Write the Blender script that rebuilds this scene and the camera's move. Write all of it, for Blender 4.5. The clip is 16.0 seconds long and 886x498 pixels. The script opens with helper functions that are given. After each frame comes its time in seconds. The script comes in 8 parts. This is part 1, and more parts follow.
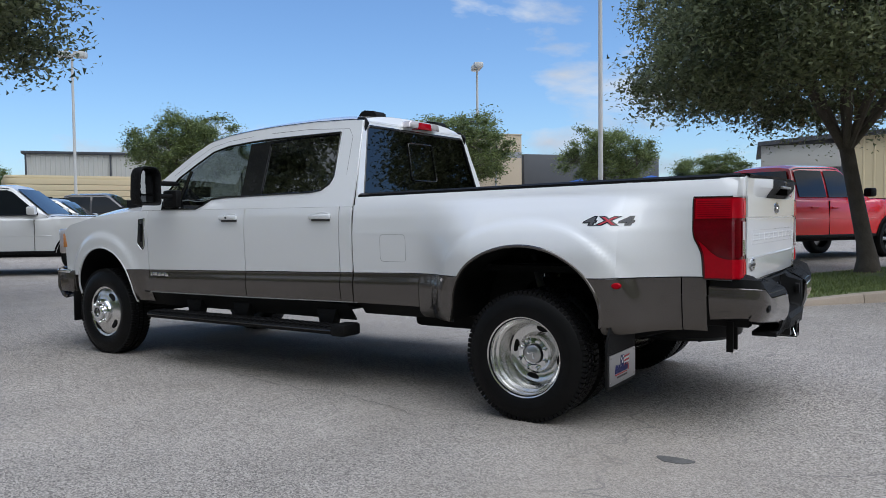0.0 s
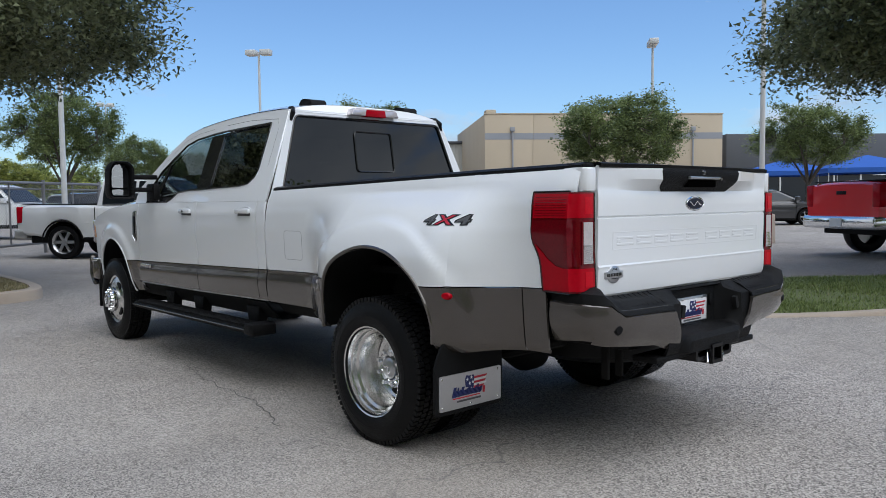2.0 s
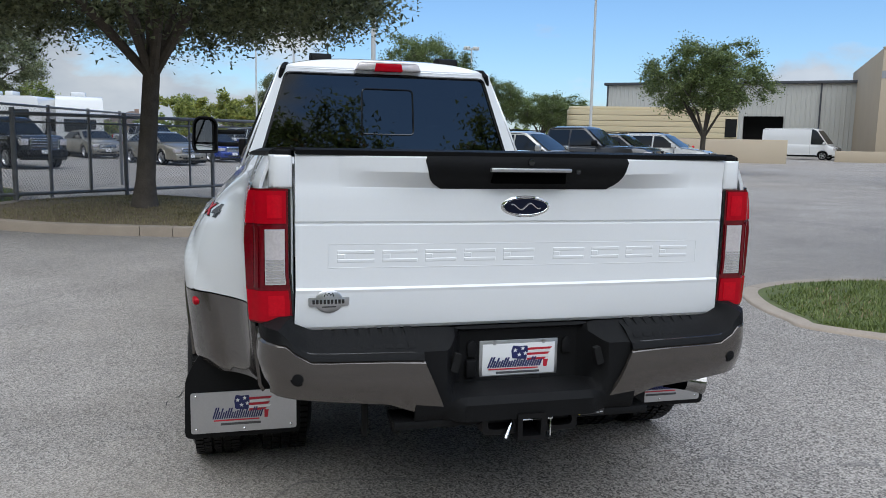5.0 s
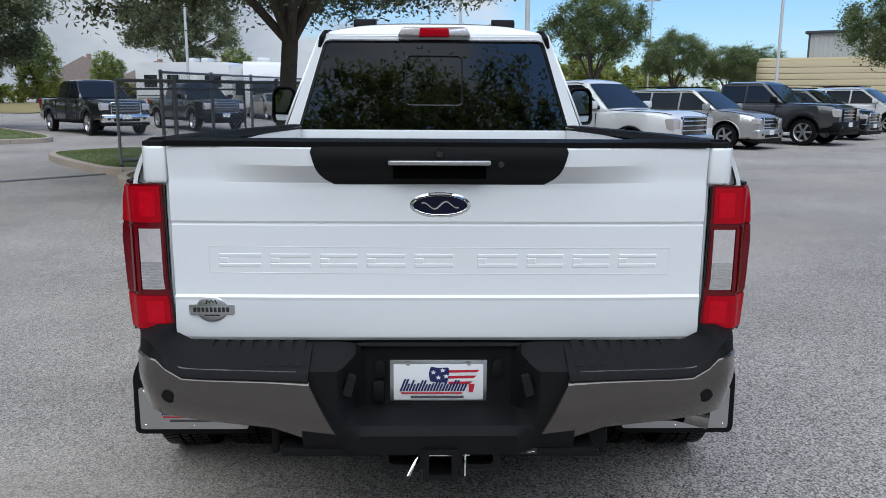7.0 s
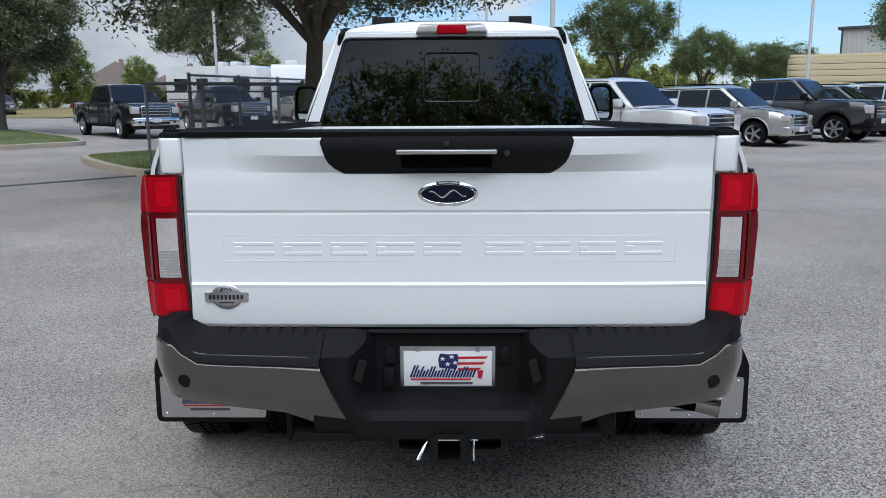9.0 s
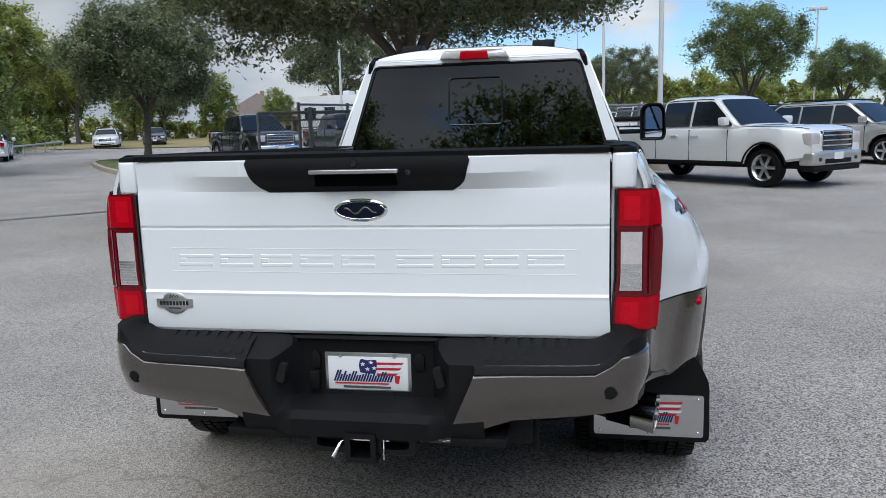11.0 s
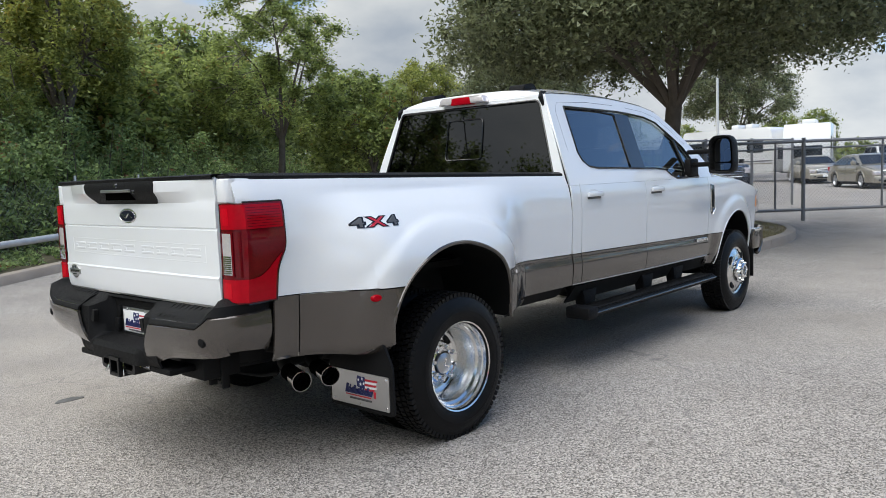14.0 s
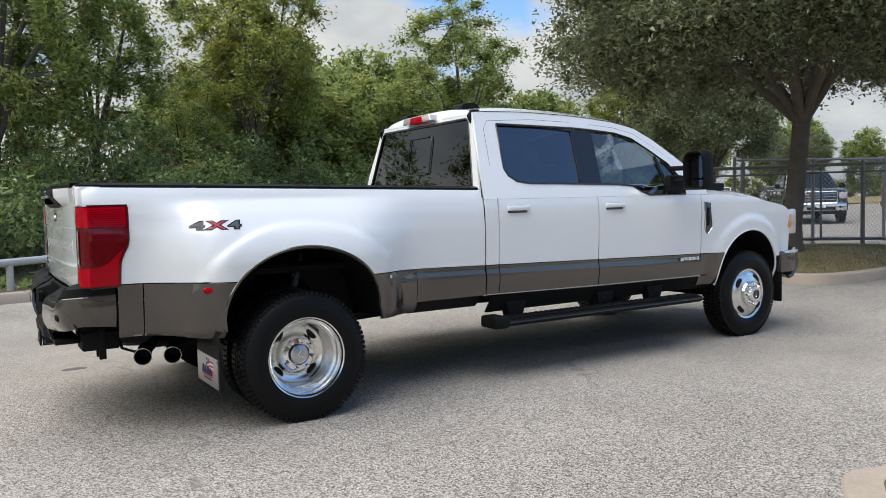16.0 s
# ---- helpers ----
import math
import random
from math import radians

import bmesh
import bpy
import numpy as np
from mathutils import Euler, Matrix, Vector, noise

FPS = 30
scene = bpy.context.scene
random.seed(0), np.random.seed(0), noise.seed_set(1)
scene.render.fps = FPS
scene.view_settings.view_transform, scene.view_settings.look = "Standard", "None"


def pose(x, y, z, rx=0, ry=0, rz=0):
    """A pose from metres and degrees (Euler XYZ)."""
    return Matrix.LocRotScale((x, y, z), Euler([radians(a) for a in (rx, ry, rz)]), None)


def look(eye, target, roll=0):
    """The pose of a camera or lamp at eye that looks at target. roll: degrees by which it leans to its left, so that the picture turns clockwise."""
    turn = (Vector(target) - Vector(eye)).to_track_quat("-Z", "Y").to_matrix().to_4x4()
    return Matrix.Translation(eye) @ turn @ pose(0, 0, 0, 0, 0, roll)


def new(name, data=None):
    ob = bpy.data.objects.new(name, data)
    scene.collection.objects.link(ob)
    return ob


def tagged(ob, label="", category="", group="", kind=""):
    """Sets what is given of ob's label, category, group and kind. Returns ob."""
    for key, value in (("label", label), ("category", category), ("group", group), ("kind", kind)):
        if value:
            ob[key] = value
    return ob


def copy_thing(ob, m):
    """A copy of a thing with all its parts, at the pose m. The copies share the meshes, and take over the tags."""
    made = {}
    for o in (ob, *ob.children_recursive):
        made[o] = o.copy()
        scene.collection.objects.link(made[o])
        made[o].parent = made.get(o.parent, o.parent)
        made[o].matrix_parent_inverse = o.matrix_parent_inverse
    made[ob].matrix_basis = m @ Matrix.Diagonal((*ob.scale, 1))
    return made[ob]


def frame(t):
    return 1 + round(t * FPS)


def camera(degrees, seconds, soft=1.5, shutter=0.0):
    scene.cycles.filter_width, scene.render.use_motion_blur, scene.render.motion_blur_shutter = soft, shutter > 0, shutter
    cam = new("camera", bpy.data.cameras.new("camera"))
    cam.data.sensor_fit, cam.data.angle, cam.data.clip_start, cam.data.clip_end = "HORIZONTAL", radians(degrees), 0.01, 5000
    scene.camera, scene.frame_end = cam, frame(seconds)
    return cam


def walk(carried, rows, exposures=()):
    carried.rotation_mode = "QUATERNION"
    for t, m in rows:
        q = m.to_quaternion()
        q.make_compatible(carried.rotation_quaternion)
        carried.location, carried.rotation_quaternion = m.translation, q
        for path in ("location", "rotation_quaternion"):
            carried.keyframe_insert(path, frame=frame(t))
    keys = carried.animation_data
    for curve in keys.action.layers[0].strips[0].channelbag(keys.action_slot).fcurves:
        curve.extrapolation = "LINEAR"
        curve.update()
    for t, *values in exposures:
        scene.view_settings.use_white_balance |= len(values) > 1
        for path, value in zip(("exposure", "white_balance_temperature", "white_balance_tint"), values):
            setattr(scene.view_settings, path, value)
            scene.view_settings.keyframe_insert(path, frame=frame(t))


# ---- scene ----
cam = camera(59.5, 16.0, soft=0.85)
PATH = [
    (0, (2.118, -5.368, 1.249), (1.034, -3.689, 1.165), -0.6),
    (0.5, (2.485, -4.978, 1.245), (1.295, -3.373, 1.157), -0.6),
    (1, (2.82, -4.562, 1.247), (1.526, -3.039, 1.151), -0.6),
    (1.5, (3.096, -4.123, 1.268), (1.704, -2.691, 1.16), -0.7),
    (2, (3.346, -3.672, 1.296), (1.859, -2.34, 1.178), -0.7),
    (2.5, (3.503, -3.207, 1.334), (1.923, -1.988, 1.203), -0.5),
    (3, (3.665, -2.732, 1.369), (1.998, -1.638, 1.22), -0.2),
    (3.5, (3.768, -2.263, 1.409), (2.02, -1.306, 1.232), 0.2),
    (4, (3.876, -1.802, 1.441), (2.059, -0.993, 1.232), 0.7),
    (6.5, (3.56, -0.145, 1.578), (1.597, -0.037, 1.214), 0.6),
    (7, (3.505, -0.03, 1.593), (1.542, 0.006, 1.21), 0.3),
    (7.5, (3.506, 0.033, 1.562), (1.54, 0.025, 1.194), -0.1),
    (8, (3.512, 0.007, 1.559), (1.548, -0.01, 1.183), -0.2),
    (10.5, (3.626, 0.361, 1.565), (1.668, 0.144, 1.219), -1.2),
    (11, (3.652, 0.734, 1.548), (1.712, 0.368, 1.232), -1.6),
    (11.5, (3.701, 1.215, 1.524), (1.797, 0.674, 1.238), -1.9),
    (12, (3.687, 1.731, 1.5), (1.838, 1.015, 1.242), -2.0),
    (12.5, (3.618, 2.275, 1.489), (1.84, 1.391, 1.253), -2.1),
    (13, (3.498, 2.821, 1.46), (1.803, 1.782, 1.243), -2.0),
    (13.5, (3.341, 3.353, 1.442), (1.743, 2.166, 1.241), -2.0),
    (14, (3.146, 3.895, 1.425), (1.656, 2.574, 1.238), -2.1),
    (14.5, (2.863, 4.396, 1.395), (1.479, 2.961, 1.231), -2.1),
    (15, (2.558, 4.903, 1.363), (1.28, 3.371, 1.22), -2.0),
    (15.5, (2.16, 5.284, 1.316), (0.99, 3.666, 1.194), -1.8),
    (16, (1.762, 5.6, 1.313), (0.702, 3.909, 1.193), -1.4),
]
walk(cam, [(t, look(eye, target, roll)) for t, eye, target, roll in PATH],
     [(0, 0.42, 5950, 8), (2.5, 0.43, 6000, 7), (4, 0.44, 6000, 6), (7, 0.45, 5850, 6), (11, 0.56, 5950, 6), (13, 0.78, 6200, 6), (16, 0.93, 6600, 6)])

# ---- world, sun, light ----
SUN_EL, SUN_AZ = 64.0, 95.0
world = bpy.data.worlds.new("sky")
scene.world = world
world.use_nodes = True
wn, wl = world.node_tree.nodes, world.node_tree.links
wn.clear()


def wnode(kind, **values):
    n = wn.new(kind)
    for k, v in values.items():
        n.inputs[k].default_value = v
    return n


w_out, w_bg = wn.new("ShaderNodeOutputWorld"), wn.new("ShaderNodeBackground")
w_sky = wn.new("ShaderNodeTexSky")
w_sky.sky_type, w_sky.sun_disc = "NISHITA", False
w_sky.sun_elevation, w_sky.sun_rotation = radians(SUN_EL), radians(SUN_AZ)
w_sky.air_density, w_sky.dust_density, w_sky.ozone_density = 1.0, 0.7, 2.0
w_co, w_sep = wn.new("ShaderNodeTexCoord"), wn.new("ShaderNodeSeparateXYZ")
wl.new(w_co.outputs["Generated"], w_sep.inputs[0])
# heaped clouds: soft noise over the sky's directions, flattened, thicker near the horizon and over the wood
w_map = wn.new("ShaderNodeMapping")
w_map.inputs["Scale"].default_value, w_map.inputs["Location"].default_value = (1.0, 1.0, 2.1), (0.35, 0.2, 0.1)
wl.new(w_co.outputs["Generated"], w_map.inputs["Vector"])
w_n1 = wnode("ShaderNodeTexNoise", Scale=3.1, Detail=10.0, Roughness=0.56, Distortion=0.2)
wl.new(w_map.outputs[0], w_n1.inputs["Vector"])


def wmath(op, a, b):
    n = wn.new("ShaderNodeMath"); n.operation = op
    for k, v in enumerate((a, b)):
        if isinstance(v, (int, float)):
            n.inputs[k].default_value = v
        else:
            wl.new(v, n.inputs[k])
    return n.outputs[0]


def wrange(v, a, b, lo, hi):
    n = wn.new("ShaderNodeMapRange")
    for k, x in (("From Min", a), ("From Max", b), ("To Min", lo), ("To Max", hi)):
        n.inputs[k].default_value = x
    wl.new(v, n.inputs["Value"])
    return n.outputs[0]


w_low = wrange(w_sep.outputs["Z"], 0.0, 0.17, 0.16, -0.065)
w_side = wrange(w_sep.outputs["Y"], -0.55, 0.15, 0.20, 0.0)
w_back = wrange(w_sep.outputs["X"], 0.1, 0.65, 0.0, 0.10)
w_all = wmath("ADD", wmath("ADD", wmath("ADD", w_n1.outputs["Fac"], w_low), w_side), w_back)
w_mask = wrange(w_all, 0.535, 0.63, 0.0, 1.0)
w_n2 = wnode("ShaderNodeTexNoise", Scale=5.0, Detail=6.0)
wl.new(w_map.outputs[0], w_n2.inputs["Vector"])
w_ccol = wn.new("ShaderNodeValToRGB")
w_ccol.color_ramp.elements[0].position, w_ccol.color_ramp.elements[0].color = 0.30, (2.6, 2.85, 3.3, 1)
w_ccol.color_ramp.elements[1].position, w_ccol.color_ramp.elements[1].color = 0.60, (4.7, 4.7, 4.75, 1)
wl.new(w_n2.outputs["Fac"], w_ccol.inputs[0])
w_mix = wn.new("ShaderNodeMix"); w_mix.data_type = "RGBA"
wl.new(w_mask, w_mix.inputs["Factor"])
w_tint = wn.new("ShaderNodeVectorMath"); w_tint.operation = "MULTIPLY"; w_tint.inputs[1].default_value = (0.66, 0.76, 0.88)
wl.new(w_sky.outputs[0], w_tint.inputs[0])
wl.new(w_tint.outputs[0], w_mix.inputs[6])
# the overcast over the wood is greyer
w_dim = wn.new("ShaderNodeVectorMath"); w_dim.operation = "SCALE"
wl.new(w_ccol.outputs[0], w_dim.inputs[0]); wl.new(wrange(w_sep.outputs["Y"], -0.6, 0.45, 0.66, 1.0), w_dim.inputs["Scale"])
wl.new(w_dim.outputs[0], w_mix.inputs[7])
wl.new(w_mix.outputs[2], w_bg.inputs["Color"])
w_bg.inputs["Strength"].default_value = 0.13
wl.new(w_bg.outputs[0], w_out.inputs[0])

sun_data = bpy.data.lights.new("sun", "SUN")
sun_data.energy, sun_data.angle, sun_data.color = 2.1, radians(80), (1.0, 0.955, 0.90)
sun = new("sun", sun_data)
_az, _el = radians(SUN_AZ), radians(SUN_EL)
_toward = Vector((math.sin(_az) * math.cos(_el), math.cos(_az) * math.cos(_el), math.sin(_el)))
sun.matrix_world = look(_toward * 50, (0, 0, 0))

# ---- materials ----
MATS = {}


def mat(name, color, rough=0.5, metal=0.0, var=0.0, scale=8.0, fine=120.0, bump=0.0, bscale=90.0, coat=0.0, spec=0.5, rnd=0.0, trans=0.0, alpha=None, emit=0.0):
    """A principled material with colour variation at two scales, a fine bump and, where asked, a shift per object."""
    if name in MATS:
        return MATS[name]
    m = bpy.data.materials.new(name)
    m.use_nodes = True
    nt = m.node_tree
    b = nt.nodes["Principled BSDF"]
    b.inputs["Roughness"].default_value, b.inputs["Metallic"].default_value = rough, metal
    b.inputs["Coat Weight"].default_value, b.inputs["Coat Roughness"].default_value = coat, 0.04
    b.inputs["Specular IOR Level"].default_value = spec
    b.inputs["Transmission Weight"].default_value = trans
    b.inputs["Base Color"].default_value = (*color, 1)
    if emit:
        b.inputs["Emission Color"].default_value, b.inputs["Emission Strength"].default_value = (*color, 1), emit
    co = nt.nodes.new("ShaderNodeTexCoord")
    if var or rnd:
        n1 = nt.nodes.new("ShaderNodeTexNoise"); n1.inputs["Scale"].default_value, n1.inputs["Detail"].default_value = scale, 5.0
        n2 = nt.nodes.new("ShaderNodeTexNoise"); n2.inputs["Scale"].default_value, n2.inputs["Detail"].default_value = fine, 3.0
        nt.links.new(co.outputs["Object"], n1.inputs["Vector"]); nt.links.new(co.outputs["Object"], n2.inputs["Vector"])
        add = nt.nodes.new("ShaderNodeMath"); add.operation = "ADD"
        nt.links.new(n1.outputs["Fac"], add.inputs[0]); nt.links.new(n2.outputs["Fac"], add.inputs[1])
        last = add
        if rnd:
            info = nt.nodes.new("ShaderNodeObjectInfo")
            a2 = nt.nodes.new("ShaderNodeMath"); a2.operation = "MULTIPLY_ADD"
            a2.inputs[1].default_value = rnd / max(var, 0.01)
            nt.links.new(info.outputs["Random"], a2.inputs[0]); nt.links.new(add.outputs[0], a2.inputs[2])
            last = a2
        mr = nt.nodes.new("ShaderNodeMapRange")
        mr.inputs["From Min"].default_value, mr.inputs["From Max"].default_value = 0.6, 1.4
        mr.inputs["To Min"].default_value, mr.inputs["To Max"].default_value = 1 - var, 1 + var
        mr.clamp = False
        nt.links.new(last.outputs[0], mr.inputs["Value"])
        mx = nt.nodes.new("ShaderNodeVectorMath"); mx.operation = "SCALE"
        mx.inputs[0].default_value = color
        nt.links.new(mr.outputs[0], mx.inputs["Scale"]); nt.links.new(mx.outputs[0], b.inputs["Base Color"])
    if bump:
        n3 = nt.nodes.new("ShaderNodeTexNoise"); n3.inputs["Scale"].default_value, n3.inputs["Detail"].default_value = bscale, 4.0
        bp = nt.nodes.new("ShaderNodeBump"); bp.inputs["Strength"].default_value, bp.inputs["Distance"].default_value = bump, 0.01
        nt.links.new(co.outputs["Object"], n3.inputs["Vector"]); nt.links.new(n3.outputs["Fac"], bp.inputs["Height"])
        nt.links.new(bp.outputs[0], b.inputs["Normal"])
    MATS[name] = m
    return m


def glass_mat(name, tint, clear, gloss=0.07):
    """Thin tinted window glass: a mirror coat that grows towards grazing angles over a tinted see-through sheet."""
    m = bpy.data.materials.new(name)
    m.use_nodes = True
    nt = m.node_tree
    nt.nodes.clear()
    out, mixs = nt.nodes.new("ShaderNodeOutputMaterial"), nt.nodes.new("ShaderNodeMixShader")
    tr, gl, fr = nt.nodes.new("ShaderNodeBsdfTransparent"), nt.nodes.new("ShaderNodeBsdfGlossy"), nt.nodes.new("ShaderNodeLayerWeight")
    tr.inputs[0].default_value = (*[c * clear for c in tint], 1)
    gl.inputs["Roughness"].default_value = 0.015
    gl.inputs["Color"].default_value = (0.95, 0.97, 1, 1)
    fr.inputs["Blend"].default_value = 0.5
    pw = nt.nodes.new("ShaderNodeMath"); pw.operation = "POWER"; pw.inputs[1].default_value = 4.0
    ma = nt.nodes.new("ShaderNodeMath"); ma.operation = "MULTIPLY_ADD"; ma.inputs[1].default_value, ma.inputs[2].default_value = 0.90, gloss
    nt.links.new(fr.outputs["Facing"], pw.inputs[0]); nt.links.new(pw.outputs[0], ma.inputs[0])
    nt.links.new(ma.outputs[0], mixs.inputs[0]); nt.links.new(tr.outputs[0], mixs.inputs[1]); nt.links.new(gl.outputs[0], mixs.inputs[2])
    nt.links.new(mixs.outputs[0], out.inputs[0])
    MATS[name] = m
    return m


WHITE = mat("white_paint", (0.83, 0.84, 0.85), 0.25, var=0.012, scale=1.5, coat=1.0)
GREY = mat("bronze_grey_paint", (0.088, 0.076, 0.067), 0.22, metal=0.55, var=0.06, scale=3, fine=900, coat=1.0)
BLACKPL = mat("black_textured_plastic", (0.008, 0.008, 0.0085), 0.52, spec=0.13, var=0.2, scale=6, bump=0.3, bscale=700)
BLACKGL = mat("gloss_black_trim", (0.012, 0.012, 0.013), 0.18, coat=0.5)
DARK = mat("dark_underbody", (0.008, 0.008, 0.008), 0.75, spec=0.25, var=0.3, scale=10, bump=0.2)
RUBBER = mat("tyre_rubber", (0.006, 0.006, 0.0064), 0.42, spec=0.16, var=0.3, scale=14, bump=0.18, bscale=300)
CHROME = mat("polished_aluminium", (0.86, 0.87, 0.88), 0.07, metal=1.0, var=0.03, scale=20)
POLISHED = mat("polished_wheel_alloy", (0.78, 0.775, 0.76), 0.21, metal=1.0, var=0.05, scale=20)
# near-black colour for the shade inside recesses and bores
VOID = mat("recess_shade", (0.002, 0.002, 0.002), 1.0, spec=0.0)
STEEL = mat("brushed_steel", (0.55, 0.55, 0.56), 0.32, metal=1.0, var=0.05, scale=6, bump=0.05, bscale=500)
LENSRED = mat("red_lens", (0.40, 0.002, 0.011), 0.12, var=0.12, scale=16, fine=60, coat=0.10, spec=0.10)
LENSBRIGHT = mat("bright_red_lens", (0.53, 0.003, 0.014), 0.10, var=0.15, scale=35, coat=0.1, spec=0.12)
LENSDARK = mat("deep_red_lens", (0.13, 0.001, 0.006), 0.10, var=0.25, scale=18, coat=0.5, spec=0.2)
LENSCLEAR = mat("clear_lens", (0.66, 0.61, 0.61), 0.12, metal=0.3, var=0.12, scale=30, coat=1.0)
AMBER = mat("amber_lens", (0.75, 0.28, 0.06), 0.15, coat=1.0)
GLASSD = glass_mat("privacy_glass", (0.5, 0.55, 0.6), 0.10, 0.19)
GLASSR = glass_mat("dark_rear_glass", (0.5, 0.55, 0.6), 0.010, 0.065)
GLASSC = glass_mat("window_glass", (0.82, 0.92, 0.92), 0.58, 0.15)
INTERIOR = mat("dark_leather", (0.05, 0.035, 0.028), 0.6, var=0.15, scale=12, bump=0.1)
NAVY = mat("navy_print", (0.010, 0.016, 0.10), 0.4)
INK = mat("blue_black_enamel", (0.003, 0.005, 0.020), 0.30, spec=0.25)
REDPR = mat("red_print", (0.47, 0.012, 0.03), 0.4)
WHITEPR = mat("white_print", (0.80, 0.80, 0.80), 0.4)
GREYPR = mat("grey_print", (0.075, 0.075, 0.08), 0.45)


# ---- mesh helpers ----
def part(name, bm, material, parent=None, label="", smooth=True, solid=0.0, crease=38):
    """Links a bmesh as one mesh object, under a thing or a part."""
    me = bpy.data.meshes.new(name)
    bmesh.ops.recalc_face_normals(bm, faces=bm.faces)
    bm.edges.index_update()
    rim = [e.index for e in bm.edges if e.is_boundary]
    bm.to_mesh(me)
    bm.free()
    me.materials.append(material)
    if smooth:
        me.shade_smooth()
        me.set_sharp_from_angle(angle=radians(crease))
        for k in rim:
            me.edges[k].use_edge_sharp = True
    ob = new(name, me)
    if parent:
        ob.parent = parent
    if label:
        ob["label"] = label
    if solid:
        md = ob.modifiers.new("thickness", "SOLIDIFY")
        md.thickness, md.offset = solid, 0.0
    return ob


def thing(name, label, category, at=(0, 0, 0), turn=0.0, group="", kind=""):
    ob = new(name)
    ob.matrix_world = pose(*at, 0, 0, turn)
    ob.empty_display_size = 0.1
    return tagged(ob, label, category, group, kind)


def bm_grid(fn, us, vs, bm=None):
    """Quads over the values us x vs; fn(u, v) gives the place."""
    bm = bm or bmesh.new()
    rows = [[bm.verts.new(fn(u, v)) for v in vs] for u in us]
    for a, b in zip(rows, rows[1:]):
        for j in range(len(vs) - 1):
            bm.faces.new((a[j], b[j], b[j + 1], a[j + 1]))
    return bm


def bm_box(x0, x1, y0, y1, z0, z1, bevel=0.0, bm=None, m=None, segments=2):
    bm = bm or bmesh.new()
    r = bmesh.ops.create_cube(bm, size=1.0)
    place = Matrix.Translation(((x0 + x1) / 2, (y0 + y1) / 2, (z0 + z1) / 2)) @ Matrix.Diagonal((x1 - x0, y1 - y0, z1 - z0, 1))
    bmesh.ops.transform(bm, matrix=(m or Matrix()) @ place, verts=r["verts"])
    if bevel:
        bmesh.ops.bevel(bm, geom=list({e for v in r["verts"] for e in v.link_edges}), offset=bevel, segments=segments, affect="EDGES", profile=0.5)
    return bm


def bm_lathe(profile, n=32, bm=None, m=None, closed=False):
    """Turns (radius, y) pairs round the y axis."""
    bm = bm or bmesh.new()
    m = m or Matrix()
    rings = []
    for r, y in profile:
        if r < 1e-5:
            rings.append([bm.verts.new(m @ Vector((0, y, 0)))])
        else:
            rings.append([bm.verts.new(m @ Vector((r * math.cos(a), y, r * math.sin(a)))) for a in (2 * math.pi * k / n for k in range(n))])
    pairs = list(zip(rings, rings[1:])) + ([(rings[-1], rings[0])] if closed else [])
    for a, b in pairs:
        for k in range(n):
            k2 = (k + 1) % n
            if len(a) == 1 and len(b) > 1:
                bm.faces.new((a[0], b[k2], b[k]))
            elif len(b) == 1 and len(a) > 1:
                bm.faces.new((a[k], a[k2], b[0]))
            elif len(a) > 1:
                bm.faces.new((a[k], a[k2], b[k2], b[k]))
    return bm


def bm_tube(points, radius, n=8, bm=None, cap=True):
    """A round bar along points; radius a number or one per point."""
    bm = bm or bmesh.new()
    pts = [Vector(p) for p in points]
    rad = radius if isinstance(radius, (list, tuple)) else [radius] * len(pts)
    rings, ref = [], None
    for i, p in enumerate(pts):
        d = (pts[min(i + 1, len(pts) - 1)] - pts[max(i - 1, 0)]).normalized()
        if ref is None:
            ref = Vector((0, 0, 1)) if abs(d.z) < 0.9 else Vector((1, 0, 0))
        a = (ref - d * ref.dot(d)).normalized()
        b = d.cross(a)
        ref = a
        rings.append([bm.verts.new(p + rad[i] * (math.cos(t) * a + math.sin(t) * b)) for t in (2 * math.pi * k / n for k in range(n))])
    for r, s in zip(rings, rings[1:]):
        for k in range(n):
            bm.faces.new((r[k], r[(k + 1) % n], s[(k + 1) % n], s[k]))
    if cap:
        bm.faces.new(rings[0][::-1])
        bm.faces.new(rings[-1])
    return bm


def bm_prism(outline, d0, d1, axis="x", bm=None, bevel=0.0, m=None):
    """An outline extruded along an axis. Axis x: (y, z) pairs; y: (x, z) pairs; z: (x, y) pairs."""
    bm = bm or bmesh.new()
    m = m or Matrix()

    def spot(p, d):
        return m @ Vector({"x": (d, p[0], p[1]), "y": (p[0], d, p[1]), "z": (p[0], p[1], d)}[axis])
    a = [bm.verts.new(spot(p, d0)) for p in outline]
    b = [bm.verts.new(spot(p, d1)) for p in outline]
    n = len(outline)
    faces = [bm.faces.new(a), bm.faces.new(b[::-1])]
    for k in range(n):
        faces.append(bm.faces.new((a[k], b[k], b[(k + 1) % n], a[(k + 1) % n])))
    if bevel:
        edges = list({e for f in faces[:2] for e in f.edges})
        bmesh.ops.bevel(bm, geom=edges, offset=bevel, segments=2, affect="EDGES", profile=0.5)
    return bm


def bm_strip(a, b, bm=None, closed=True):
    """Quads between two loops of places of the same length."""
    bm = bm or bmesh.new()
    va, vb = [bm.verts.new(p) for p in a], [bm.verts.new(p) for p in b]
    n = len(va)
    for k in range(n if closed else n - 1):
        bm.faces.new((va[k], va[(k + 1) % n], vb[(k + 1) % n], vb[k]))
    return bm


def steps(a, b, n):
    return [a + (b - a) * k / n for k in range(n + 1)]


def ramp(x, xs, ys):
    return float(np.interp(x, xs, ys))


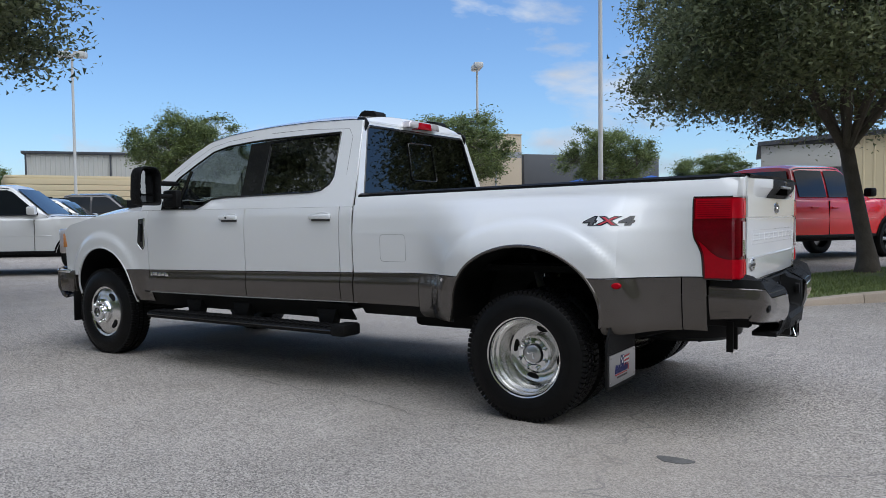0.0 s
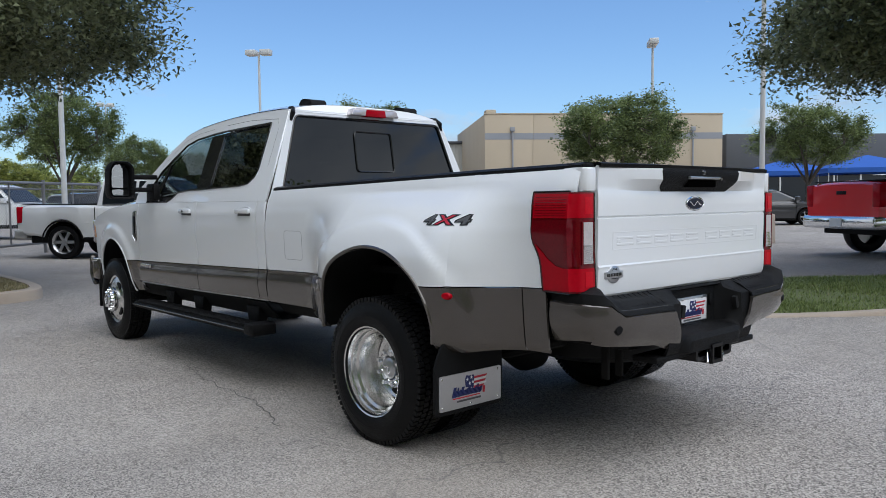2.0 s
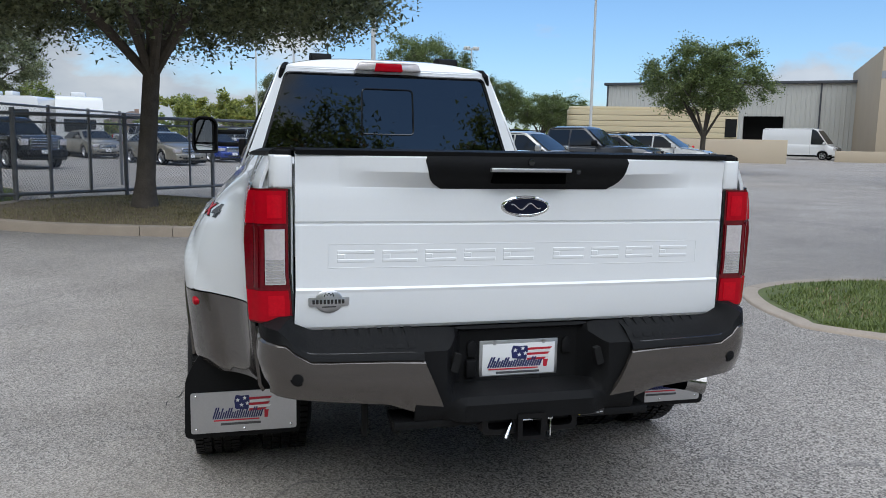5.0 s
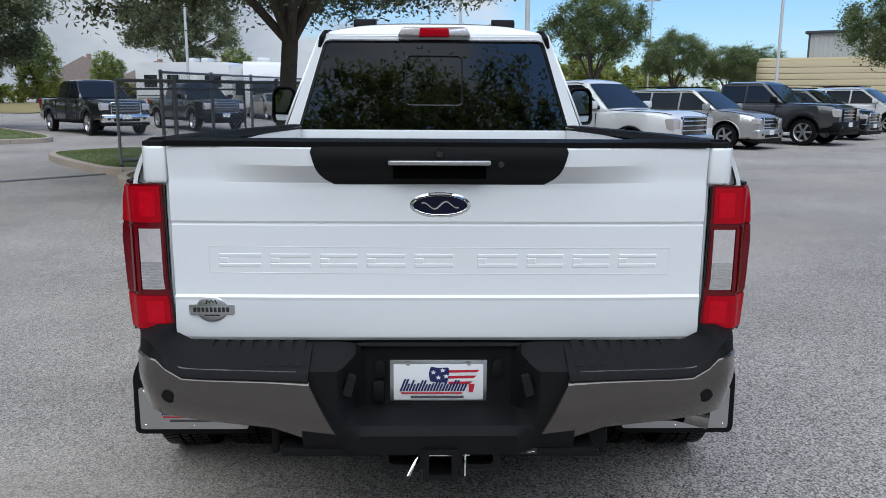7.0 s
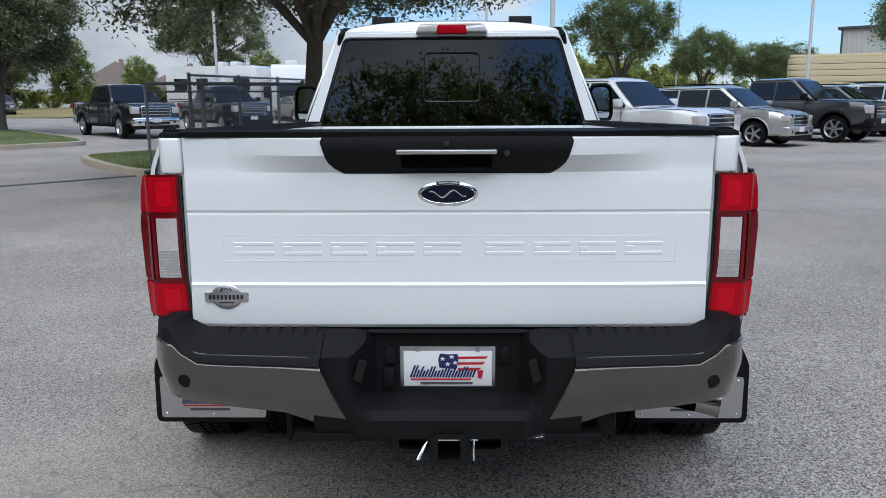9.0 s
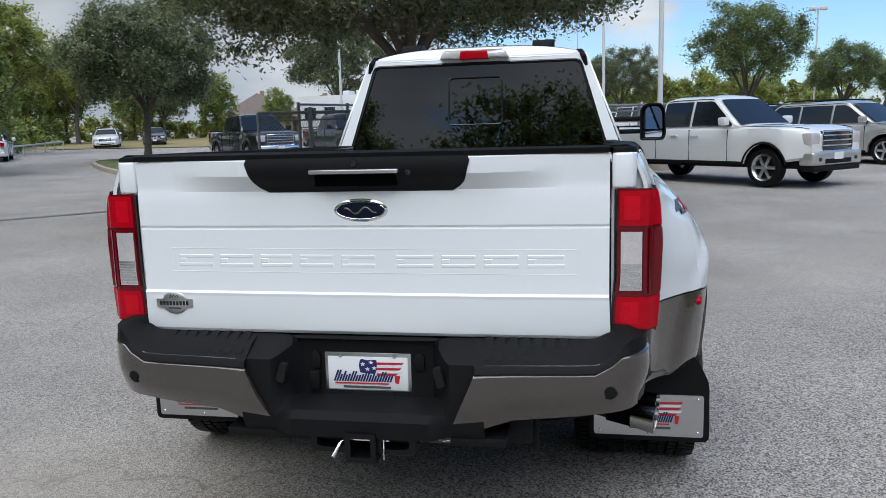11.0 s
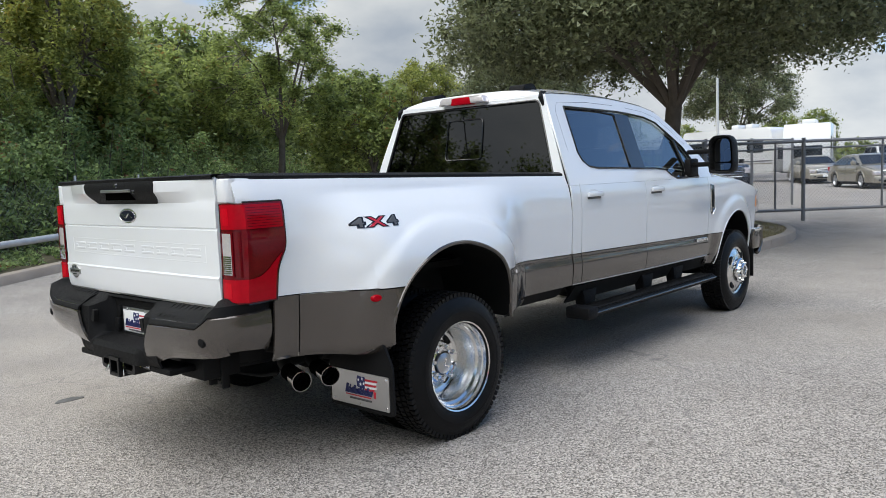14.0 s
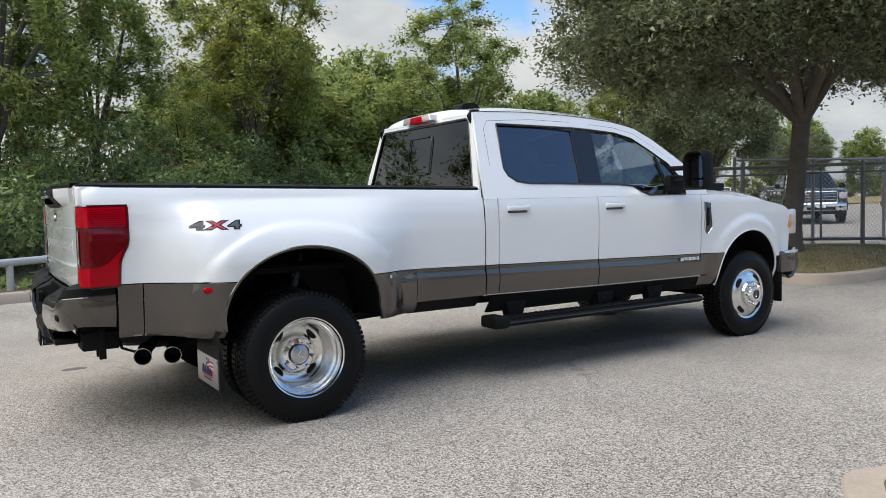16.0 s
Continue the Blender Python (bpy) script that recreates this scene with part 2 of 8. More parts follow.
def ease(u):
    u = min(1.0, max(0.0, u))
    return 0.5 - 0.5 * math.cos(math.pi * u)


def rounded(pts, r, n=4):
    """Rounds the corners of a closed outline."""
    out, k = [], len(pts)
    for i in range(k):
        p, a, b = Vector(pts[i]), Vector(pts[i - 1]), Vector(pts[(i + 1) % k])
        ra = min(r, 0.45 * (a - p).length, 0.45 * (b - p).length)
        s, e = p + (a - p).normalized() * ra, p + (b - p).normalized() * ra
        for j in range(n + 1):
            t = j / n
            q = s * (1 - t) ** 2 + p * 2 * t * (1 - t) + e * t * t
            out.append((q.x, q.y))
    return out


def ground_z(x, y):
    return 0.009 * min(80.0, max(0.0, math.hypot(x, y) - 5.0))

# ---- ground ----
def ground_material():
    m = bpy.data.materials.new("worn_chip_seal")
    m.use_nodes = True
    nt = m.node_tree
    b = nt.nodes["Principled BSDF"]
    N, L = nt.nodes.new, nt.links.new
    co = N("ShaderNodeTexCoord")

    def tex(kind, **v):
        n = N(kind)
        L(co.outputs["Object"], n.inputs["Vector"])
        for k, x in v.items():
            n.inputs[k].default_value = x
        return n

    def mixc(fac, a, c, mode="MIX"):
        n = N("ShaderNodeMix"); n.data_type, n.blend_type = "RGBA", mode
        if isinstance(fac, float):
            n.inputs[0].default_value = fac
        else:
            L(fac, n.inputs[0])
        for sock, val in ((6, a), (7, c)):
            if isinstance(val, tuple):
                n.inputs[sock].default_value = (*val, 1)
            else:
                L(val, n.inputs[sock])
        return n.outputs[2]

    def rangen(sock, a, c, lo=0.0, hi=1.0):
        n = N("ShaderNodeMapRange")
        n.inputs["From Min"].default_value, n.inputs["From Max"].default_value = a, c
        n.inputs["To Min"].default_value, n.inputs["To Max"].default_value = lo, hi
        L(sock, n.inputs["Value"])
        return n.outputs[0]
    stones = tex("ShaderNodeTexVoronoi", Scale=135.0, Randomness=1.0)
    grit = tex("ShaderNodeTexNoise", Scale=160.0, Detail=4.0, Roughness=0.7)
    blot = tex("ShaderNodeTexNoise", Scale=0.55, Detail=7.0, Roughness=0.62)
    wide = tex("ShaderNodeTexNoise", Scale=0.13, Detail=4.0, Roughness=0.5)
    sep = N("ShaderNodeSeparateXYZ"); L(stones.outputs["Color"], sep.inputs[0])
    stone_col = mixc(rangen(sep.outputs["X"], 0.0, 1.0), (0.055, 0.050, 0.045), (0.60, 0.545, 0.488))
    mid = tex("ShaderNodeTexNoise", Scale=34.0, Detail=5.0, Roughness=0.75)
    base = mixc(rangen(mid.outputs["Fac"], 0.42, 0.72, 0.0, 0.32), stone_col, (0.375, 0.345, 0.310))
    smooth_col = mixc(rangen(grit.outputs["Fac"], 0.3, 0.7), (0.24, 0.224, 0.203), (0.45, 0.425, 0.390))
    where = rangen(wide.outputs["Fac"], 0.44, 0.66, 0.0, 0.30)
    col = mixc(where, base, smooth_col)
    dust = tex("ShaderNodeTexNoise", Scale=0.21, Detail=5.0, Roughness=0.6, Distortion=0.4)
    col = mixc(rangen(dust.outputs["Fac"], 0.50, 0.68, 0.0, 0.55), col, (0.36, 0.315, 0.262))
    shade = rangen(blot.outputs["Fac"], 0.30, 0.70, 0.80, 1.14)
    sc = N("ShaderNodeVectorMath"); sc.operation = "SCALE"
    L(col, sc.inputs[0]); L(shade, sc.inputs["Scale"])
    # fine wandering cracks
    warp = tex("ShaderNodeTexNoise", Scale=0.9, Detail=4.0)
    wv = N("ShaderNodeVectorMath"); wv.operation = "MULTIPLY_ADD"
    wv.inputs[1].default_value = (1.6, 1.6, 1.6)
    L(warp.outputs["Color"], wv.inputs[0]); L(co.outputs["Object"], wv.inputs[2])
    crack = N("ShaderNodeTexVoronoi"); crack.feature = "DISTANCE_TO_EDGE"; crack.inputs["Scale"].default_value = 0.17
    L(wv.outputs[0], crack.inputs["Vector"])
    brk = tex("ShaderNodeTexNoise", Scale=0.6, Detail=2.0)
    line = N("ShaderNodeMath"); line.operation = "MULTIPLY"
    L(rangen(crack.outputs["Distance"], 0.0008, 0.0026, 0.5, 0.0), line.inputs[0]); L(rangen(brk.outputs["Fac"], 0.44, 0.53), line.inputs[1])
    final = mixc(line.outputs[0], sc.outputs[0], (0.14, 0.135, 0.13))
    L(final, b.inputs["Base Color"])
    b.inputs["Roughness"].default_value = 0.92
    b.inputs["Specular IOR Level"].default_value = 0.25
    bp = N("ShaderNodeBump"); bp.inputs["Strength"].default_value, bp.inputs["Distance"].default_value = 0.55, 0.006
    L(stones.outputs["Distance"], bp.inputs["Height"]); L(bp.outputs[0], b.inputs["Normal"])
    return m


radii = [0.0] + [1.0 * k for k in range(1, 12)] + [13, 16, 20, 25, 32, 40, 50, 62, 75, 85, 100, 140, 220, 400, 800, 1600, 3000]
bm = bmesh.new()
SEG = 72
rings = [[bm.verts.new((0, 0, 0))]]
for r in radii[1:]:
    rings.append([bm.verts.new((r * math.cos(2 * math.pi * k / SEG), r * math.sin(2 * math.pi * k / SEG), ground_z(r, 0))) for k in range(SEG)])
for k in range(SEG):
    bm.faces.new((rings[0][0], rings[1][k], rings[1][(k + 1) % SEG]))
for a, b in zip(rings[1:], rings[2:]):
    for k in range(SEG):
        bm.faces.new((a[k], b[k], b[(k + 1) % SEG], a[(k + 1) % SEG]))
ground = part("ground", bm, ground_material())
tagged(ground, "pale weathered chip-seal asphalt of the car lot", "ground", kind="structure")

CONCRETE = mat("kerb_concrete", (0.36, 0.30, 0.24), 0.9, var=0.16, scale=3, fine=60, bump=0.35, bscale=60, rnd=0.05)
GRASSM = mat("grass", (0.115, 0.135, 0.045), 0.9, var=0.35, scale=4, fine=30, rnd=0.0)
SOIL = mat("island_soil", (0.20, 0.155, 0.095), 1.0, var=0.35, scale=5, fine=50, bump=0.6, bscale=40)


def smooth_loop(pts, n=10):
    """A closed Catmull-Rom curve through pts."""
    out, k = [], len(pts)
    for i in range(k):
        p0, p1, p2, p3 = (Vector(pts[(i + j - 1) % k]) for j in range(4))
        for s in range(n):
            t = s / n
            q = 0.5 * (2 * p1 + (p2 - p0) * t + (2 * p0 - 5 * p1 + 4 * p2 - p3) * t * t + (3 * p1 - p0 - 3 * p2 + p3) * t ** 3)
            out.append((q.x, q.y))
    return out


def island(name, outline, mound, label, blades, seed, grass, bed=None, rise=lambda x: 1.0):
    """A raised bed: separate kerb stones round it, soil inside, and grass blades."""
    loop = outline
    n = len(loop)
    cx, cy = sum(p[0] for p in loop) / n, sum(p[1] for p in loop) / n

    def inward(i, d):
        p, a, b = Vector(loop[i]), Vector(loop[i - 1]), Vector(loop[(i + 1) % n])
        t = (b - a).normalized()
        nrm = Vector((-t.y, t.x))
        if nrm.dot(Vector((cx, cy)) - p) < 0 and abs(nrm.dot((Vector((cx, cy)) - p).normalized())) > 0.02:
            nrm = -nrm
        return p + nrm * d
    # orientation is anticlockwise, so that the left side is the inside
    isl = thing(name, label, "planting bed", kind="structure")
    inner = [inward(i, 0.17) for i in range(n)]
    inn2 = [inward(i, 0.15) for i in range(n)]
    # stones of about three metres
    i = 0
    while i < n:
        j, length = i, 0.0
        while j < n and length < 2.8:
            length += (Vector(loop[(j + 1) % n]) - Vector(loop[j])).length
            j += 1
        bm = bmesh.new()
        prof = []
        for q in range(i, j + 1):
            o, e = Vector(loop[q % n]), inner[q % n]
            back = (e - o)
            g = ground_z(*o)
            prof.append([bm.verts.new((*(o + back * s), g + h * rise(o.x))) for s, h in ((-0.05, -0.05), (0.0, 0.09), (0.06, 0.135), (0.2, 0.15), (0.95, 0.15), (1.0, -0.05))])
        for a, b in zip(prof, prof[1:]):
            for k in range(5):
                bm.faces.new((a[k], a[k + 1], b[k + 1], b[k]))
        bm.faces.new(prof[0]); bm.faces.new(prof[-1][::-1])
        # a narrow joint at the end of each stone
        end, prev = Vector(loop[j % n]), Vector(loop[(j - 1) % n])
        gap = (prev - end).normalized() * 0.012
        for v in prof[-1]:
            v.co.x += gap.x; v.co.y += gap.y
        part("kerb_stone", bm, CONCRETE, isl)
        i = j
    bm = bmesh.new()
    top = [bm.verts.new((*p, ground_z(*p) + 0.125 * rise(p.x))) for p in inn2]
    levels = [top]
    for f in (0.72, 0.42, 0.16):
        levels.append([bm.verts.new((cx + (p.x - cx) * f, cy + (p.y - cy) * f, ground_z(p.x, p.y) + 0.125 * rise(p.x) + mound * (1 - f))) for p in inn2])
    for a, b in zip(levels, levels[1:]):
        for k in range(n):
            bm.faces.new((a[k], a[(k + 1) % n], b[(k + 1) % n], b[k]))
    bm.faces.new(levels[-1])
    part("soil", bm, bed or SOIL, isl)
    # grass blades
    rng = np.random.default_rng(seed)
    inner_np = np.array([[p.x, p.y] for p in inn2])
    verts, faces = [], []
    lo, hi = inner_np.min(0), inner_np.max(0)
    made = 0
    while made < blades:
        k = rng.integers(0, n)
        f = math.sqrt(rng.random()) * 0.99
        t = rng.random()
        px = inner_np[k] * (1 - t) + inner_np[(k + 1) % n] * t
        x, y = cx + (px[0] - cx) * f, cy + (px[1] - cy) * f
        if noise.noise(Vector((x * 0.55, y * 0.55, seed))) < -0.22 and rng.random() < 0.75:
            made += 0.3
            continue
        z = ground_z(px[0], px[1]) + 0.12 * rise(px[0]) + mound * (1 - f)
        a = rng.random() * 6.283
        h, w = rng.uniform(0.02, 0.055), rng.uniform(0.004, 0.009)
        lean = rng.uniform(0, 0.05)
        dx, dy = math.cos(a), math.sin(a)
        b0 = len(verts)
        verts += [(x - dy * w, y + dx * w, z), (x + dy * w, y - dx * w, z), (x + dx * lean, y + dy * lean, z + h)]
        faces.append((b0, b0 + 1, b0 + 2))
        made += 1
    me = bpy.data.meshes.new("grass")
    me.from_pydata(verts, [], faces)
    me.materials.append(grass)
    g = new("grass", me)
    g.parent = isl
    tagged(g, kind="stuff")
    return isl


def leaf_material(name, dark, light, brown=None, trans=0.25):
    m = bpy.data.materials.new(name)
    m.use_nodes = True
    nt = m.node_tree
    b = nt.nodes["Principled BSDF"]
    geo = nt.nodes.new("ShaderNodeNewGeometry")
    rp = nt.nodes.new("ShaderNodeValToRGB")
    e = rp.color_ramp.elements
    e[0].color, e[1].color = (*dark, 1), (*light, 1)
    if brown:
        x = rp.color_ramp.elements.new(0.975); x.color = (*light, 1)
        e[-1].position, e[-1].color = 1.0, (*brown, 1)
    info = nt.nodes.new("ShaderNodeObjectInfo")
    co = nt.nodes.new("ShaderNodeTexCoord")
    nz = nt.nodes.new("ShaderNodeTexNoise"); nz.inputs["Scale"].default_value = 0.55
    nt.links.new(co.outputs["Object"], nz.inputs["Vector"])
    add = nt.nodes.new("ShaderNodeMath"); add.operation = "MULTIPLY_ADD"; add.inputs[1].default_value = 0.85
    nt.links.new(geo.outputs["Random Per Island"], add.inputs[0])
    sub = nt.nodes.new("ShaderNodeMath"); sub.operation = "MULTIPLY_ADD"; sub.inputs[1].default_value, sub.inputs[2].default_value = 1.1, -0.47
    nt.links.new(nz.outputs["Fac"], sub.inputs[0]); nt.links.new(sub.outputs[0], add.inputs[2])
    nt.links.new(add.outputs[0], rp.inputs[0]); nt.links.new(rp.outputs[0], b.inputs["Base Color"])
    b.inputs["Roughness"].default_value = 0.42
    b.inputs["Specular IOR Level"].default_value = 0.5
    tl = nt.nodes.new("ShaderNodeBsdfTranslucent")
    nt.links.new(rp.outputs[0], tl.inputs[0])
    mx = nt.nodes.new("ShaderNodeMixShader"); mx.inputs[0].default_value = trans
    out = nt.nodes["Material Output"]
    nt.links.new(b.outputs[0], mx.inputs[1]); nt.links.new(tl.outputs[0], mx.inputs[2]); nt.links.new(mx.outputs[0], out.inputs[0])
    return m


GRASSB = leaf_material("grass_blades", (0.095, 0.135, 0.035), (0.27, 0.32, 0.10), (0.38, 0.30, 0.16), 0.3)
GRASSD = leaf_material("dry_grass_blades", (0.16, 0.145, 0.06), (0.46, 0.39, 0.21), (0.45, 0.34, 0.20), 0.3)


# bed beside the lane, with its nose towards the front of the truck
bed_a = [(-3.35, 4.27), (-2.75, 3.84), (-1.97, 3.65), (-1.35, 3.80), (0.5, 5.76), (3.0, 8.3), (9.0, 14.3), (16.0, 21.3), (13.0, 24.0), (6.0, 17.2), (0.5, 11.6), (-2.4, 8.4), (-3.4, 6.4), (-3.6, 5.2)]
island("planting_bed", smooth_loop(bed_a, 8), 0.10, "kerbed bed of patchy grass beside the lane", 60000, 3, GRASSB, GRASSM, rise=lambda x: 0.16 + 0.84 * ease((x + 0.5) / 2.5))
# bed in front of the truck, with the large oak
bed_b = [(-8.25, -2.0), (-8.2, -1.1), (-8.7, -0.58), (-10.2, -0.50), (-11.6, -0.62), (-13.0, -1.2), (-14.3, -2.6), (-14.2, -3.9), (-12.6, -5.4), (-10.4, -5.6), (-9.0, -4.2)]
island("planting_bed", smooth_loop(bed_b, 8), 0.16, "kerbed bed of dry grass under the oak", 20000, 5, GRASSD)
# bed behind the gate end
bed_c = [(-11.7, -6.0), (-12.3, -6.9), (-15.0, -9.0), (-16.3, -8.9), (-17.4, -7.6), (-16.0, -6.0), (-13.6, -5.2), (-12.2, -5.3)]
island("planting_bed", smooth_loop(bed_c, 6), 0.08, "kerbed bed of green grass behind the gate", 12000, 7, GRASSB, GRASSM)
bed_d = [(-20.0, -12.5), (-21.8, -12.1), (-27.0, -16.5), (-29.5, -19.5), (-27.0, -20.5), (-19.5, -14.2)]
island("planting_bed", smooth_loop(bed_d, 6), 0.08, "kerbed bed of green grass with a shade tree", 8000, 8, GRASSB, GRASSM)

# ---- verge along the wood, with its kerb and pipe rail ----
GALV = mat("galvanised_pipe", (0.50, 0.51, 0.52), 0.5, metal=0.35, var=0.12, scale=8, bump=0.1)
FENCEM = mat("weathered_fence_steel", (0.22, 0.22, 0.225), 0.6, metal=0.4, var=0.2, scale=8)
POLEM = mat("painted_pole", (0.62, 0.62, 0.60), 0.45, var=0.05, scale=2)
KERBP = [(14.0, -4.5), (8.0, -5.6), (3.6, -6.6), (0.9, -7.05), (-1.2, -8.75), (-3.8, -10.75), (-9.2, -14.9), (-13.5, -18.0), (-23.1, -25.0), (-45.0, -41.0), (-70.0, -59.0)]
verge = thing("verge", "bare leaf-strewn verge with a low concrete kerb", "verge", kind="structure")
kp = []
for a, b in zip(KERBP, KERBP[1:]):
    n = max(1, int((Vector(b) - Vector(a)).length / 1.5))
    kp += [Vector(a).lerp(Vector(b), k / n) for k in range(n)]
kp.append(Vector(KERBP[-1]))


def verge_n(i):
    t = (kp[min(i + 1, len(kp) - 1)] - kp[max(i - 1, 0)]).normalized()
    return Vector((-t.y, t.x))


for i in range(0, len(kp) - 1, 2):
    bm = bmesh.new()
    sec = []
    last = min(i + 2, len(kp) - 1)
    for q in range(i, last + 1):
        n = verge_n(q)
        o = kp[q] - (kp[q] - kp[q - 1]).normalized() * (0.012 if q == last and q > 0 else 0)
        g = ground_z(*o)
        sec.append([bm.verts.new((o.x + n.x * d, o.y + n.y * d, g + h)) for d, h in ((-0.02, -0.05), (0.0, 0.10), (0.03, 0.14), (0.20, 0.15), (0.21, -0.05))])
    for a, b in zip(sec, sec[1:]):
        for k in range(4):
            bm.faces.new((a[k], a[k + 1], b[k + 1], b[k]))
    bm.faces.new(sec[0]); bm.faces.new(sec[-1][::-1])
    part("kerb_stone", bm, CONCRETE, verge)
VERGEM = mat("leaf_litter", (0.10, 0.085, 0.045), 1.0, var=0.45, scale=3, fine=45, bump=0.8, bscale=25)
bm = bm_grid(lambda i, d: (kp[i].x + verge_n(i).x * d, kp[i].y + verge_n(i).y * d, ground_z(*kp[i]) + 0.12 + 0.05 * ease(d / 3) + 0.04 * noise.noise(Vector((i * 0.7, d, 0)))), range(len(kp)), (0.2, 0.8, 1.6, 3.0, 6.0, 12.0, 25.0, 45.0))
part("soil", bm, VERGEM, verge)
rngv = np.random.default_rng(77)
cs, rs = [], []
for k in range(420):
    i = int(rngv.integers(2, 16))
    p = kp[i].lerp(kp[i + 1], rngv.random()) + verge_n(i) * rngv.uniform(0.45, 2.4)
    cs.append((p.x, p.y, ground_z(p.x, p.y) + 0.17)); rs.append(0.22)

# ---- the white pickup ----
truck = thing("pickup_truck", "white crew-cab dual-rear-wheel pickup with bronze-grey lower body, parked on the asphalt", "pickup truck")


def rail(x):
    return 1.432 + 0.0185 * x


def tone(x):
    return 0.876 + 0.0195 * x


ARCH = (-0.03, 0.665, 0.51, 0.40)      # rear arch: middle x, z, half width, height
FARCH = (-4.52, 0.55, 0.445, 0.443)    # front arch
SIDE_Z = [0.44, 0.52, 0.60, 0.72, 0.85, 1.0, 1.15, 1.27, 1.34, 1.40, 1.43, 1.99]
SIDE_Y = [0.885, 0.925, 0.957, 0.976, 0.985, 0.993, 0.998, 0.993, 0.977, 0.955, 0.944, 0.719]
BED_Z = [0.44, 0.56, 0.72, 0.85, 1.0, 1.15, 1.27, 1.34, 1.385, 1.415, 1.45]
BED_Y = [0.93, 0.955, 0.972, 0.98, 0.99, 0.995, 0.985, 0.970, 0.953, 0.938, 0.91]


def arch_r(x, z):
    cx, cz, a, b = ARCH
    return math.hypot((x - cx) / a, max(0.0, z - cz) / b)


def bed_y(x, z):
    """Half width of the box side: a box wall that swells out over the dual wheels."""
    y = ramp(z - 0.0185 * x, BED_Z, BED_Y)
    if x > 0.45:
        y -= 0.040 * ease((x - 0.45) / 0.65)
    if x > 1.05:
        y -= (0.058 if z < 1.335 else 0.028) * ((x - 1.05) / 0.13) ** 2
    u = min(1.0, max(0.0, (1.36 - z) / 0.40))
    fz = math.sin(0.5 * math.pi * u)
    fx = 1.0 if -0.40 <= x <= 0.42 else (1 - ease((x - 0.42) / 0.50) if x > 0 else 1 - ease((-0.36 - x) / 0.62))
    # towards the upper corners the swelling fades
    lip = ease((1.42 - arch_r(x, z)) / 0.12)
    return y + 0.200 * fz * fx + 0.022 * lip * fz * (1 if fx > 0.05 else 0)


def cab_y(x, z):
    y = ramp(z, SIDE_Z, SIDE_Y)
    if x < -4.25:
        y -= 0.055 * ((-4.25 - x) / 0.9) ** 2
    cx, cz, a, b = FARCH
    r = math.hypot((x - cx) / a, max(0.0, z - cz) / b)
    if z < 1.2:
        y += 0.022 * ease((1.35 - r) / 0.16)
    return y


def arch_top(x, arch):
    cx, cz, a, b = arch
    u = (x - cx) / a
    return cz + b * math.sqrt(max(0.0, 1 - u * u)) if abs(u) < 1 else -1.0


def arch_x(z, arch, s, lean=0.25):
    cx, cz, a, b = arch
    if z <= cz:
        return cx + s * (a + lean * (cz - z))
    return cx + s * a * math.sqrt(max(0.0, 1 - ((z - cz) / b) ** 2))


def both(name, make, material, label="", solid=0.012, parent=None, names=None):
    """Builds a part on the two sides of the truck: make(s) gives a bmesh for the side s = 1 or -1."""
    obs = []
    for s in (1, -1):
        par = parent[0 if s == 1 else 1] if isinstance(parent, (list, tuple)) else (parent or truck)
        obs.append(part(name, make(s), material, par, label, solid=solid))
    return obs


def side_rows(yf, zs, x0, x1, nx):
    """Rows of a side panel: for each z, x from x0(z) to x1(z)."""
    def make(s):
        bm = bmesh.new()
        rows = []
        for z in zs:
            rows.append([bm.verts.new((x, s * yf(x, z), z)) for x in steps(x0(z), x1(z), nx)])
        for a, b in zip(rows, rows[1:]):
            for j in range(nx):
                bm.faces.new((a[j], a[j + 1], b[j + 1], b[j]))
        return bm
    return make


def side_cols(yf, xs, zlo, zhi, nz):
    def make(s):
        return bm_grid(lambda x, v: (x, s * yf(x, zlo(x) + v * (zhi(x) - zlo(x))), zlo(x) + v * (zhi(x) - zlo(x))), xs, steps(0, 1, nz))
    return make


# box sides: white above, bronze-grey below
bed_xs = sorted(set(steps(-1.485, -0.6, 14) + steps(-0.6, 0.56, 58) + steps(0.56, 1.05, 14) + steps(1.05, 1.165, 5)))


def bed_lo(x):
    return max(tone(x) + 0.003, arch_top(x, ARCH))


bed_sides = both("box_side", side_cols(bed_y, bed_xs, bed_lo, lambda x: rail(x) - 0.012, 26), WHITE)
gz = steps(0.0, 1.0, 12)


def under_tone(lo, x0, x1, nx):
    """A lower side panel that ends at the paint line."""
    def make(s):
        bm = bmesh.new()
        rows = []
        for v in gz:
            row = []
            for u in steps(0, 1, nx):
                z = 0.57 + v * 0.30
                x = x0(z) + u * (x1(z) - x0(z))
                z = lo(x) + v * (tone(x) - 0.003 - lo(x))
                row.append(bm.verts.new((x, s * (bed_y(x, z) + (0.016 * ease((tone(x) - 0.004 - z) / 0.085) if x < -0.6 else 0.0) - 0.05 * max(0.0, (0.62 - z) / 0.06) ** 2), z)))
            rows.append(row)
        for a, b in zip(rows, rows[1:]):
            for j in range(nx):
                bm.faces.new((a[j], a[j + 1], b[j + 1], b[j]))
        return bm
    return make


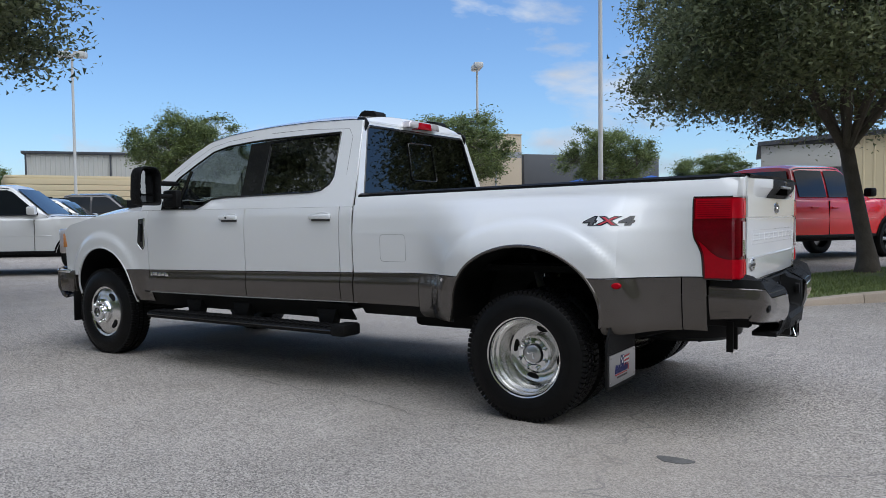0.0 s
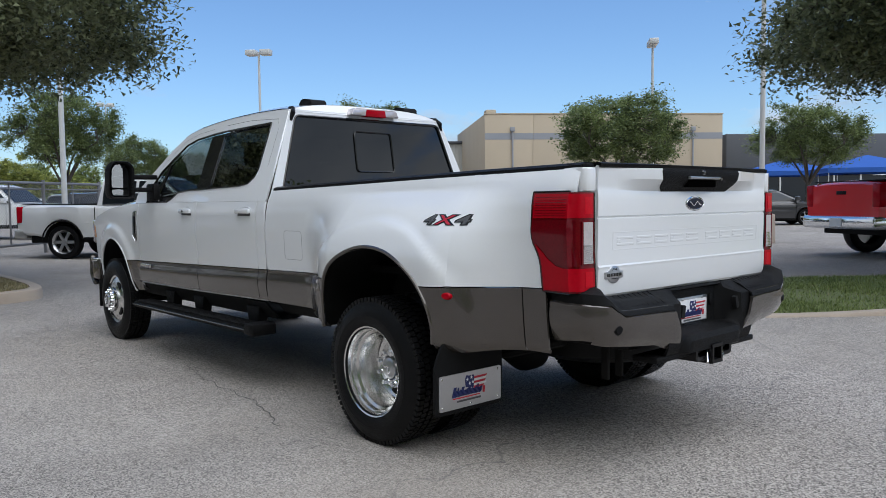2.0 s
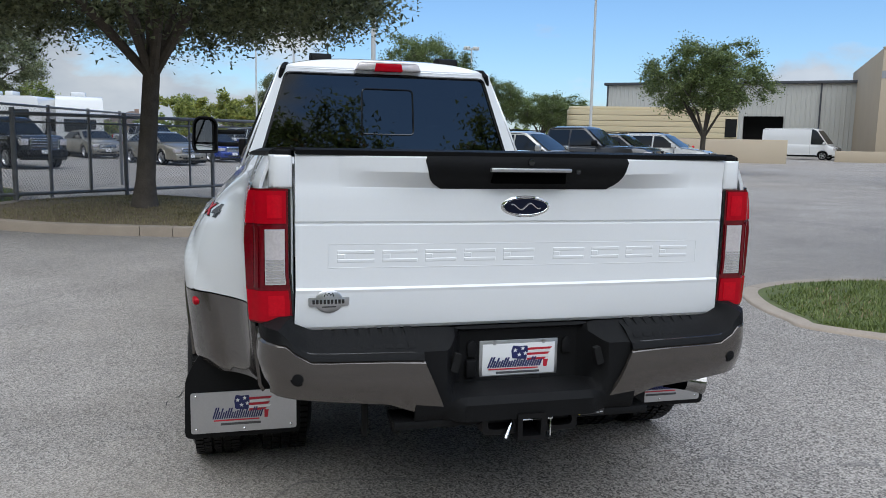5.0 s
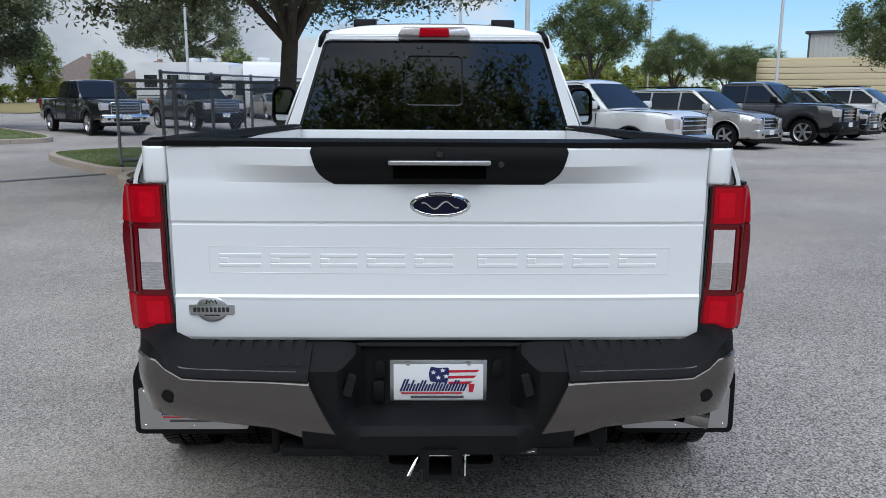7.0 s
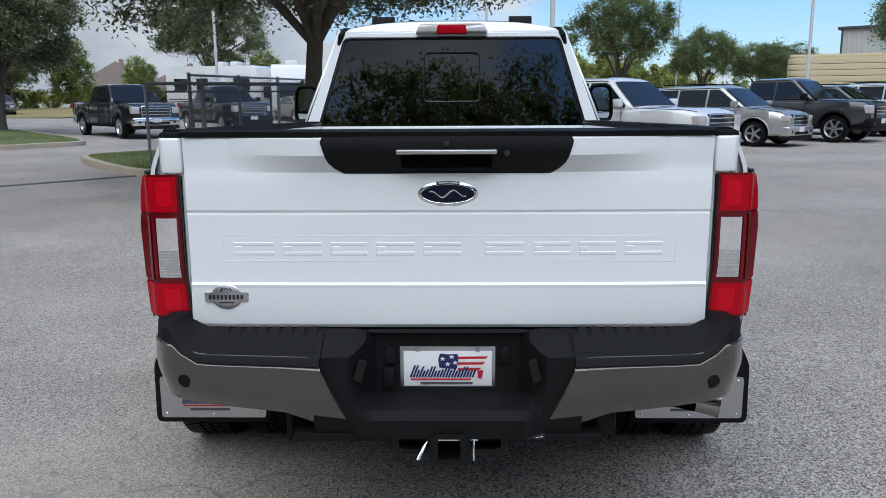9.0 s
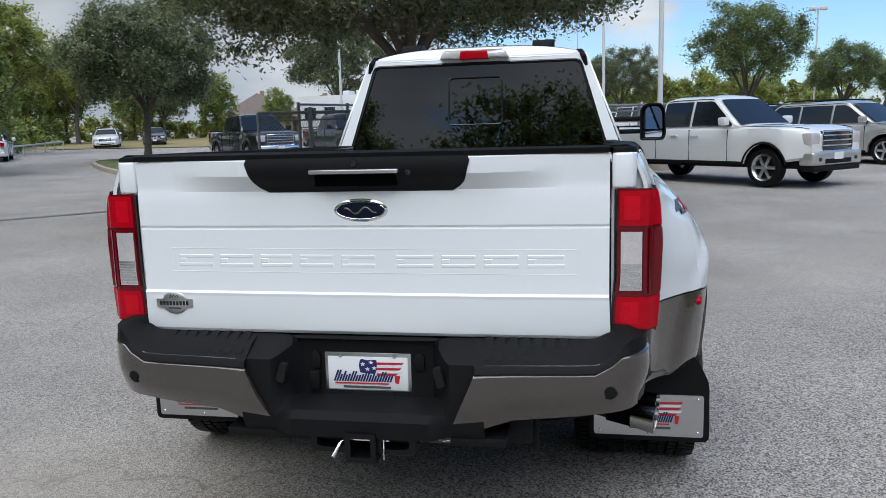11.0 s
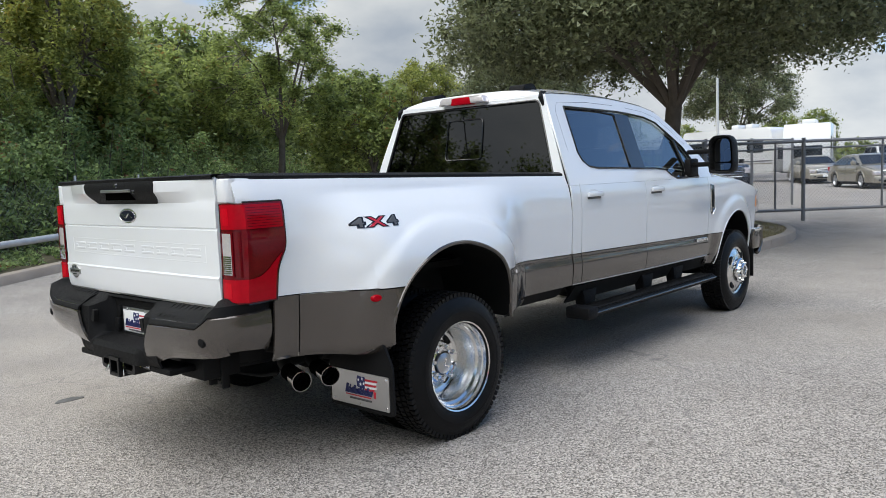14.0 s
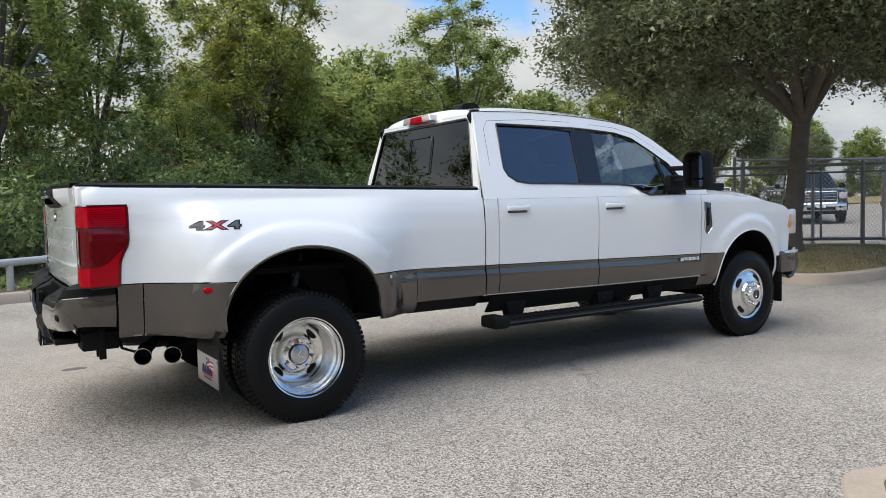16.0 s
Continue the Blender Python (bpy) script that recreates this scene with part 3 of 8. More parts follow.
both("box_lower_trim", under_tone(lambda x: 0.560 + 0.03 * ease((x - 0.5) / 0.35), lambda z: arch_x(z, ARCH, 1, -0.1), lambda z: 0.872, 18), GREY, "bronze-grey painted flare behind the wheel")
both("box_corner_trim", under_tone(lambda x: 0.592, lambda z: 0.879, lambda z: 1.01, 5), GREY)
both("box_lower_trim", under_tone(lambda x: 0.56, lambda z: -0.90, lambda z: arch_x(z, ARCH, -1, 0.35), 14), GREY, "bronze-grey painted flare ahead of the wheel")
both("box_rocker", under_tone(lambda x: 0.63, lambda z: -1.485, lambda z: -0.905, 10), GREY)
both("box_rocker_return", side_rows(lambda x, z: 0.930 - 0.9 * (0.63 - z), steps(0.54, 0.629, 4), lambda z: -1.485, lambda z: -0.90, 6), DARK, "matt black underside of the box")


def arch_edge(arch, yf, lean_f, lean_r, zend_f, zend_r, n=44):
    cx, cz, a, b = arch
    pts = [(arch_x(z, arch, 1, lean_r), z) for z in steps(zend_r, cz, 5)[:-1]]
    pts += [(cx + a * math.cos(t), cz + b * math.sin(t)) for t in steps(0, math.pi, n)]
    pts += [(arch_x(z, arch, -1, lean_f), z) for z in steps(cz, zend_f, 5)[1:]]
    return pts


def lip(arch, yf, radius, lf, lr, zf, zr):
    def make(s):
        return bm_tube([(x, s * (yf(x, z) + 0.002), z) for x, z in arch_edge(arch, yf, lf, lr, zf, zr)], radius, 6)
    return make


def wheelhouse(arch, yf, lf, lr, zf, zr, deep):
    def make(s):
        edge = arch_edge(arch, yf, lf, lr, zf, zr)
        cx, cz = arch[0], arch[1]
        outer = [(x, s * (yf(x, z) - 0.006), z) for x, z in edge]
        mid = [(cx + (x - cx) * 1.06, s * (yf(x, z) - 0.10), cz + (z - cz) * 1.05) for x, z in edge]
        inner = [(cx + (x - cx) * 1.06, s * deep, cz + (z - cz) * 1.05) for x, z in edge]
        bm = bm_strip(outer, mid, closed=False)
        bm_strip(mid, inner, bm, closed=False)
        bm_strip(inner, [(p[0] * 0.5 + cx * 0.5, p[1], p[2] * 0.5 + cz * 0.5) for p in inner], bm, closed=False)
        bmesh.ops.remove_doubles(bm, verts=bm.verts, dist=0.0002)
        return bm
    return make


both("wheel_arch_lip", lip(ARCH, bed_y, 0.011, 0.35, -0.1, 0.57, 0.60), GREY, solid=0)
both("wheelhouse", wheelhouse(ARCH, bed_y, 0.35, -0.1, 0.57, 0.60, 0.60), DARK, "matt black wheelhouse lining")
both("wheelhouse", wheelhouse(FARCH, cab_y, 0.1, 0.1, 0.48, 0.48, 0.55), DARK, "matt black wheelhouse lining")

# red marker lamps on the flares
both("marker_lamp", lambda s: bm_lathe([(0.0, 0.016), (0.022, 0.013), (0.030, 0.004), (0.032, -0.01)], 20, m=Matrix.Translation((0.565, s * (bed_y(0.565, 0.845) + 0.002), 0.845)) @ Matrix.Rotation(-0.28 * s, 4, "Z") @ Matrix.Diagonal((1.0, s, 0.62, 1))), LENSRED, "red side marker lamp", solid=0)
both("marker_lamp", lambda s: bm_lathe([(0.0, 0.012), (0.012, 0.010), (0.016, 0.003), (0.017, -0.01)], 16, m=Matrix.Translation((-0.63, s * (bed_y(-0.63, 0.835) + 0.002), 0.835)) @ Matrix.Diagonal((1.0, s, 0.9, 1))), LENSCLEAR, "small clear side marker lamp", solid=0)

# box: rails, inner walls, floor, front wall
both("bed_rail_cap", lambda s: bm_grid(lambda x, v: (x, s * ([0.925, 0.925, 0.90, 0.845, 0.838][v] - (0.05 * ease((x - 0.45) / 0.65) if x > 0.45 else 0) * 0.9), rail(x) + [-0.022, 0.004, 0.014, 0.014, -0.01][v]), steps(-1.48, 1.165, 30), range(5)), BLACKPL, "black plastic bed rail cap")
both("box_inner_wall", lambda s: bm_grid(lambda x, v: (x, s * (0.842 - (0.045 * ease((x - 0.45) / 0.65) if x > 0.45 else 0)), v), steps(-1.47, 1.13, 10), (1.10, 1.25, 1.415)), WHITE)
both("wheel_tub", lambda s: bm_box(-1.46, 1.12, s * 0.60, s * 0.850, 1.088, 1.115, 0.01), BLACKPL, "black lined ledge over the wheel", solid=0)
part("box_front_wall", bm_box(-1.487, -1.455, -0.93, 0.93, 0.62, 1.392, 0.006), WHITE, truck)
bm = bm_box(-1.46, 1.13, -0.85, 0.85, 0.885, 0.925)
floor = part("box_floor", bm, BLACKPL, truck, "black lined box floor")
for k in range(12):
    y = -0.78 + k * 0.142
    part("floor_rib", bm_box(-1.44, 1.12, y - 0.03, y + 0.03, 0.925, 0.94, 0.004), BLACKPL, floor)

# tailgate
GATE_Z = [0.857, 0.868, 0.90, 0.985, 0.993, 1.000, 1.05, 1.16, 1.213, 1.219, 1.225, 1.232, 1.30, 1.336, 1.345, 1.36, 1.39, 1.42, 1.445, 1.456]
GATE_X = [1.188, 1.198, 1.203, 1.207, 1.209, 1.203, 1.201, 1.203, 1.204, 1.198, 1.198, 1.206, 1.206, 1.205, 1.203, 1.202, 1.204, 1.207, 1.208, 1.198]


def gate_x(y, z):
    over = min(1.0, max(0.0, (z - 1.345) / 0.055))
    return ramp(z, GATE_Z, GATE_X) + 0.046 * over * (1 - min(1.0, max(0.0, (abs(y) - 0.40) / 0.26))) - 0.012 * (abs(y) / 0.8) ** 3


gate = part("tailgate", bm_grid(lambda y, z: (gate_x(y, z), y * (1 + 0.012 * (z < 1.0) * (1.0 - z) * 4), z), sorted(set(steps(-0.802, 0.802, 44) + [-0.66, -0.40, 0.40, 0.66])), sorted(set(GATE_Z + [1.345, 1.372, 1.40]))), WHITE, truck, solid=0.012, crease=11)
bm = bm_box(1.115, 1.187, -0.80, 0.80, 0.87, 1.452, 0.006)
part("gate_inner_panel", bm, WHITE, gate)
bm = bm_grid(lambda y, v: ([1.10, 1.115, 1.20, 1.212 + 0.046 * (1 - min(1.0, max(0.0, (abs(y) - 0.40) / 0.26))), 1.206 + 0.046 * (1 - min(1.0, max(0.0, (abs(y) - 0.40) / 0.26)))][v], y, [1.445, 1.468, 1.471, 1.466, 1.452][v]), steps(-0.802, 0.802, 40), range(5))
part("gate_top_cap", bm, BLACKPL, gate, "black plastic cap on the tailgate edge", solid=0.006)
both("box_top_corner", lambda s: bm_prism([(x, s * y) for x, y in rounded([(1.06, 0.808), (1.196, 0.810), (1.196, 0.862), (1.184, 0.880), (1.160, 0.888), (1.06, 0.888)], 0.012, 3)], 1.341, 1.449, "z", bevel=0.008), WHITE, solid=0)
both("corner_cap", lambda s: bm_prism([(x, s * y) for x, y in rounded([(1.07, 0.808), (1.188, 0.812), (1.188, 0.856), (1.172, 0.874), (1.07, 0.880)], 0.012, 3)], 1.447, 1.466, "z", bevel=0.005), BLACKPL, "black plastic corner cap", solid=0)
# black handle panel with its chrome bar
out = rounded([(-0.378, 1.454), (0.378, 1.454), (0.356, 1.378), (0.322, 1.343), (-0.322, 1.343), (-0.356, 1.378)], 0.012)


def skin(outline, off, bm=None, rows=7):
    """A sheet laid over the tailgate inside an outline that is a stack of level spans."""
    zs = steps(min(p[1] for p in outline), max(p[1] for p in outline), rows)
    bm = bm or bmesh.new()

    def span(z):
        xs = []
        for (y0, z0), (y1, z1) in zip(outline, outline[1:] + outline[:1]):
            if (z0 - z) * (z1 - z) <= 0 and abs(z1 - z0) > 1e-9:
                xs.append(y0 + (y1 - y0) * (z - z0) / (z1 - z0))
        return (min(xs), max(xs)) if xs else (0, 0)
    grid = []
    for z in zs:
        zz = min(max(z, zs[0] + 1e-4), zs[-1] - 1e-4)
        a, b = span(zz)
        grid.append([bm.verts.new((gate_x(y, z) + off, y, z)) for y in steps(a, b, 20)])
    for r, q in zip(grid, grid[1:]):
        for k in range(20):
            bm.faces.new((r[k], r[k + 1], q[k + 1], q[k]))
    return bm


part("handle_panel", skin(out, 0.006), BLACKPL, gate, "black plastic handle panel", solid=0.008)
# black block on the panel, coloured as the shade under the handle bar
part("handle_recess", bm_box(1.225, 1.2575, -0.135, 0.135, 1.362, 1.402, 0.003), VOID, gate)
part("handle_bar", bm_box(1.252, 1.279, -0.148, 0.148, 1.402, 1.416, 0.004), STEEL, gate, "bright metal handle bar")
part("camera_eye", bm_lathe([(0, 0.006), (0.011, 0.004), (0.014, -0.004)], 14, m=Matrix.Translation((1.266, 0.0, 1.436)) @ Matrix.Rotation(radians(-90), 4, "Z")), BLACKGL, gate)
part("lock", bm_lathe([(0, 0.004), (0.009, 0.003), (0.011, -0.004)], 14, m=Matrix.Translation((1.264, 0.178, 1.405)) @ Matrix.Rotation(radians(-90), 4, "Z")), BLACKGL, gate)
# oval badge, with a plain light bar in place of its script
TOREAR = Matrix.Rotation(radians(-90), 4, "Z")


def oval(w, h, d, y, z, x):
    return bm_lathe([(0, d), (0.92, d), (1.0, d * 0.6), (1.0, -0.004)], 40, m=Matrix.Translation((x, y, z)) @ TOREAR @ Matrix.Diagonal((w, 1, h, 1)))


bx = gate_x(0.0, 1.279)
part("oval_badge", oval(0.096, 0.040, 0.007, 0.003, 1.279, bx), CHROME, gate, "chrome-rimmed oval badge", solid=0)
part("badge_field", oval(0.087, 0.033, 0.009, 0.003, 1.279, bx), INK, gate)
part("badge_stroke", bm_tube([(bx + 0.010, 0.003 + y, 1.279 + 0.010 * math.sin(95 * y) + 0.05 * y) for y in steps(-0.055, 0.055, 30)], [0.0022 + 0.0018 * abs(math.cos(47 * y)) for y in steps(-0.055, 0.055, 30)], 6), CHROME, gate)
part("badge_rim", bm_tube([(bx + 0.0095, 0.003 + 0.082 * math.cos(a), 1.279 + 0.029 * math.sin(a)) for a in steps(0, 2 * math.pi, 40)], 0.0012, 5), CHROME, gate)
# raised letter-sized bars across the gate
panel_o = [(-0.693, 1.070), (0.702, 1.066), (0.702, 1.147), (-0.693, 1.151)]
def raised(outline, h=0.0012):
    """A flat plate with sloping sides on the gate's skin."""
    n = len(outline)
    cy, cz = sum(p[0] for p in outline) / n, sum(p[1] for p in outline) / n
    foot = [(gate_x(y, z) + 0.0055, y, z) for y, z in outline]
    top = [(gate_x(y, z) + 0.006 + h, y - 0.0035 * (1 if y > cy else -1), z - 0.0035 * (1 if z > cz else -1)) for y, z in outline]
    bm = bm_strip(foot, top)
    bm.faces.new([bm.verts.new(p) for p in top])
    return bm


bm = bmesh.new()
for (y0, z0), (y1, z1) in zip(panel_o, panel_o[1:] + panel_o[:1]):
    bm_tube([(gate_x(y, z) + 0.0052, y, z) for y, z in ((y0 + (y1 - y0) * u, z0 + (z1 - z0) * u) for u in steps(0, 1, 12))], 0.0018, 5, bm)
part("relief_frame", bm, WHITE, gate)
for y0, y1 in ((-0.665, -0.535), (-0.51, -0.385), (-0.36, -0.245), (-0.22, -0.10), (-0.075, 0.045), (0.115, 0.24), (0.265, 0.38), (0.405, 0.52), (0.545, 0.665)):
    for z0, z1, inset in ((1.086, 1.101, 0.0), (1.116, 1.131, 0.0)):
        part("relief_bar", raised([(y0 + inset, z0), (y1 - inset, z0), (y1 - inset, z1), (y0 + inset, z1)]), WHITE, gate, smooth=False)
    part("relief_block", raised([(y0, 1.099), (y0 + 0.030, 1.099), (y0 + 0.030, 1.118), (y0, 1.118)]), WHITE, gate, smooth=False)
# small shield badge at the lower corner
bx = gate_x(-0.692, 0.955)
bm = bm_prism(rounded([(-0.068, -0.016), (0.068, -0.016), (0.070, 0.016), (-0.070, 0.016)], 0.006, 3), 0, 0.010, "x", bevel=0.0015, m=Matrix.Translation((bx + 0.001, -0.692, 0.955)))
bm_lathe([(0, 0.011), (0.9, 0.011), (1.0, 0.008), (1.0, 0.0)], 32, bm, Matrix.Translation((bx + 0.001, -0.692, 0.957)) @ TOREAR @ Matrix.Diagonal((0.048, 1, 0.040, 1)))
part("shield_badge", bm, STEEL, gate, "pewter oval badge on a banner")
for k in range(9):
    y = -0.692 - 0.056 + k * 0.0125
    part("shield_bar", bm_box(bx + 0.010, bx + 0.0135, y, y + 0.0085, 0.948, 0.963, 0.001), BLACKGL, gate)
part("shield_bar", bm_box(bx + 0.010, bx + 0.0132, -0.716, -0.668, 0.936, 0.940, 0.0), BLACKGL, gate)
part("shield_bar", bm_tube([(bx + 0.0125, -0.692 + y, 0.978 + z) for y, z in ((-0.016, -0.004), (-0.012, 0.008), (-0.006, 0.0), (0.0, 0.008), (0.006, 0.0), (0.012, 0.008), (0.016, -0.004))], 0.002, 5), BLACKGL, gate)
# painted corner posts between the gate and the lamps, and the sills under them
both("box_rear_post", lambda s: bm_grid(lambda y, z: (1.175 - 0.055 * ((y - 0.812) / 0.1) ** 2, s * (0.812 + ((bed_y(1.165, z) if z > 1.337 else 0.824) - 0.812) * (y - 0.812) / 0.1), z), steps(0.812, 0.912, 6), steps(0.90, 1.336, 6) + [1.338, 1.37, 1.41, 1.445]), WHITE)
part("tail_sill", bm_box(1.08, 1.165, -0.88, 0.88, 0.80, 0.862, 0.004), BLACKPL, truck)

# tail lamps: a housing that wraps the corner, with lens blocks laid on it
def lamp_front(z):
    return ramp(z, (0.88, 1.00, 1.03, 1.07, 1.11, 1.14, 1.34), (1.000, 0.994, 0.990, 0.974, 0.953, 0.946, 0.944))


def wrap(u, z):
    """Plan point of the lamp's skin: u runs from the gate over the rear face and the corner to the front edge on the side."""
    inner = ramp(z, (0.95, 1.05), (0.813, 0.825))
    if u < 0.35:
        return 1.190 + 0.004 * math.sin(math.pi * u / 0.35), inner + (0.905 - inner) * u / 0.35
    if u < 0.5:
        a = (u - 0.35) / 0.15 * math.pi / 2
        return 1.150 + 0.040 * math.cos(a), 0.905 + 0.033 * math.sin(a)
    x = 1.150 + (lamp_front(z) - 1.150) * (u - 0.5) / 0.5
    return x, max(0.938, bed_y(min(1.05, x), z) + 0.011)


def lamp_patch(s, u0, u1, zlo, zhi, off, nu=18, nz=8, bm=None):
    """A lens block on the lamp's skin, with its rim turned back into the housing."""
    def spot(u, v):
        v2, u2 = min(1.0, max(0.0, v)), min(u1, max(u0, u))
        z = zlo(u2) + v2 * (zhi(u2) - zlo(u2))
        x, y = wrap(u2, z)
        xa, ya = wrap(max(0.0, u2 - 0.02), z)
        xb, yb = wrap(min(1.0, u2 + 0.02), z)
        n = Vector((yb - ya, -(xb - xa))).normalized()
        d = off if (v2 == v and u2 == u) else -0.004
        return (x + n.x * d, s * (y + n.y * d), z)
    us = [u0 - 1e-3] + steps(u0, u1, nu) + [u1 + 1e-3]
    vs = [-1e-3] + steps(0, 1, nz) + [1.001]
    return bm_grid(spot, us, vs, bm)


def lens_low(u):
    """Lower border of the deep red lens: level on the rear face, sweeping up towards the front edge."""
    return ramp(u, (0.0, 0.45, 0.60, 0.72, 0.84, 0.96, 1.0), (1.004, 1.004, 1.006, 1.016, 1.042, 1.105, 1.13))


lamps = both("tail_lamp", lambda s: lamp_patch(s, 0.0, 1.0, lambda u: 0.885, lambda u: 1.338, 0.0, 30, 24), LENSDARK, "red tail lamp cluster with a clear reverse lens", solid=0)
both("upper_lens", lambda s: lamp_patch(s, 0.035, 0.975, lambda u: 1.222, lambda u: 1.331, 0.0042, 26, 6), LENSRED, "bright red upper lens", parent=lamps, solid=0)
both("lower_lens", lambda s: lamp_patch(s, 0.035, 0.970, lambda u: 0.892, lambda u: lens_low(u) - 0.009, 0.0042, 26, 8), LENSRED, "bright red lower lens", parent=lamps, solid=0)
both("lamp_dark_lens", lambda s: lamp_patch(s, 0.400, 0.955, lambda u: lens_low(u) + 0.002, lambda u: 1.213, 0.0050, 20, 8), LENSDARK, "deep red lens", parent=lamps, solid=0)
both("reverse_lens", lambda s: lamp_patch(s, 0.055, 0.335, lambda u: 1.016, lambda u: 1.203, 0.0045, 8, 6), LENSCLEAR, "clear reverse lens with prism bands", parent=lamps, solid=0)
for u in (0.030, 0.362):
    both("lens_frame", lambda s: lamp_patch(s, u - 0.014, u + 0.014, lambda v: 1.012, lambda v: 1.207, 0.0065, 3, 6), LENSDARK, parent=lamps, solid=0)
for k in range(9):
    both("prism_band", lambda s: lamp_patch(s, 0.065, 0.325, lambda u: 1.022 + k * 0.0092, lambda u: 1.0285 + k * 0.0092, 0.0065, 4, 1), CHROME, parent=lamps, solid=0)
for k in range(8):
    both("lamp_line", lambda s: lamp_patch(s, 0.52, 0.955, lambda u: 1.232 + k * 0.0120, lambda u: 1.2345 + k * 0.0120, 0.0054, 10, 1), LENSDARK, parent=lamps, solid=0)
for z0, z1 in ((1.240, 1.316), (0.910, 0.980)):
    both("lens_block", lambda s: lamp_patch(s, 0.095, 0.300, lambda u: z0, lambda u: z1, 0.0058, 6, 4), LENSBRIGHT, "bright red lens block", parent=lamps, solid=0)
both("lamp_gap", lambda s: bm_tube([(x, s * (bed_y(min(x, 1.05), z) + 0.007), z) for x, z in [(1.15, 1.342), (0.941, 1.342)] + [(lamp_front(z) - 0.004, z) for z in steps(1.33, 0.885, 20)] + [(1.15, 0.881)]], 0.0042, 6), BLACKGL, parent=lamps, solid=0)
both("lamp_edge", lambda s: bm_tube([(1.1905, s * 0.808, 0.888), (1.1905, s * 0.820, 1.06), (1.1905, s * 0.821, 1.336)], 0.004, 5), BLACKGL, parent=lamps, solid=0)

# cab: doors, fenders, greenhouse
BELT = 1.325
DOORS = ((-2.600, -1.616), (-3.828, -2.608))


def cab_cols(x0, x1, lo, hi, nz=14, step=0.06):
    n = max(2, int((x1 - x0) / step))
    return side_cols(cab_y, steps(x0, x1, n), lo, hi, nz)


def trim_y(base):
    """The lower trim steps out under the paint line."""
    return lambda x, z: base(x, z) + 0.016 * ease((tone(x) - 0.004 - z) / 0.085)


def trim_cols(x0, x1, lo):
    n = max(2, int((x1 - x0) / 0.06))
    return side_cols(trim_y(cab_y), steps(x0, x1, n), lo, lambda x: tone(x) - 0.003, 14)


door_up = []
for name, (x0, x1) in zip(("rear_door", "front_door"), DOORS):
    d = both(name, cab_cols(x0, x1, lambda x: tone(x) + 0.003, lambda x: BELT), WHITE)
    door_up.append(d)
    both("door_lower_trim", trim_cols(x0, x1, lambda x: 0.608 + 0.012 * (x + 3.8) * 0.7), GREY, parent=d)
both("cab_corner", cab_cols(-1.608, -1.497, lambda x: tone(x) + 0.003, lambda x: BELT), WHITE)
both("cab_corner_trim", trim_cols(-1.608, -1.497, lambda x: 0.63), GREY)
both("rocker_panel", side_rows(lambda x, z: 0.962 - 0.75 * (0.61 - z), steps(0.485, 0.612, 5), lambda z: -4.02, lambda z: -1.56, 10), DARK, "black rocker panel")
# steel strip carries the highlight on the trim's lower edge
both("rocker_edge", lambda s: bm_tube([(-3.83, s * 0.980, 0.606), (-2.6, s * 0.980, 0.614), (-1.5, s * 0.980, 0.63)], 0.006, 6), STEEL, "bright steel strip for the highlight along the rocker edge", solid=0)
fxs = sorted(set(steps(-5.20, -4.98, 5) + steps(-4.98, -4.05, 46) + steps(-4.05, -3.836, 5)))
both("front_fender", side_cols(cab_y, fxs, lambda x: max(tone(x) + 0.003 if x > -4.2 else 0.72, arch_top(x, FARCH)), lambda x: ramp(x, (-5.2, -5.1, -4.6, -4.2, -3.83), (1.14, 1.20, 1.28, 1.315, 1.325)), 14), WHITE)
both("fender_trim", side_rows(cab_y, steps(0.52, tone(-3.95) - 0.003, 6), lambda z: arch_x(z, FARCH, 1, 0.1), lambda z: -3.836, 5), GREY)
both("wheel_arch_lip", lip(FARCH, cab_y, 0.010, 0.1, 0.1, 0.50, 0.50), WHITE, solid=0)
# hood, cowl and nose
HOODX, HOODZ = (-5.33, -5.25, -5.1, -4.8, -4.4, -4.0, -3.80), (1.13, 1.22, 1.30, 1.365, 1.405, 1.43, 1.44)


def hood(x, v):
    w = ramp(x, (-5.33, -5.2, -4.4, -3.8), (0.86, 0.905, 0.965, 0.975))
    edge = ramp(x, (-5.33, -5.1, -4.6, -4.2, -3.8), (1.05, 1.19, 1.28, 1.315, 1.325))
    c = ramp(x, HOODX, HOODZ)
    a = abs(v)
    return (x, v * w, edge + (c - edge) * (1 - a ** 4) - 0.02 * (0.35 < a < 0.55))


part("hood", bm_grid(hood, steps(-5.33, -3.80, 24), steps(-1, 1, 24)), WHITE, truck, solid=0.01)
bm = bm_box(-5.36, -5.18, -0.80, 0.80, 0.80, 1.12, 0.03)
grille = part("front_grille", bm, BLACKGL, truck, "black grille with bright bars")
for k in range(2):
    part("grille_bar", bm_box(-5.39, -5.34, -0.78, 0.78, 0.90 + k * 0.11, 0.95 + k * 0.11, 0.012), CHROME, grille)
both("head_lamp", lambda s: bm_box(-5.34, -5.10, s * 0.78, s * 0.925, 0.92, 1.165, 0.02), LENSCLEAR, "clear head lamp", solid=0)
both("turn_lamp", lambda s: bm_box(-5.24, -5.12, s * 0.89, s * 0.942, 0.98, 1.12, 0.012), AMBER, "amber corner lamp", solid=0)
bm = bm_grid(lambda y, v: (-5.47 + 0.22 * (abs(y) / 0.98) ** 4 + [0.04, 0.0, 0.0, 0.06, 0.12][v], y, [0.78, 0.74, 0.60, 0.52, 0.50][v]), steps(-0.985, 0.985, 26), range(5))
fb = part("front_bumper", bm, GREY, truck, "bronze-grey front bumper", solid=0.03)
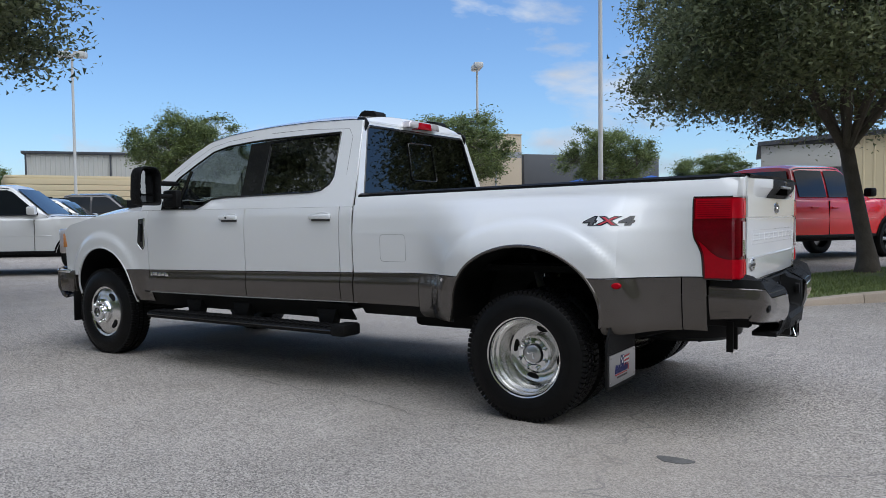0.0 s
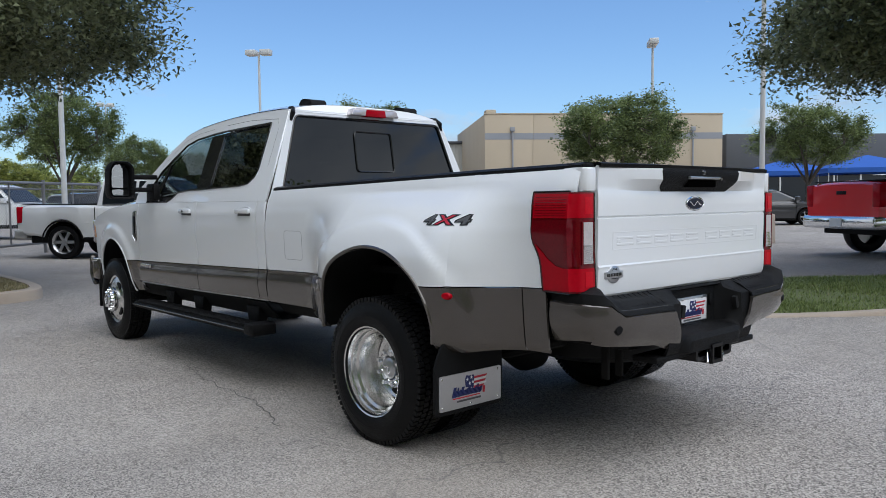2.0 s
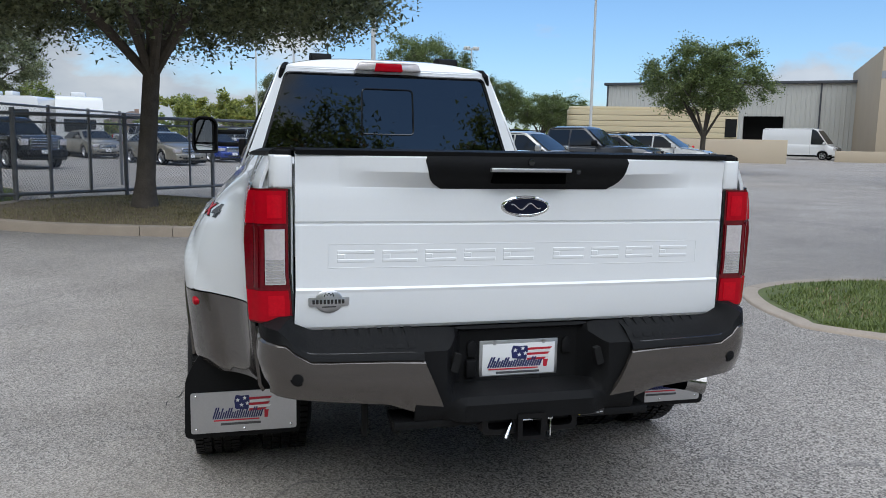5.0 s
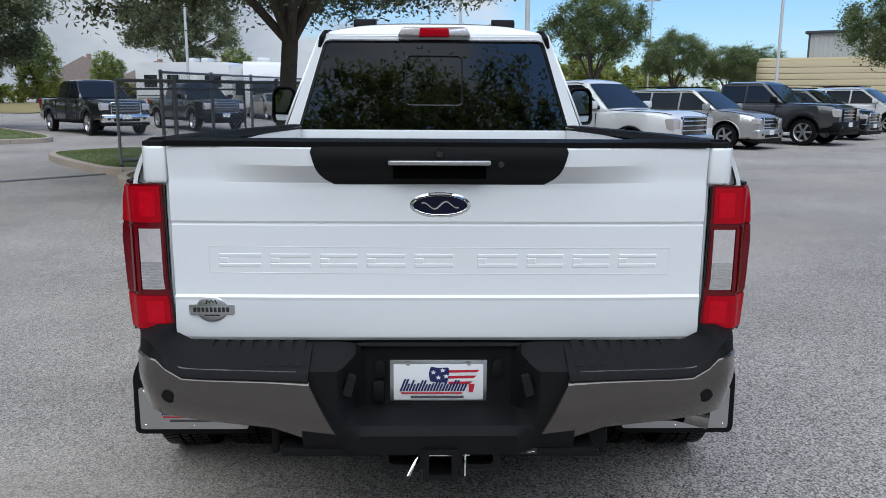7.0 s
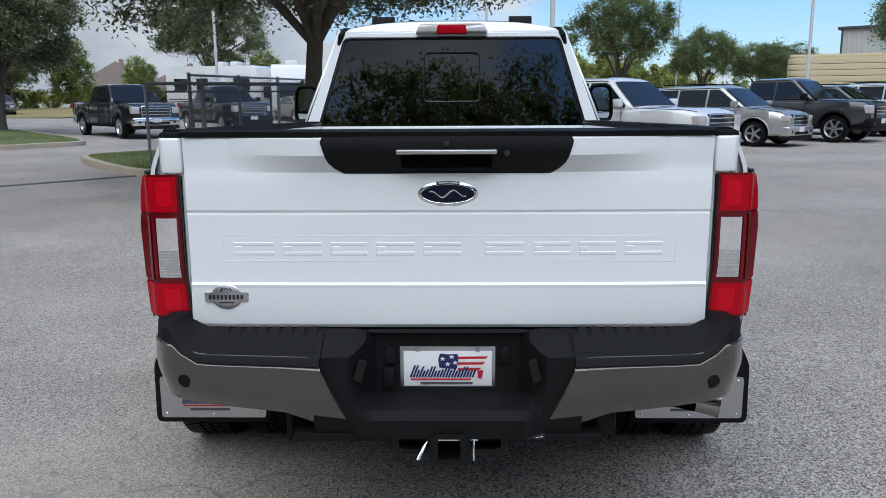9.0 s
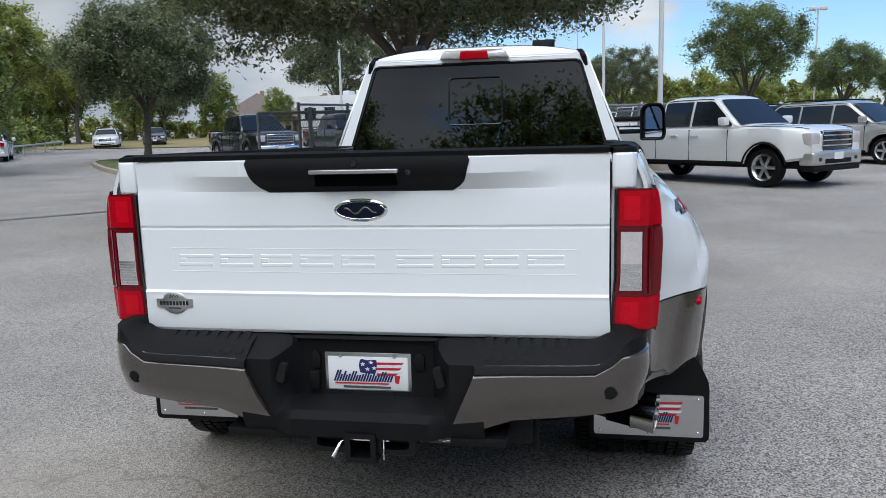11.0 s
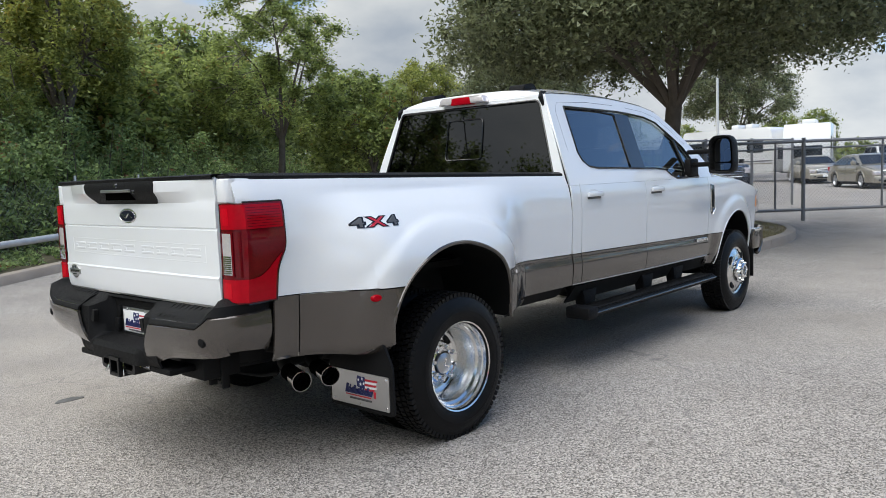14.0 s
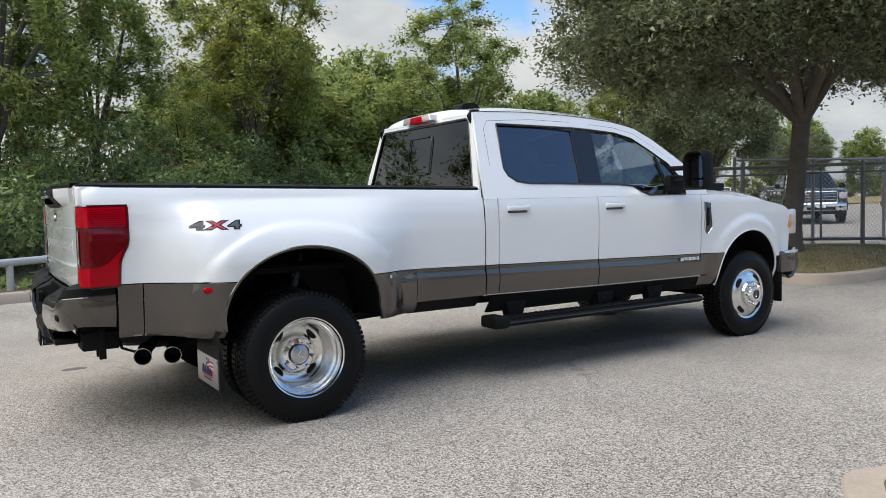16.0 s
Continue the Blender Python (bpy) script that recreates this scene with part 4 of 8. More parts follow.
both("bumper_end", lambda s: bm_box(-5.26, -5.00, s * 0.93, s * 0.985, 0.55, 0.76, 0.015), GREY, parent=fb, solid=0)
both("bumper_cap", lambda s: bm_box(-5.27, -5.05, s * 0.935, s * 0.992, 0.735, 0.768, 0.008), CHROME, parent=fb, solid=0)
both("front_splash_guard", lambda s: bm_box(-5.02, -5.0, s * 0.84, s * 0.985, 0.27, 0.56, 0.006), BLACKPL, "black splash guard", solid=0)
both("side_vent", lambda s: bm_prism(rounded([(-3.865, 1.262), (-3.955, 1.252), (-3.972, 1.03), (-3.905, 0.972), (-3.872, 1.02)], 0.012, 3), s * 0.972, s * 1.006, "y", bevel=0.006), BLACKGL, "black fender vent with a bright rim", solid=0)
both("vent_rim", lambda s: bm_tube([(x, s * 1.006, z) for x, z in ((-3.868, 1.255), (-3.876, 1.02), (-3.905, 0.977), (-3.968, 1.03))], 0.0035, 6), CHROME, solid=0)
both("vent_bar", lambda s: bm_box(-3.928, -3.905, s * 1.004, s * 1.012, 1.05, 1.21, 0.003), BLACKPL, solid=0)

# greenhouse frame: a strip from the window opening out to the roof, pillars and belt
WIN = [(-1.775, 1.902), (-2.15, 1.898), (-2.55, 1.892), (-2.72, 1.884), (-3.0, 1.862), (-3.18, 1.820), (-3.36, 1.715), (-3.53, 1.608), (-3.64, 1.475), (-3.655, 1.40), (-3.645, 1.335), (-3.40, 1.334), (-3.20, 1.335), (-3.11, 1.365), (-3.03, 1.412), (-2.85, 1.426), (-2.57, 1.431), (-2.25, 1.438), (-1.94, 1.443), (-1.83, 1.458), (-1.765, 1.50), (-1.74, 1.555)]
OUT = [(-1.588, 1.986), (-2.10, 1.996), (-2.5, 1.988), (-2.75, 1.974), (-3.02, 1.950), (-3.25, 1.905), (-3.45, 1.80), (-3.66, 1.655), (-3.85, 1.515), (-3.93, 1.445), (-3.93, 1.328), (-3.5, 1.326), (-3.2, 1.326), (-3.1, 1.326), (-3.0, 1.326), (-2.85, 1.326), (-2.57, 1.326), (-2.25, 1.326), (-1.94, 1.326), (-1.80, 1.326), (-1.492, 1.326), (-1.522, 1.575)]


def on_side(s, pts, off=0.0):
    return [(x, s * (cab_y(max(x, -4.2), z) + off), z) for x, z in pts]




def blend_loops(k):
    return [((1 - k) * a[0] + k * b[0], (1 - k) * a[1] + k * b[1]) for a, b in zip(WIN, OUT)]


def frame_strip(s):
    """The cab's side frame in five bands, so that it follows the curve of the side."""
    return bm_grid(lambda k, i: on_side(s, [blend_loops(k)[i % len(WIN)]])[0], steps(0, 1, 5), range(len(WIN) + 1))


def frame_make(s):
    bm = frame_strip(s)
    bmesh.ops.remove_doubles(bm, verts=bm.verts, dist=1e-5)
    return bm


frames = both("cab_side_frame", frame_make, WHITE, solid=0.012)
# cut lines of the door frames above the belt
for lo, hi in ((-2.600, -1.616), (-3.70, -2.608)):
    line = [p for p in blend_loops(0.52)[:9] if lo <= p[0] <= hi]
    ends = [(hi, 1.326)] + ([(hi - 0.004, 1.60), (hi - 0.03, 1.86), (hi - 0.08, 1.925)] if hi > -2 else [(hi + 0.02, 1.44)])
    if hi > -2:
        both("door_seam", lambda s: bm_tube(on_side(s, ends + [p for p in line if p[0] < hi - 0.1], 0.0052), 0.0022, 5), GREYPR, parent=frames, solid=0)
    else:
        both("door_seam", lambda s: bm_tube(on_side(s, line, 0.0052), 0.0022, 5), GREYPR, parent=frames, solid=0)
both("window_seal", lambda s: bm_tube(on_side(s, WIN + WIN[:1], 0.004), 0.009, 6), BLACKGL, "black window surround", solid=0)
both("belt_moulding", lambda s: bm_tube(on_side(s, WIN[10:20], 0.010), 0.006, 6), BLACKGL, solid=0)


def inside(pts, x0, x1, n=16, off=-0.012):
    """A pane over the part of the opening between x0 and x1 (each a function of z)."""
    zs = steps(1.336, 1.90, n)

    def span(z):
        xs = []
        for (ax, az), (bx2, bz) in zip(pts, pts[1:] + pts[:1]):
            if (az - z) * (bz - z) <= 0 and abs(bz - az) > 1e-9:
                xs.append(ax + (bx2 - ax) * (z - az) / (bz - az))
        return (min(xs), max(xs)) if xs else (x0(z), x0(z))

    def make(s):
        bm = bmesh.new()
        rows = []
        for z in zs:
            a, b = span(min(max(z, 1.3365), 1.899))
            a, b = max(a, x0(z)), min(b, x1(z))
            if b < a + 0.01:
                b = a + 0.01
            rows.append([bm.verts.new((x, s * (cab_y(x, z) + off), z)) for x in steps(a, b, 8)])
        for r, q in zip(rows, rows[1:]):
            for k in range(8):
                bm.faces.new((r[k], r[k + 1], q[k + 1], q[k]))
        return bm
    return make


def pil(z):
    return -2.48 - 0.11 * (z - 1.43)


glass_r = both("rear_door_glass", inside(WIN, pil, lambda z: 0.0), GLASSD, "dark privacy glass of the rear door", solid=0)
glass_f = both("front_door_glass", inside(WIN, lambda z: -9.0, lambda z: pil(z) - 0.205), GLASSC, "lightly tinted front door glass", solid=0)
for g in glass_r + glass_f:
    g.visible_shadow = False
both("door_pillar", inside(WIN, lambda z: pil(z) - 0.215, lambda z: pil(z) + 0.01, off=-0.004), BLACKGL, "gloss black door pillar", solid=0.006)
both("quarter_bar", lambda s: bm_tube([(-3.46, s * (cab_y(-3.46, 1.34) - 0.004), 1.34), (-3.405, s * (cab_y(-3.40, 1.66) - 0.004), 1.665)], 0.014, 6), BLACKGL, solid=0)
both("mirror_sail", lambda s: bm_prism([(-3.655, 1.338), (-3.42, 1.338), (-3.44, 1.42), (-3.60, 1.50)], s * 0.925, s * 0.972, "y", bevel=0.004), BLACKGL, "black mirror sail", solid=0)


# roof
def roof_edge(x):
    return ramp(x, (-3.45, -3.25, -3.02, -2.75, -2.5, -2.1, -1.69, -1.56), (1.80, 1.905, 1.950, 1.974, 1.988, 1.996, 1.988, 1.972))


def roof(x, v):
    ze = roof_edge(x)
    w = cab_y(x, ze) + 0.004
    return (x - 0.10 * (1 - v * v) * ease((-2.9 - x) / 0.5), v * w, ze + (0.088 - 0.022 * ease((x + 2.0) / 0.4)) * (1 - abs(v) ** 3.6))


part("roof", bm_grid(roof, steps(-3.27, -1.612, 26), steps(-1, 1, 22)), WHITE, truck, solid=0.012)
both("roof_ditch", lambda s: bm_tube([(x, s * (cab_y(x, roof_edge(x)) - 0.012), roof_edge(x) + 0.010) for x in steps(-3.25, -1.60, 14)], 0.007, 6), BLACKGL, "black roof gutter strip", solid=0)


def screen(u, v):
    x = -4.10 - 0.16 * (1 - v * v) + u * (0.86 + 0.06 * (1 - v * v))
    z = 1.42 + 0.03 * (1 - v * v) + u * (0.485 + 0.045 * (1 - v * v))
    return (x, v * (0.84 - 0.15 * u), z)


ws = part("windscreen", bm_grid(screen, steps(0, 1, 10), steps(-1, 1, 14)), GLASSC, truck, "clear windscreen")
ws.visible_shadow = False
both("front_pillar", lambda s: bm_strip(on_side(s, [(-3.93, 1.40), (-3.93, 1.445), (-3.85, 1.515), (-3.66, 1.655), (-3.45, 1.80), (-3.25, 1.905)]), [(-4.10, s * 0.845, 1.40), (-4.10, s * 0.84, 1.43), (-3.97, s * 0.815, 1.505), (-3.70, s * 0.77, 1.66), (-3.46, s * 0.725, 1.80), (-3.235, s * 0.69, 1.925)], closed=False), WHITE)
part("cowl", bm_box(-4.35, -3.85, -0.84, 0.84, 1.36, 1.43, 0.01), BLACKPL, truck)


# rear wall of the cab with its window
def back_x(z):
    return -1.495 - 0.155 * (z - 1.40)


def back_loop(half_lo, half_hi, z0, z1, n=6, r=0.05):
    pts = rounded([(-half_lo, z0), (half_lo, z0), (half_hi, z1), (-half_hi, z1)], r, n)
    return [(back_x(z), y, z) for y, z in pts]


part("cab_back", bm_strip(back_loop(0.855, 0.682, 1.375, 1.944, r=0.04), back_loop(0.972, 0.722, 1.30, 1.988, r=0.012)), WHITE, truck, solid=0.012)
bm = bm_strip([roof(-1.614, v) for v in steps(-1, 1, 22)], [(back_x(1.975) + 0.004, v * 0.722, 1.972) for v in steps(-1, 1, 22)], closed=False)
part("roof_rear_edge", bm, WHITE, truck, solid=0.01)
part("cab_back_lower", bm_box(-1.51, -1.492, -0.96, 0.96, 0.62, 1.34, 0.004), WHITE, truck)
bm = bm_grid(lambda v, z: (back_x(z) - 0.006, v * ramp(z, (1.375, 1.944), (0.860, 0.688)), z), steps(-1, 1, 8), steps(1.372, 1.948, 6))
rear_glass = part("rear_window", bm, GLASSR, truck, "dark privacy rear window with a sliding pane")
rear_glass.visible_shadow = False
fr = [(back_x(z) + 0.002, y, z) for y, z in rounded([(-0.180, 1.545), (0.180, 1.545), (0.176, 1.852), (-0.176, 1.852)], 0.03, 4)]
part("slider_frame", bm_tube(fr + fr[:1], 0.0045, 6), BLACKGL, rear_glass)
sl = [(back_x(z) + 0.001, y, z) for y, z in back_loop(0.858, 0.685, 1.375, 1.945, r=0.04) and rounded([(-0.858, 1.375), (0.858, 1.375), (0.685, 1.945), (-0.685, 1.945)], 0.04, 6)]
part("window_gasket", bm_tube(sl + sl[:1], 0.010, 6), BLACKGL, rear_glass)
both("roof_corner_cap", lambda s: bm_tube([(-1.575, s * 0.726, 1.905), (-1.565, s * 0.708, 1.962), (-1.60, s * 0.690, 1.995), (-1.68, s * 0.668, 2.010)], [0.012, 0.018, 0.018, 0.010], 8), BLACKPL, "black corner cap of the roof seam", solid=0)
bm = bm_prism(rounded([(-0.232, 1.972), (0.232, 1.972), (0.20, 2.028), (-0.20, 2.028)], 0.015, 3), -1.62, -1.515, "x", bevel=0.008)
stop = part("high_stop_lamp", bm, LENSCLEAR, truck, "high stop lamp with clear cargo lenses")
part("stop_lens", bm_prism(rounded([(-0.098, 1.968), (0.098, 1.968), (0.088, 2.022), (-0.088, 2.022)], 0.008, 3), -1.60, -1.510, "x", bevel=0.004), LENSRED, stop)
# clearance pods on the roof
for y in (-0.445, 0.445):
    part("roof_pod", bm_prism(rounded([(-1.82, 2.03), (-1.62, 2.03), (-1.64, 2.080), (-1.76, 2.096)], 0.015, 3), y - 0.07, y + 0.07, "y", bevel=0.014), BLACKPL, truck, "black roof pod")

# door handles
for s_i, s in enumerate((1, -1)):
    for d, xc in ((door_up[0], -1.785), (door_up[1], -2.775)):
        y = cab_y(xc, 1.25)
        part("handle_cup", bm_lathe([(0.0, 0.0005), (0.7, 0.0008), (1.0, 0.004), (1.04, 0.0)], 28, m=Matrix.Translation((xc + 0.01, s * (y + 0.001), 1.246)) @ Matrix.Diagonal((0.10, s, 0.045, 1))), WHITE, d[s_i])
        part("door_handle", bm_box(xc - 0.105, xc + 0.105, s * (y + 0.012), s * (y + 0.036), 1.238, 1.274, 0.011), WHITE, d[s_i], "body-coloured pull handle")
        # grey block painted in for the shade below the pull
        part("handle_shadow_gap", bm_box(xc - 0.09, xc + 0.09, s * (y + 0.002), s * (y + 0.013), 1.222, 1.240, 0.004), GREYPR, d[s_i])
part("lock_cylinder", bm_lathe([(0, 0.003), (0.008, 0.002), (0.009, -0.003)], 12, m=Matrix.Translation((-2.78, -1.036, 1.256)) @ Matrix.Diagonal((1, -1, 1, 1))), BLACKGL, door_up[1][1])
# plain script bars low on the front doors
for s_i, s in enumerate((1, -1)):
    bm = bmesh.new()
    for k, (a, b) in enumerate(((-3.79, -3.765), (-3.755, -3.70), (-3.692, -3.65), (-3.642, -3.60), (-3.592, -3.55))):
        bm_box(a, b, s * 0.998, s * 1.009, 0.752 + 0.004 * (k % 2), 0.782, 0.002, bm)
    part("badge_bars", bm, CHROME, door_up[1][s_i])
# fuel door
fl = [(x, -(bed_y(x, z) + 0.0060), z) for x, z in rounded([(-1.235, 0.935), (-1.015, 0.935), (-1.015, 1.125), (-1.235, 1.125)], 0.03, 4)]
part("fuel_door_seam", bm_tube(fl + fl[:1], 0.0010, 5), GREYPR, bed_sides[1])
bm = bm_grid(lambda x, z: (x, -(bed_y(x, z) + 0.0048), z), steps(-1.226, -1.024, 8), steps(0.944, 1.116, 8))
part("fuel_door", bm, WHITE, bed_sides[1], solid=0.003)


# 4x4 lettering, black letters and a red cross
def letters(text, x, z, s, size, material, parent, width=1.15, bold=0.004):
    cu = bpy.data.curves.new("lettering", "FONT")
    cu.body, cu.size, cu.extrude, cu.offset, cu.align_x, cu.align_y, cu.shear = text, size, 0.0016, bold, "CENTER", "CENTER", 0.12
    tmp = new("lettering", cu)
    dg = bpy.context.evaluated_depsgraph_get()
    me = bpy.data.meshes.new_from_object(tmp.evaluated_get(dg))
    bpy.data.objects.remove(tmp)
    for v in me.vertices:
        lx, lz, ld = v.co.x * width, v.co.y, v.co.z
        px = x - s * lx if s == 1 else x + lx
        px = x + (-lx if s == 1 else lx)
        v.co = (px, s * (bed_y(px, z + lz) + 0.0085 + ld), z + lz)
    me.materials.append(material)
    ob = new("lettering", me)
    ob.parent = parent
    return ob


for s_i, s in enumerate((1, -1)):
    d = -1 if s == 1 else 1
    for txt, dx, m in (("4", -0.104, GREYPR), ("X", 0.0, REDPR), ("4", 0.104, GREYPR)):
        letters(txt, 0.49 + d * dx, 1.211, s, 0.064, BLACKGL, bed_sides[s_i], 2.1, 0.0055)
        ob = letters(txt, 0.49 + d * dx, 1.211, s, 0.064, m, bed_sides[s_i], 2.1, 0.0006)
        for v in ob.data.vertices:
            v.co.y += s * 0.002

# tow mirrors
def mirror(s):
    housing = rounded([(-0.105, 1.365), (0.095, 1.365), (0.115, 1.42), (0.105, 1.63), (0.07, 1.685), (-0.06, 1.685), (-0.105, 1.64)], 0.03, 4)
    bm = bmesh.new()
    n = len(housing)
    loops = []
    for x, k in ((-3.53, 0.55), (-3.52, 0.8), (-3.495, 0.96), (-3.44, 1.0), (-3.385, 1.0), (-3.375, 0.965), (-3.38, 0.90), (-3.465, 0.88)):
        loops.append([bm.verts.new((x, s * (1.29 + p[0] * k), 1.525 + (p[1] - 1.525) * k)) for p in housing])
    for a, b in zip(loops, loops[1:]):
        for k in range(n):
            bm.faces.new((a[k], a[(k + 1) % n], b[(k + 1) % n], b[k]))
    bm.faces.new(loops[0]); bm.faces.new(loops[-1][::-1])
    return bm


mirrors = both("tow_mirror", mirror, BLACKPL, "black telescopic tow mirror with white back", solid=0)
both("mirror_back", lambda s: bm_lathe([(0.0, 0.020), (0.6, 0.016), (0.92, 0.002), (1.0, -0.03)], 24, m=Matrix.Translation((-3.522, s * 1.29, 1.57)) @ Matrix.Rotation(radians(90), 4, "Z") @ Matrix.Diagonal((0.085, 1, 0.10, 1))), WHITE, parent=mirrors, solid=0)
MIRROR = mat("mirror_glass", (0.75, 0.78, 0.80), 0.02, metal=1.0)
both("mirror_pane", lambda s: bm_prism(rounded([(-0.085, 1.455), (0.095, 1.455), (0.088, 1.62), (0.055, 1.668), (-0.05, 1.668), (-0.085, 1.63)], 0.025, 4), -0.004, 0.004, "x", m=Matrix.Translation((-3.425, s * 1.292, 1.525)) @ Matrix.Rotation(radians(-18 * s), 4, "Z") @ Matrix.Diagonal((1, s * 0.92, 0.92, 1)) @ Matrix.Translation((0, 0, -1.525))), MIRROR, "mirror pane", parent=mirrors, solid=0)
both("spotter_pane", lambda s: bm_prism(rounded([(-0.085, 1.38), (0.085, 1.38), (0.098, 1.44), (-0.085, 1.44)], 0.02, 4), -0.004, 0.004, "x", m=Matrix.Translation((-3.425, s * 1.292, 1.525)) @ Matrix.Rotation(radians(-18 * s), 4, "Z") @ Matrix.Diagonal((1, s * 0.92, 0.92, 1)) @ Matrix.Translation((0, 0, -1.525))), MIRROR, parent=mirrors, solid=0)
both("mirror_arm", lambda s: bm_box(-3.53, -3.46, s * 0.95, s * 1.22, 1.535, 1.575, 0.012), BLACKPL, parent=mirrors, solid=0)
both("mirror_arm", lambda s: bm_box(-3.53, -3.46, s * 0.95, s * 1.22, 1.425, 1.465, 0.012), BLACKPL, parent=mirrors, solid=0)
both("mirror_foot", lambda s: bm_box(-3.60, -3.42, s * 0.945, s * 1.01, 1.345, 1.50, 0.02), BLACKPL, parent=mirrors, solid=0)

# dark inner body behind the seams
part("cab_floor", bm_box(-4.0, -1.52, -0.90, 0.90, 0.60, 0.70), DARK, truck)
both("door_inner", lambda s: bm_box(-3.90, -1.52, s * 0.86, s * 0.935, 0.66, 1.32, 0.01), INTERIOR, "dark brown door lining", solid=0)
part("dashboard", bm_prism(rounded([(-4.02, 1.05), (-3.55, 1.05), (-3.50, 1.22), (-3.62, 1.36), (-4.02, 1.40)], 0.04, 3), -0.86, 0.86, "y"), INTERIOR, truck, "dark dashboard")
sw = bm_lathe([(0.185 + 0.016 * math.cos(t), 0.016 * math.sin(t)) for t in steps(0, 2 * math.pi, 8)[:-1]], 32, m=Matrix.Translation((-3.42, -0.42, 1.28)) @ Matrix.Rotation(radians(65), 4, "Y") @ Matrix.Rotation(radians(90), 4, "X"), closed=True)
bm_box(-3.44, -3.42, -0.59, -0.25, 1.262, 1.298, 0.005, sw)
part("steering_wheel", sw, INTERIOR, truck, "dark steering wheel")
for x0 in (-3.12, -2.15):
    for y0 in (-0.42, 0.42):
        bm = bm_box(x0, x0 + 0.5, y0 - 0.26, y0 + 0.26, 0.92, 1.08, 0.05)
        bm_box(x0 + 0.40, x0 + 0.56, y0 - 0.25, y0 + 0.25, 1.02, 1.60, 0.05, bm)
        bm_box(x0 + 0.46, x0 + 0.57, y0 - 0.13, y0 + 0.13, 1.62, 1.80, 0.04, bm)
        part("seat", bm, INTERIOR, truck, "dark leather seat with headrest")

# rear bumper
def bump_x(y):
    """Plan line of the bumper's rear face over the half width."""
    a = abs(y)
    return ramp(a, (0.0, 0.35, 0.70, 0.82, 0.87, 0.90, 0.915), (1.335, 1.333, 1.318, 1.300, 1.275, 1.235, 1.19))


def bump_path():
    pts = [(bump_x(y), y) for y in (0.30, 0.40, 0.50, 0.60, 0.70, 0.76, 0.81, 0.84, 0.865, 0.885, 0.90, 0.910, 0.915)]
    return pts + [(1.12, 0.918), (1.045, 0.918), (1.02, 0.918)]


def grey_top(x, y):
    return ramp(y, (0.30, 0.77, 0.80, 0.825, 0.92), (0.768, 0.776, 0.788, 0.828, 0.836)) if x > 1.1 else 0.842


def grey_lo(x, y):
    if x < 1.2:
        return ramp(x, (1.02, 1.2), (0.655, 0.672))
    return ramp(y, (0.30, 0.41, 0.46, 0.60, 0.84, 0.88, 0.905, 0.92), (0.578, 0.582, 0.612, 0.625, 0.648, 0.655, 0.668, 0.672))


PADX = 1.205


def bump_skin(s):
    bm = bmesh.new()
    rows = []
    for x, y in bump_path():
        # the inner end slants: lower edge runs further in
        lo, hi = grey_lo(x, y), grey_top(x, y)
        row = []
        for v in (0.0, 0.17, 0.33, 0.5, 0.67, 0.84, 0.955, 1.0):
            z = lo + v * (hi - lo)
            dy = 0.0
            if y < 0.45:
                dy = (0.45 - y) / 0.15 * 0.085 * v
            k = 0.014 * math.sin(math.pi * min(v, 0.84)) - 0.03 * (1 - v) ** 2 - 0.010 * (v > 0.99)
            row.append(bm.verts.new((x + (k if y < 0.9 else 0), s * (y + dy + (k if y >= 0.9 else 0)), z)))
        rows.append(row)
    for a, b in zip(rows, rows[1:]):
        for k in range(7):
            bm.faces.new((a[k], a[k + 1], b[k + 1], b[k]))
    return bm


def centre(y, v):
    """Black centre: lower bar, raked recess walls and the plate panel."""
    a = abs(y)
    k = 1 - ease((a - 0.225) / 0.085)
    xs = [1.30, 1.333, 1.337, 1.320, 1.200, 1.193, 1.195, 1.225]
    zs = [0.535, 0.545, 0.600, 0.622, 0.640, 0.70, 0.835, 0.850]
    xo = [1.27, 1.300, 1.312, 1.318, 1.320, 1.318, 1.314, 1.205]
    zo = [0.535, 0.552, 0.58, 0.612, 0.66, 0.72, 0.792, 0.848]
    return (xs[v] * k + xo[v] * (1 - k), y, zs[v] * k + zo[v] * (1 - k))


bumper = part("rear_bumper", bm_grid(centre, steps(-0.41, 0.41, 54), range(8)), BLACKPL, truck, "black moulded step bumper with bronze-grey ends", solid=0.012)

both("bumper_corner", bump_skin, GREY, "bronze-grey painted bumper end", parent=bumper, solid=0.014)


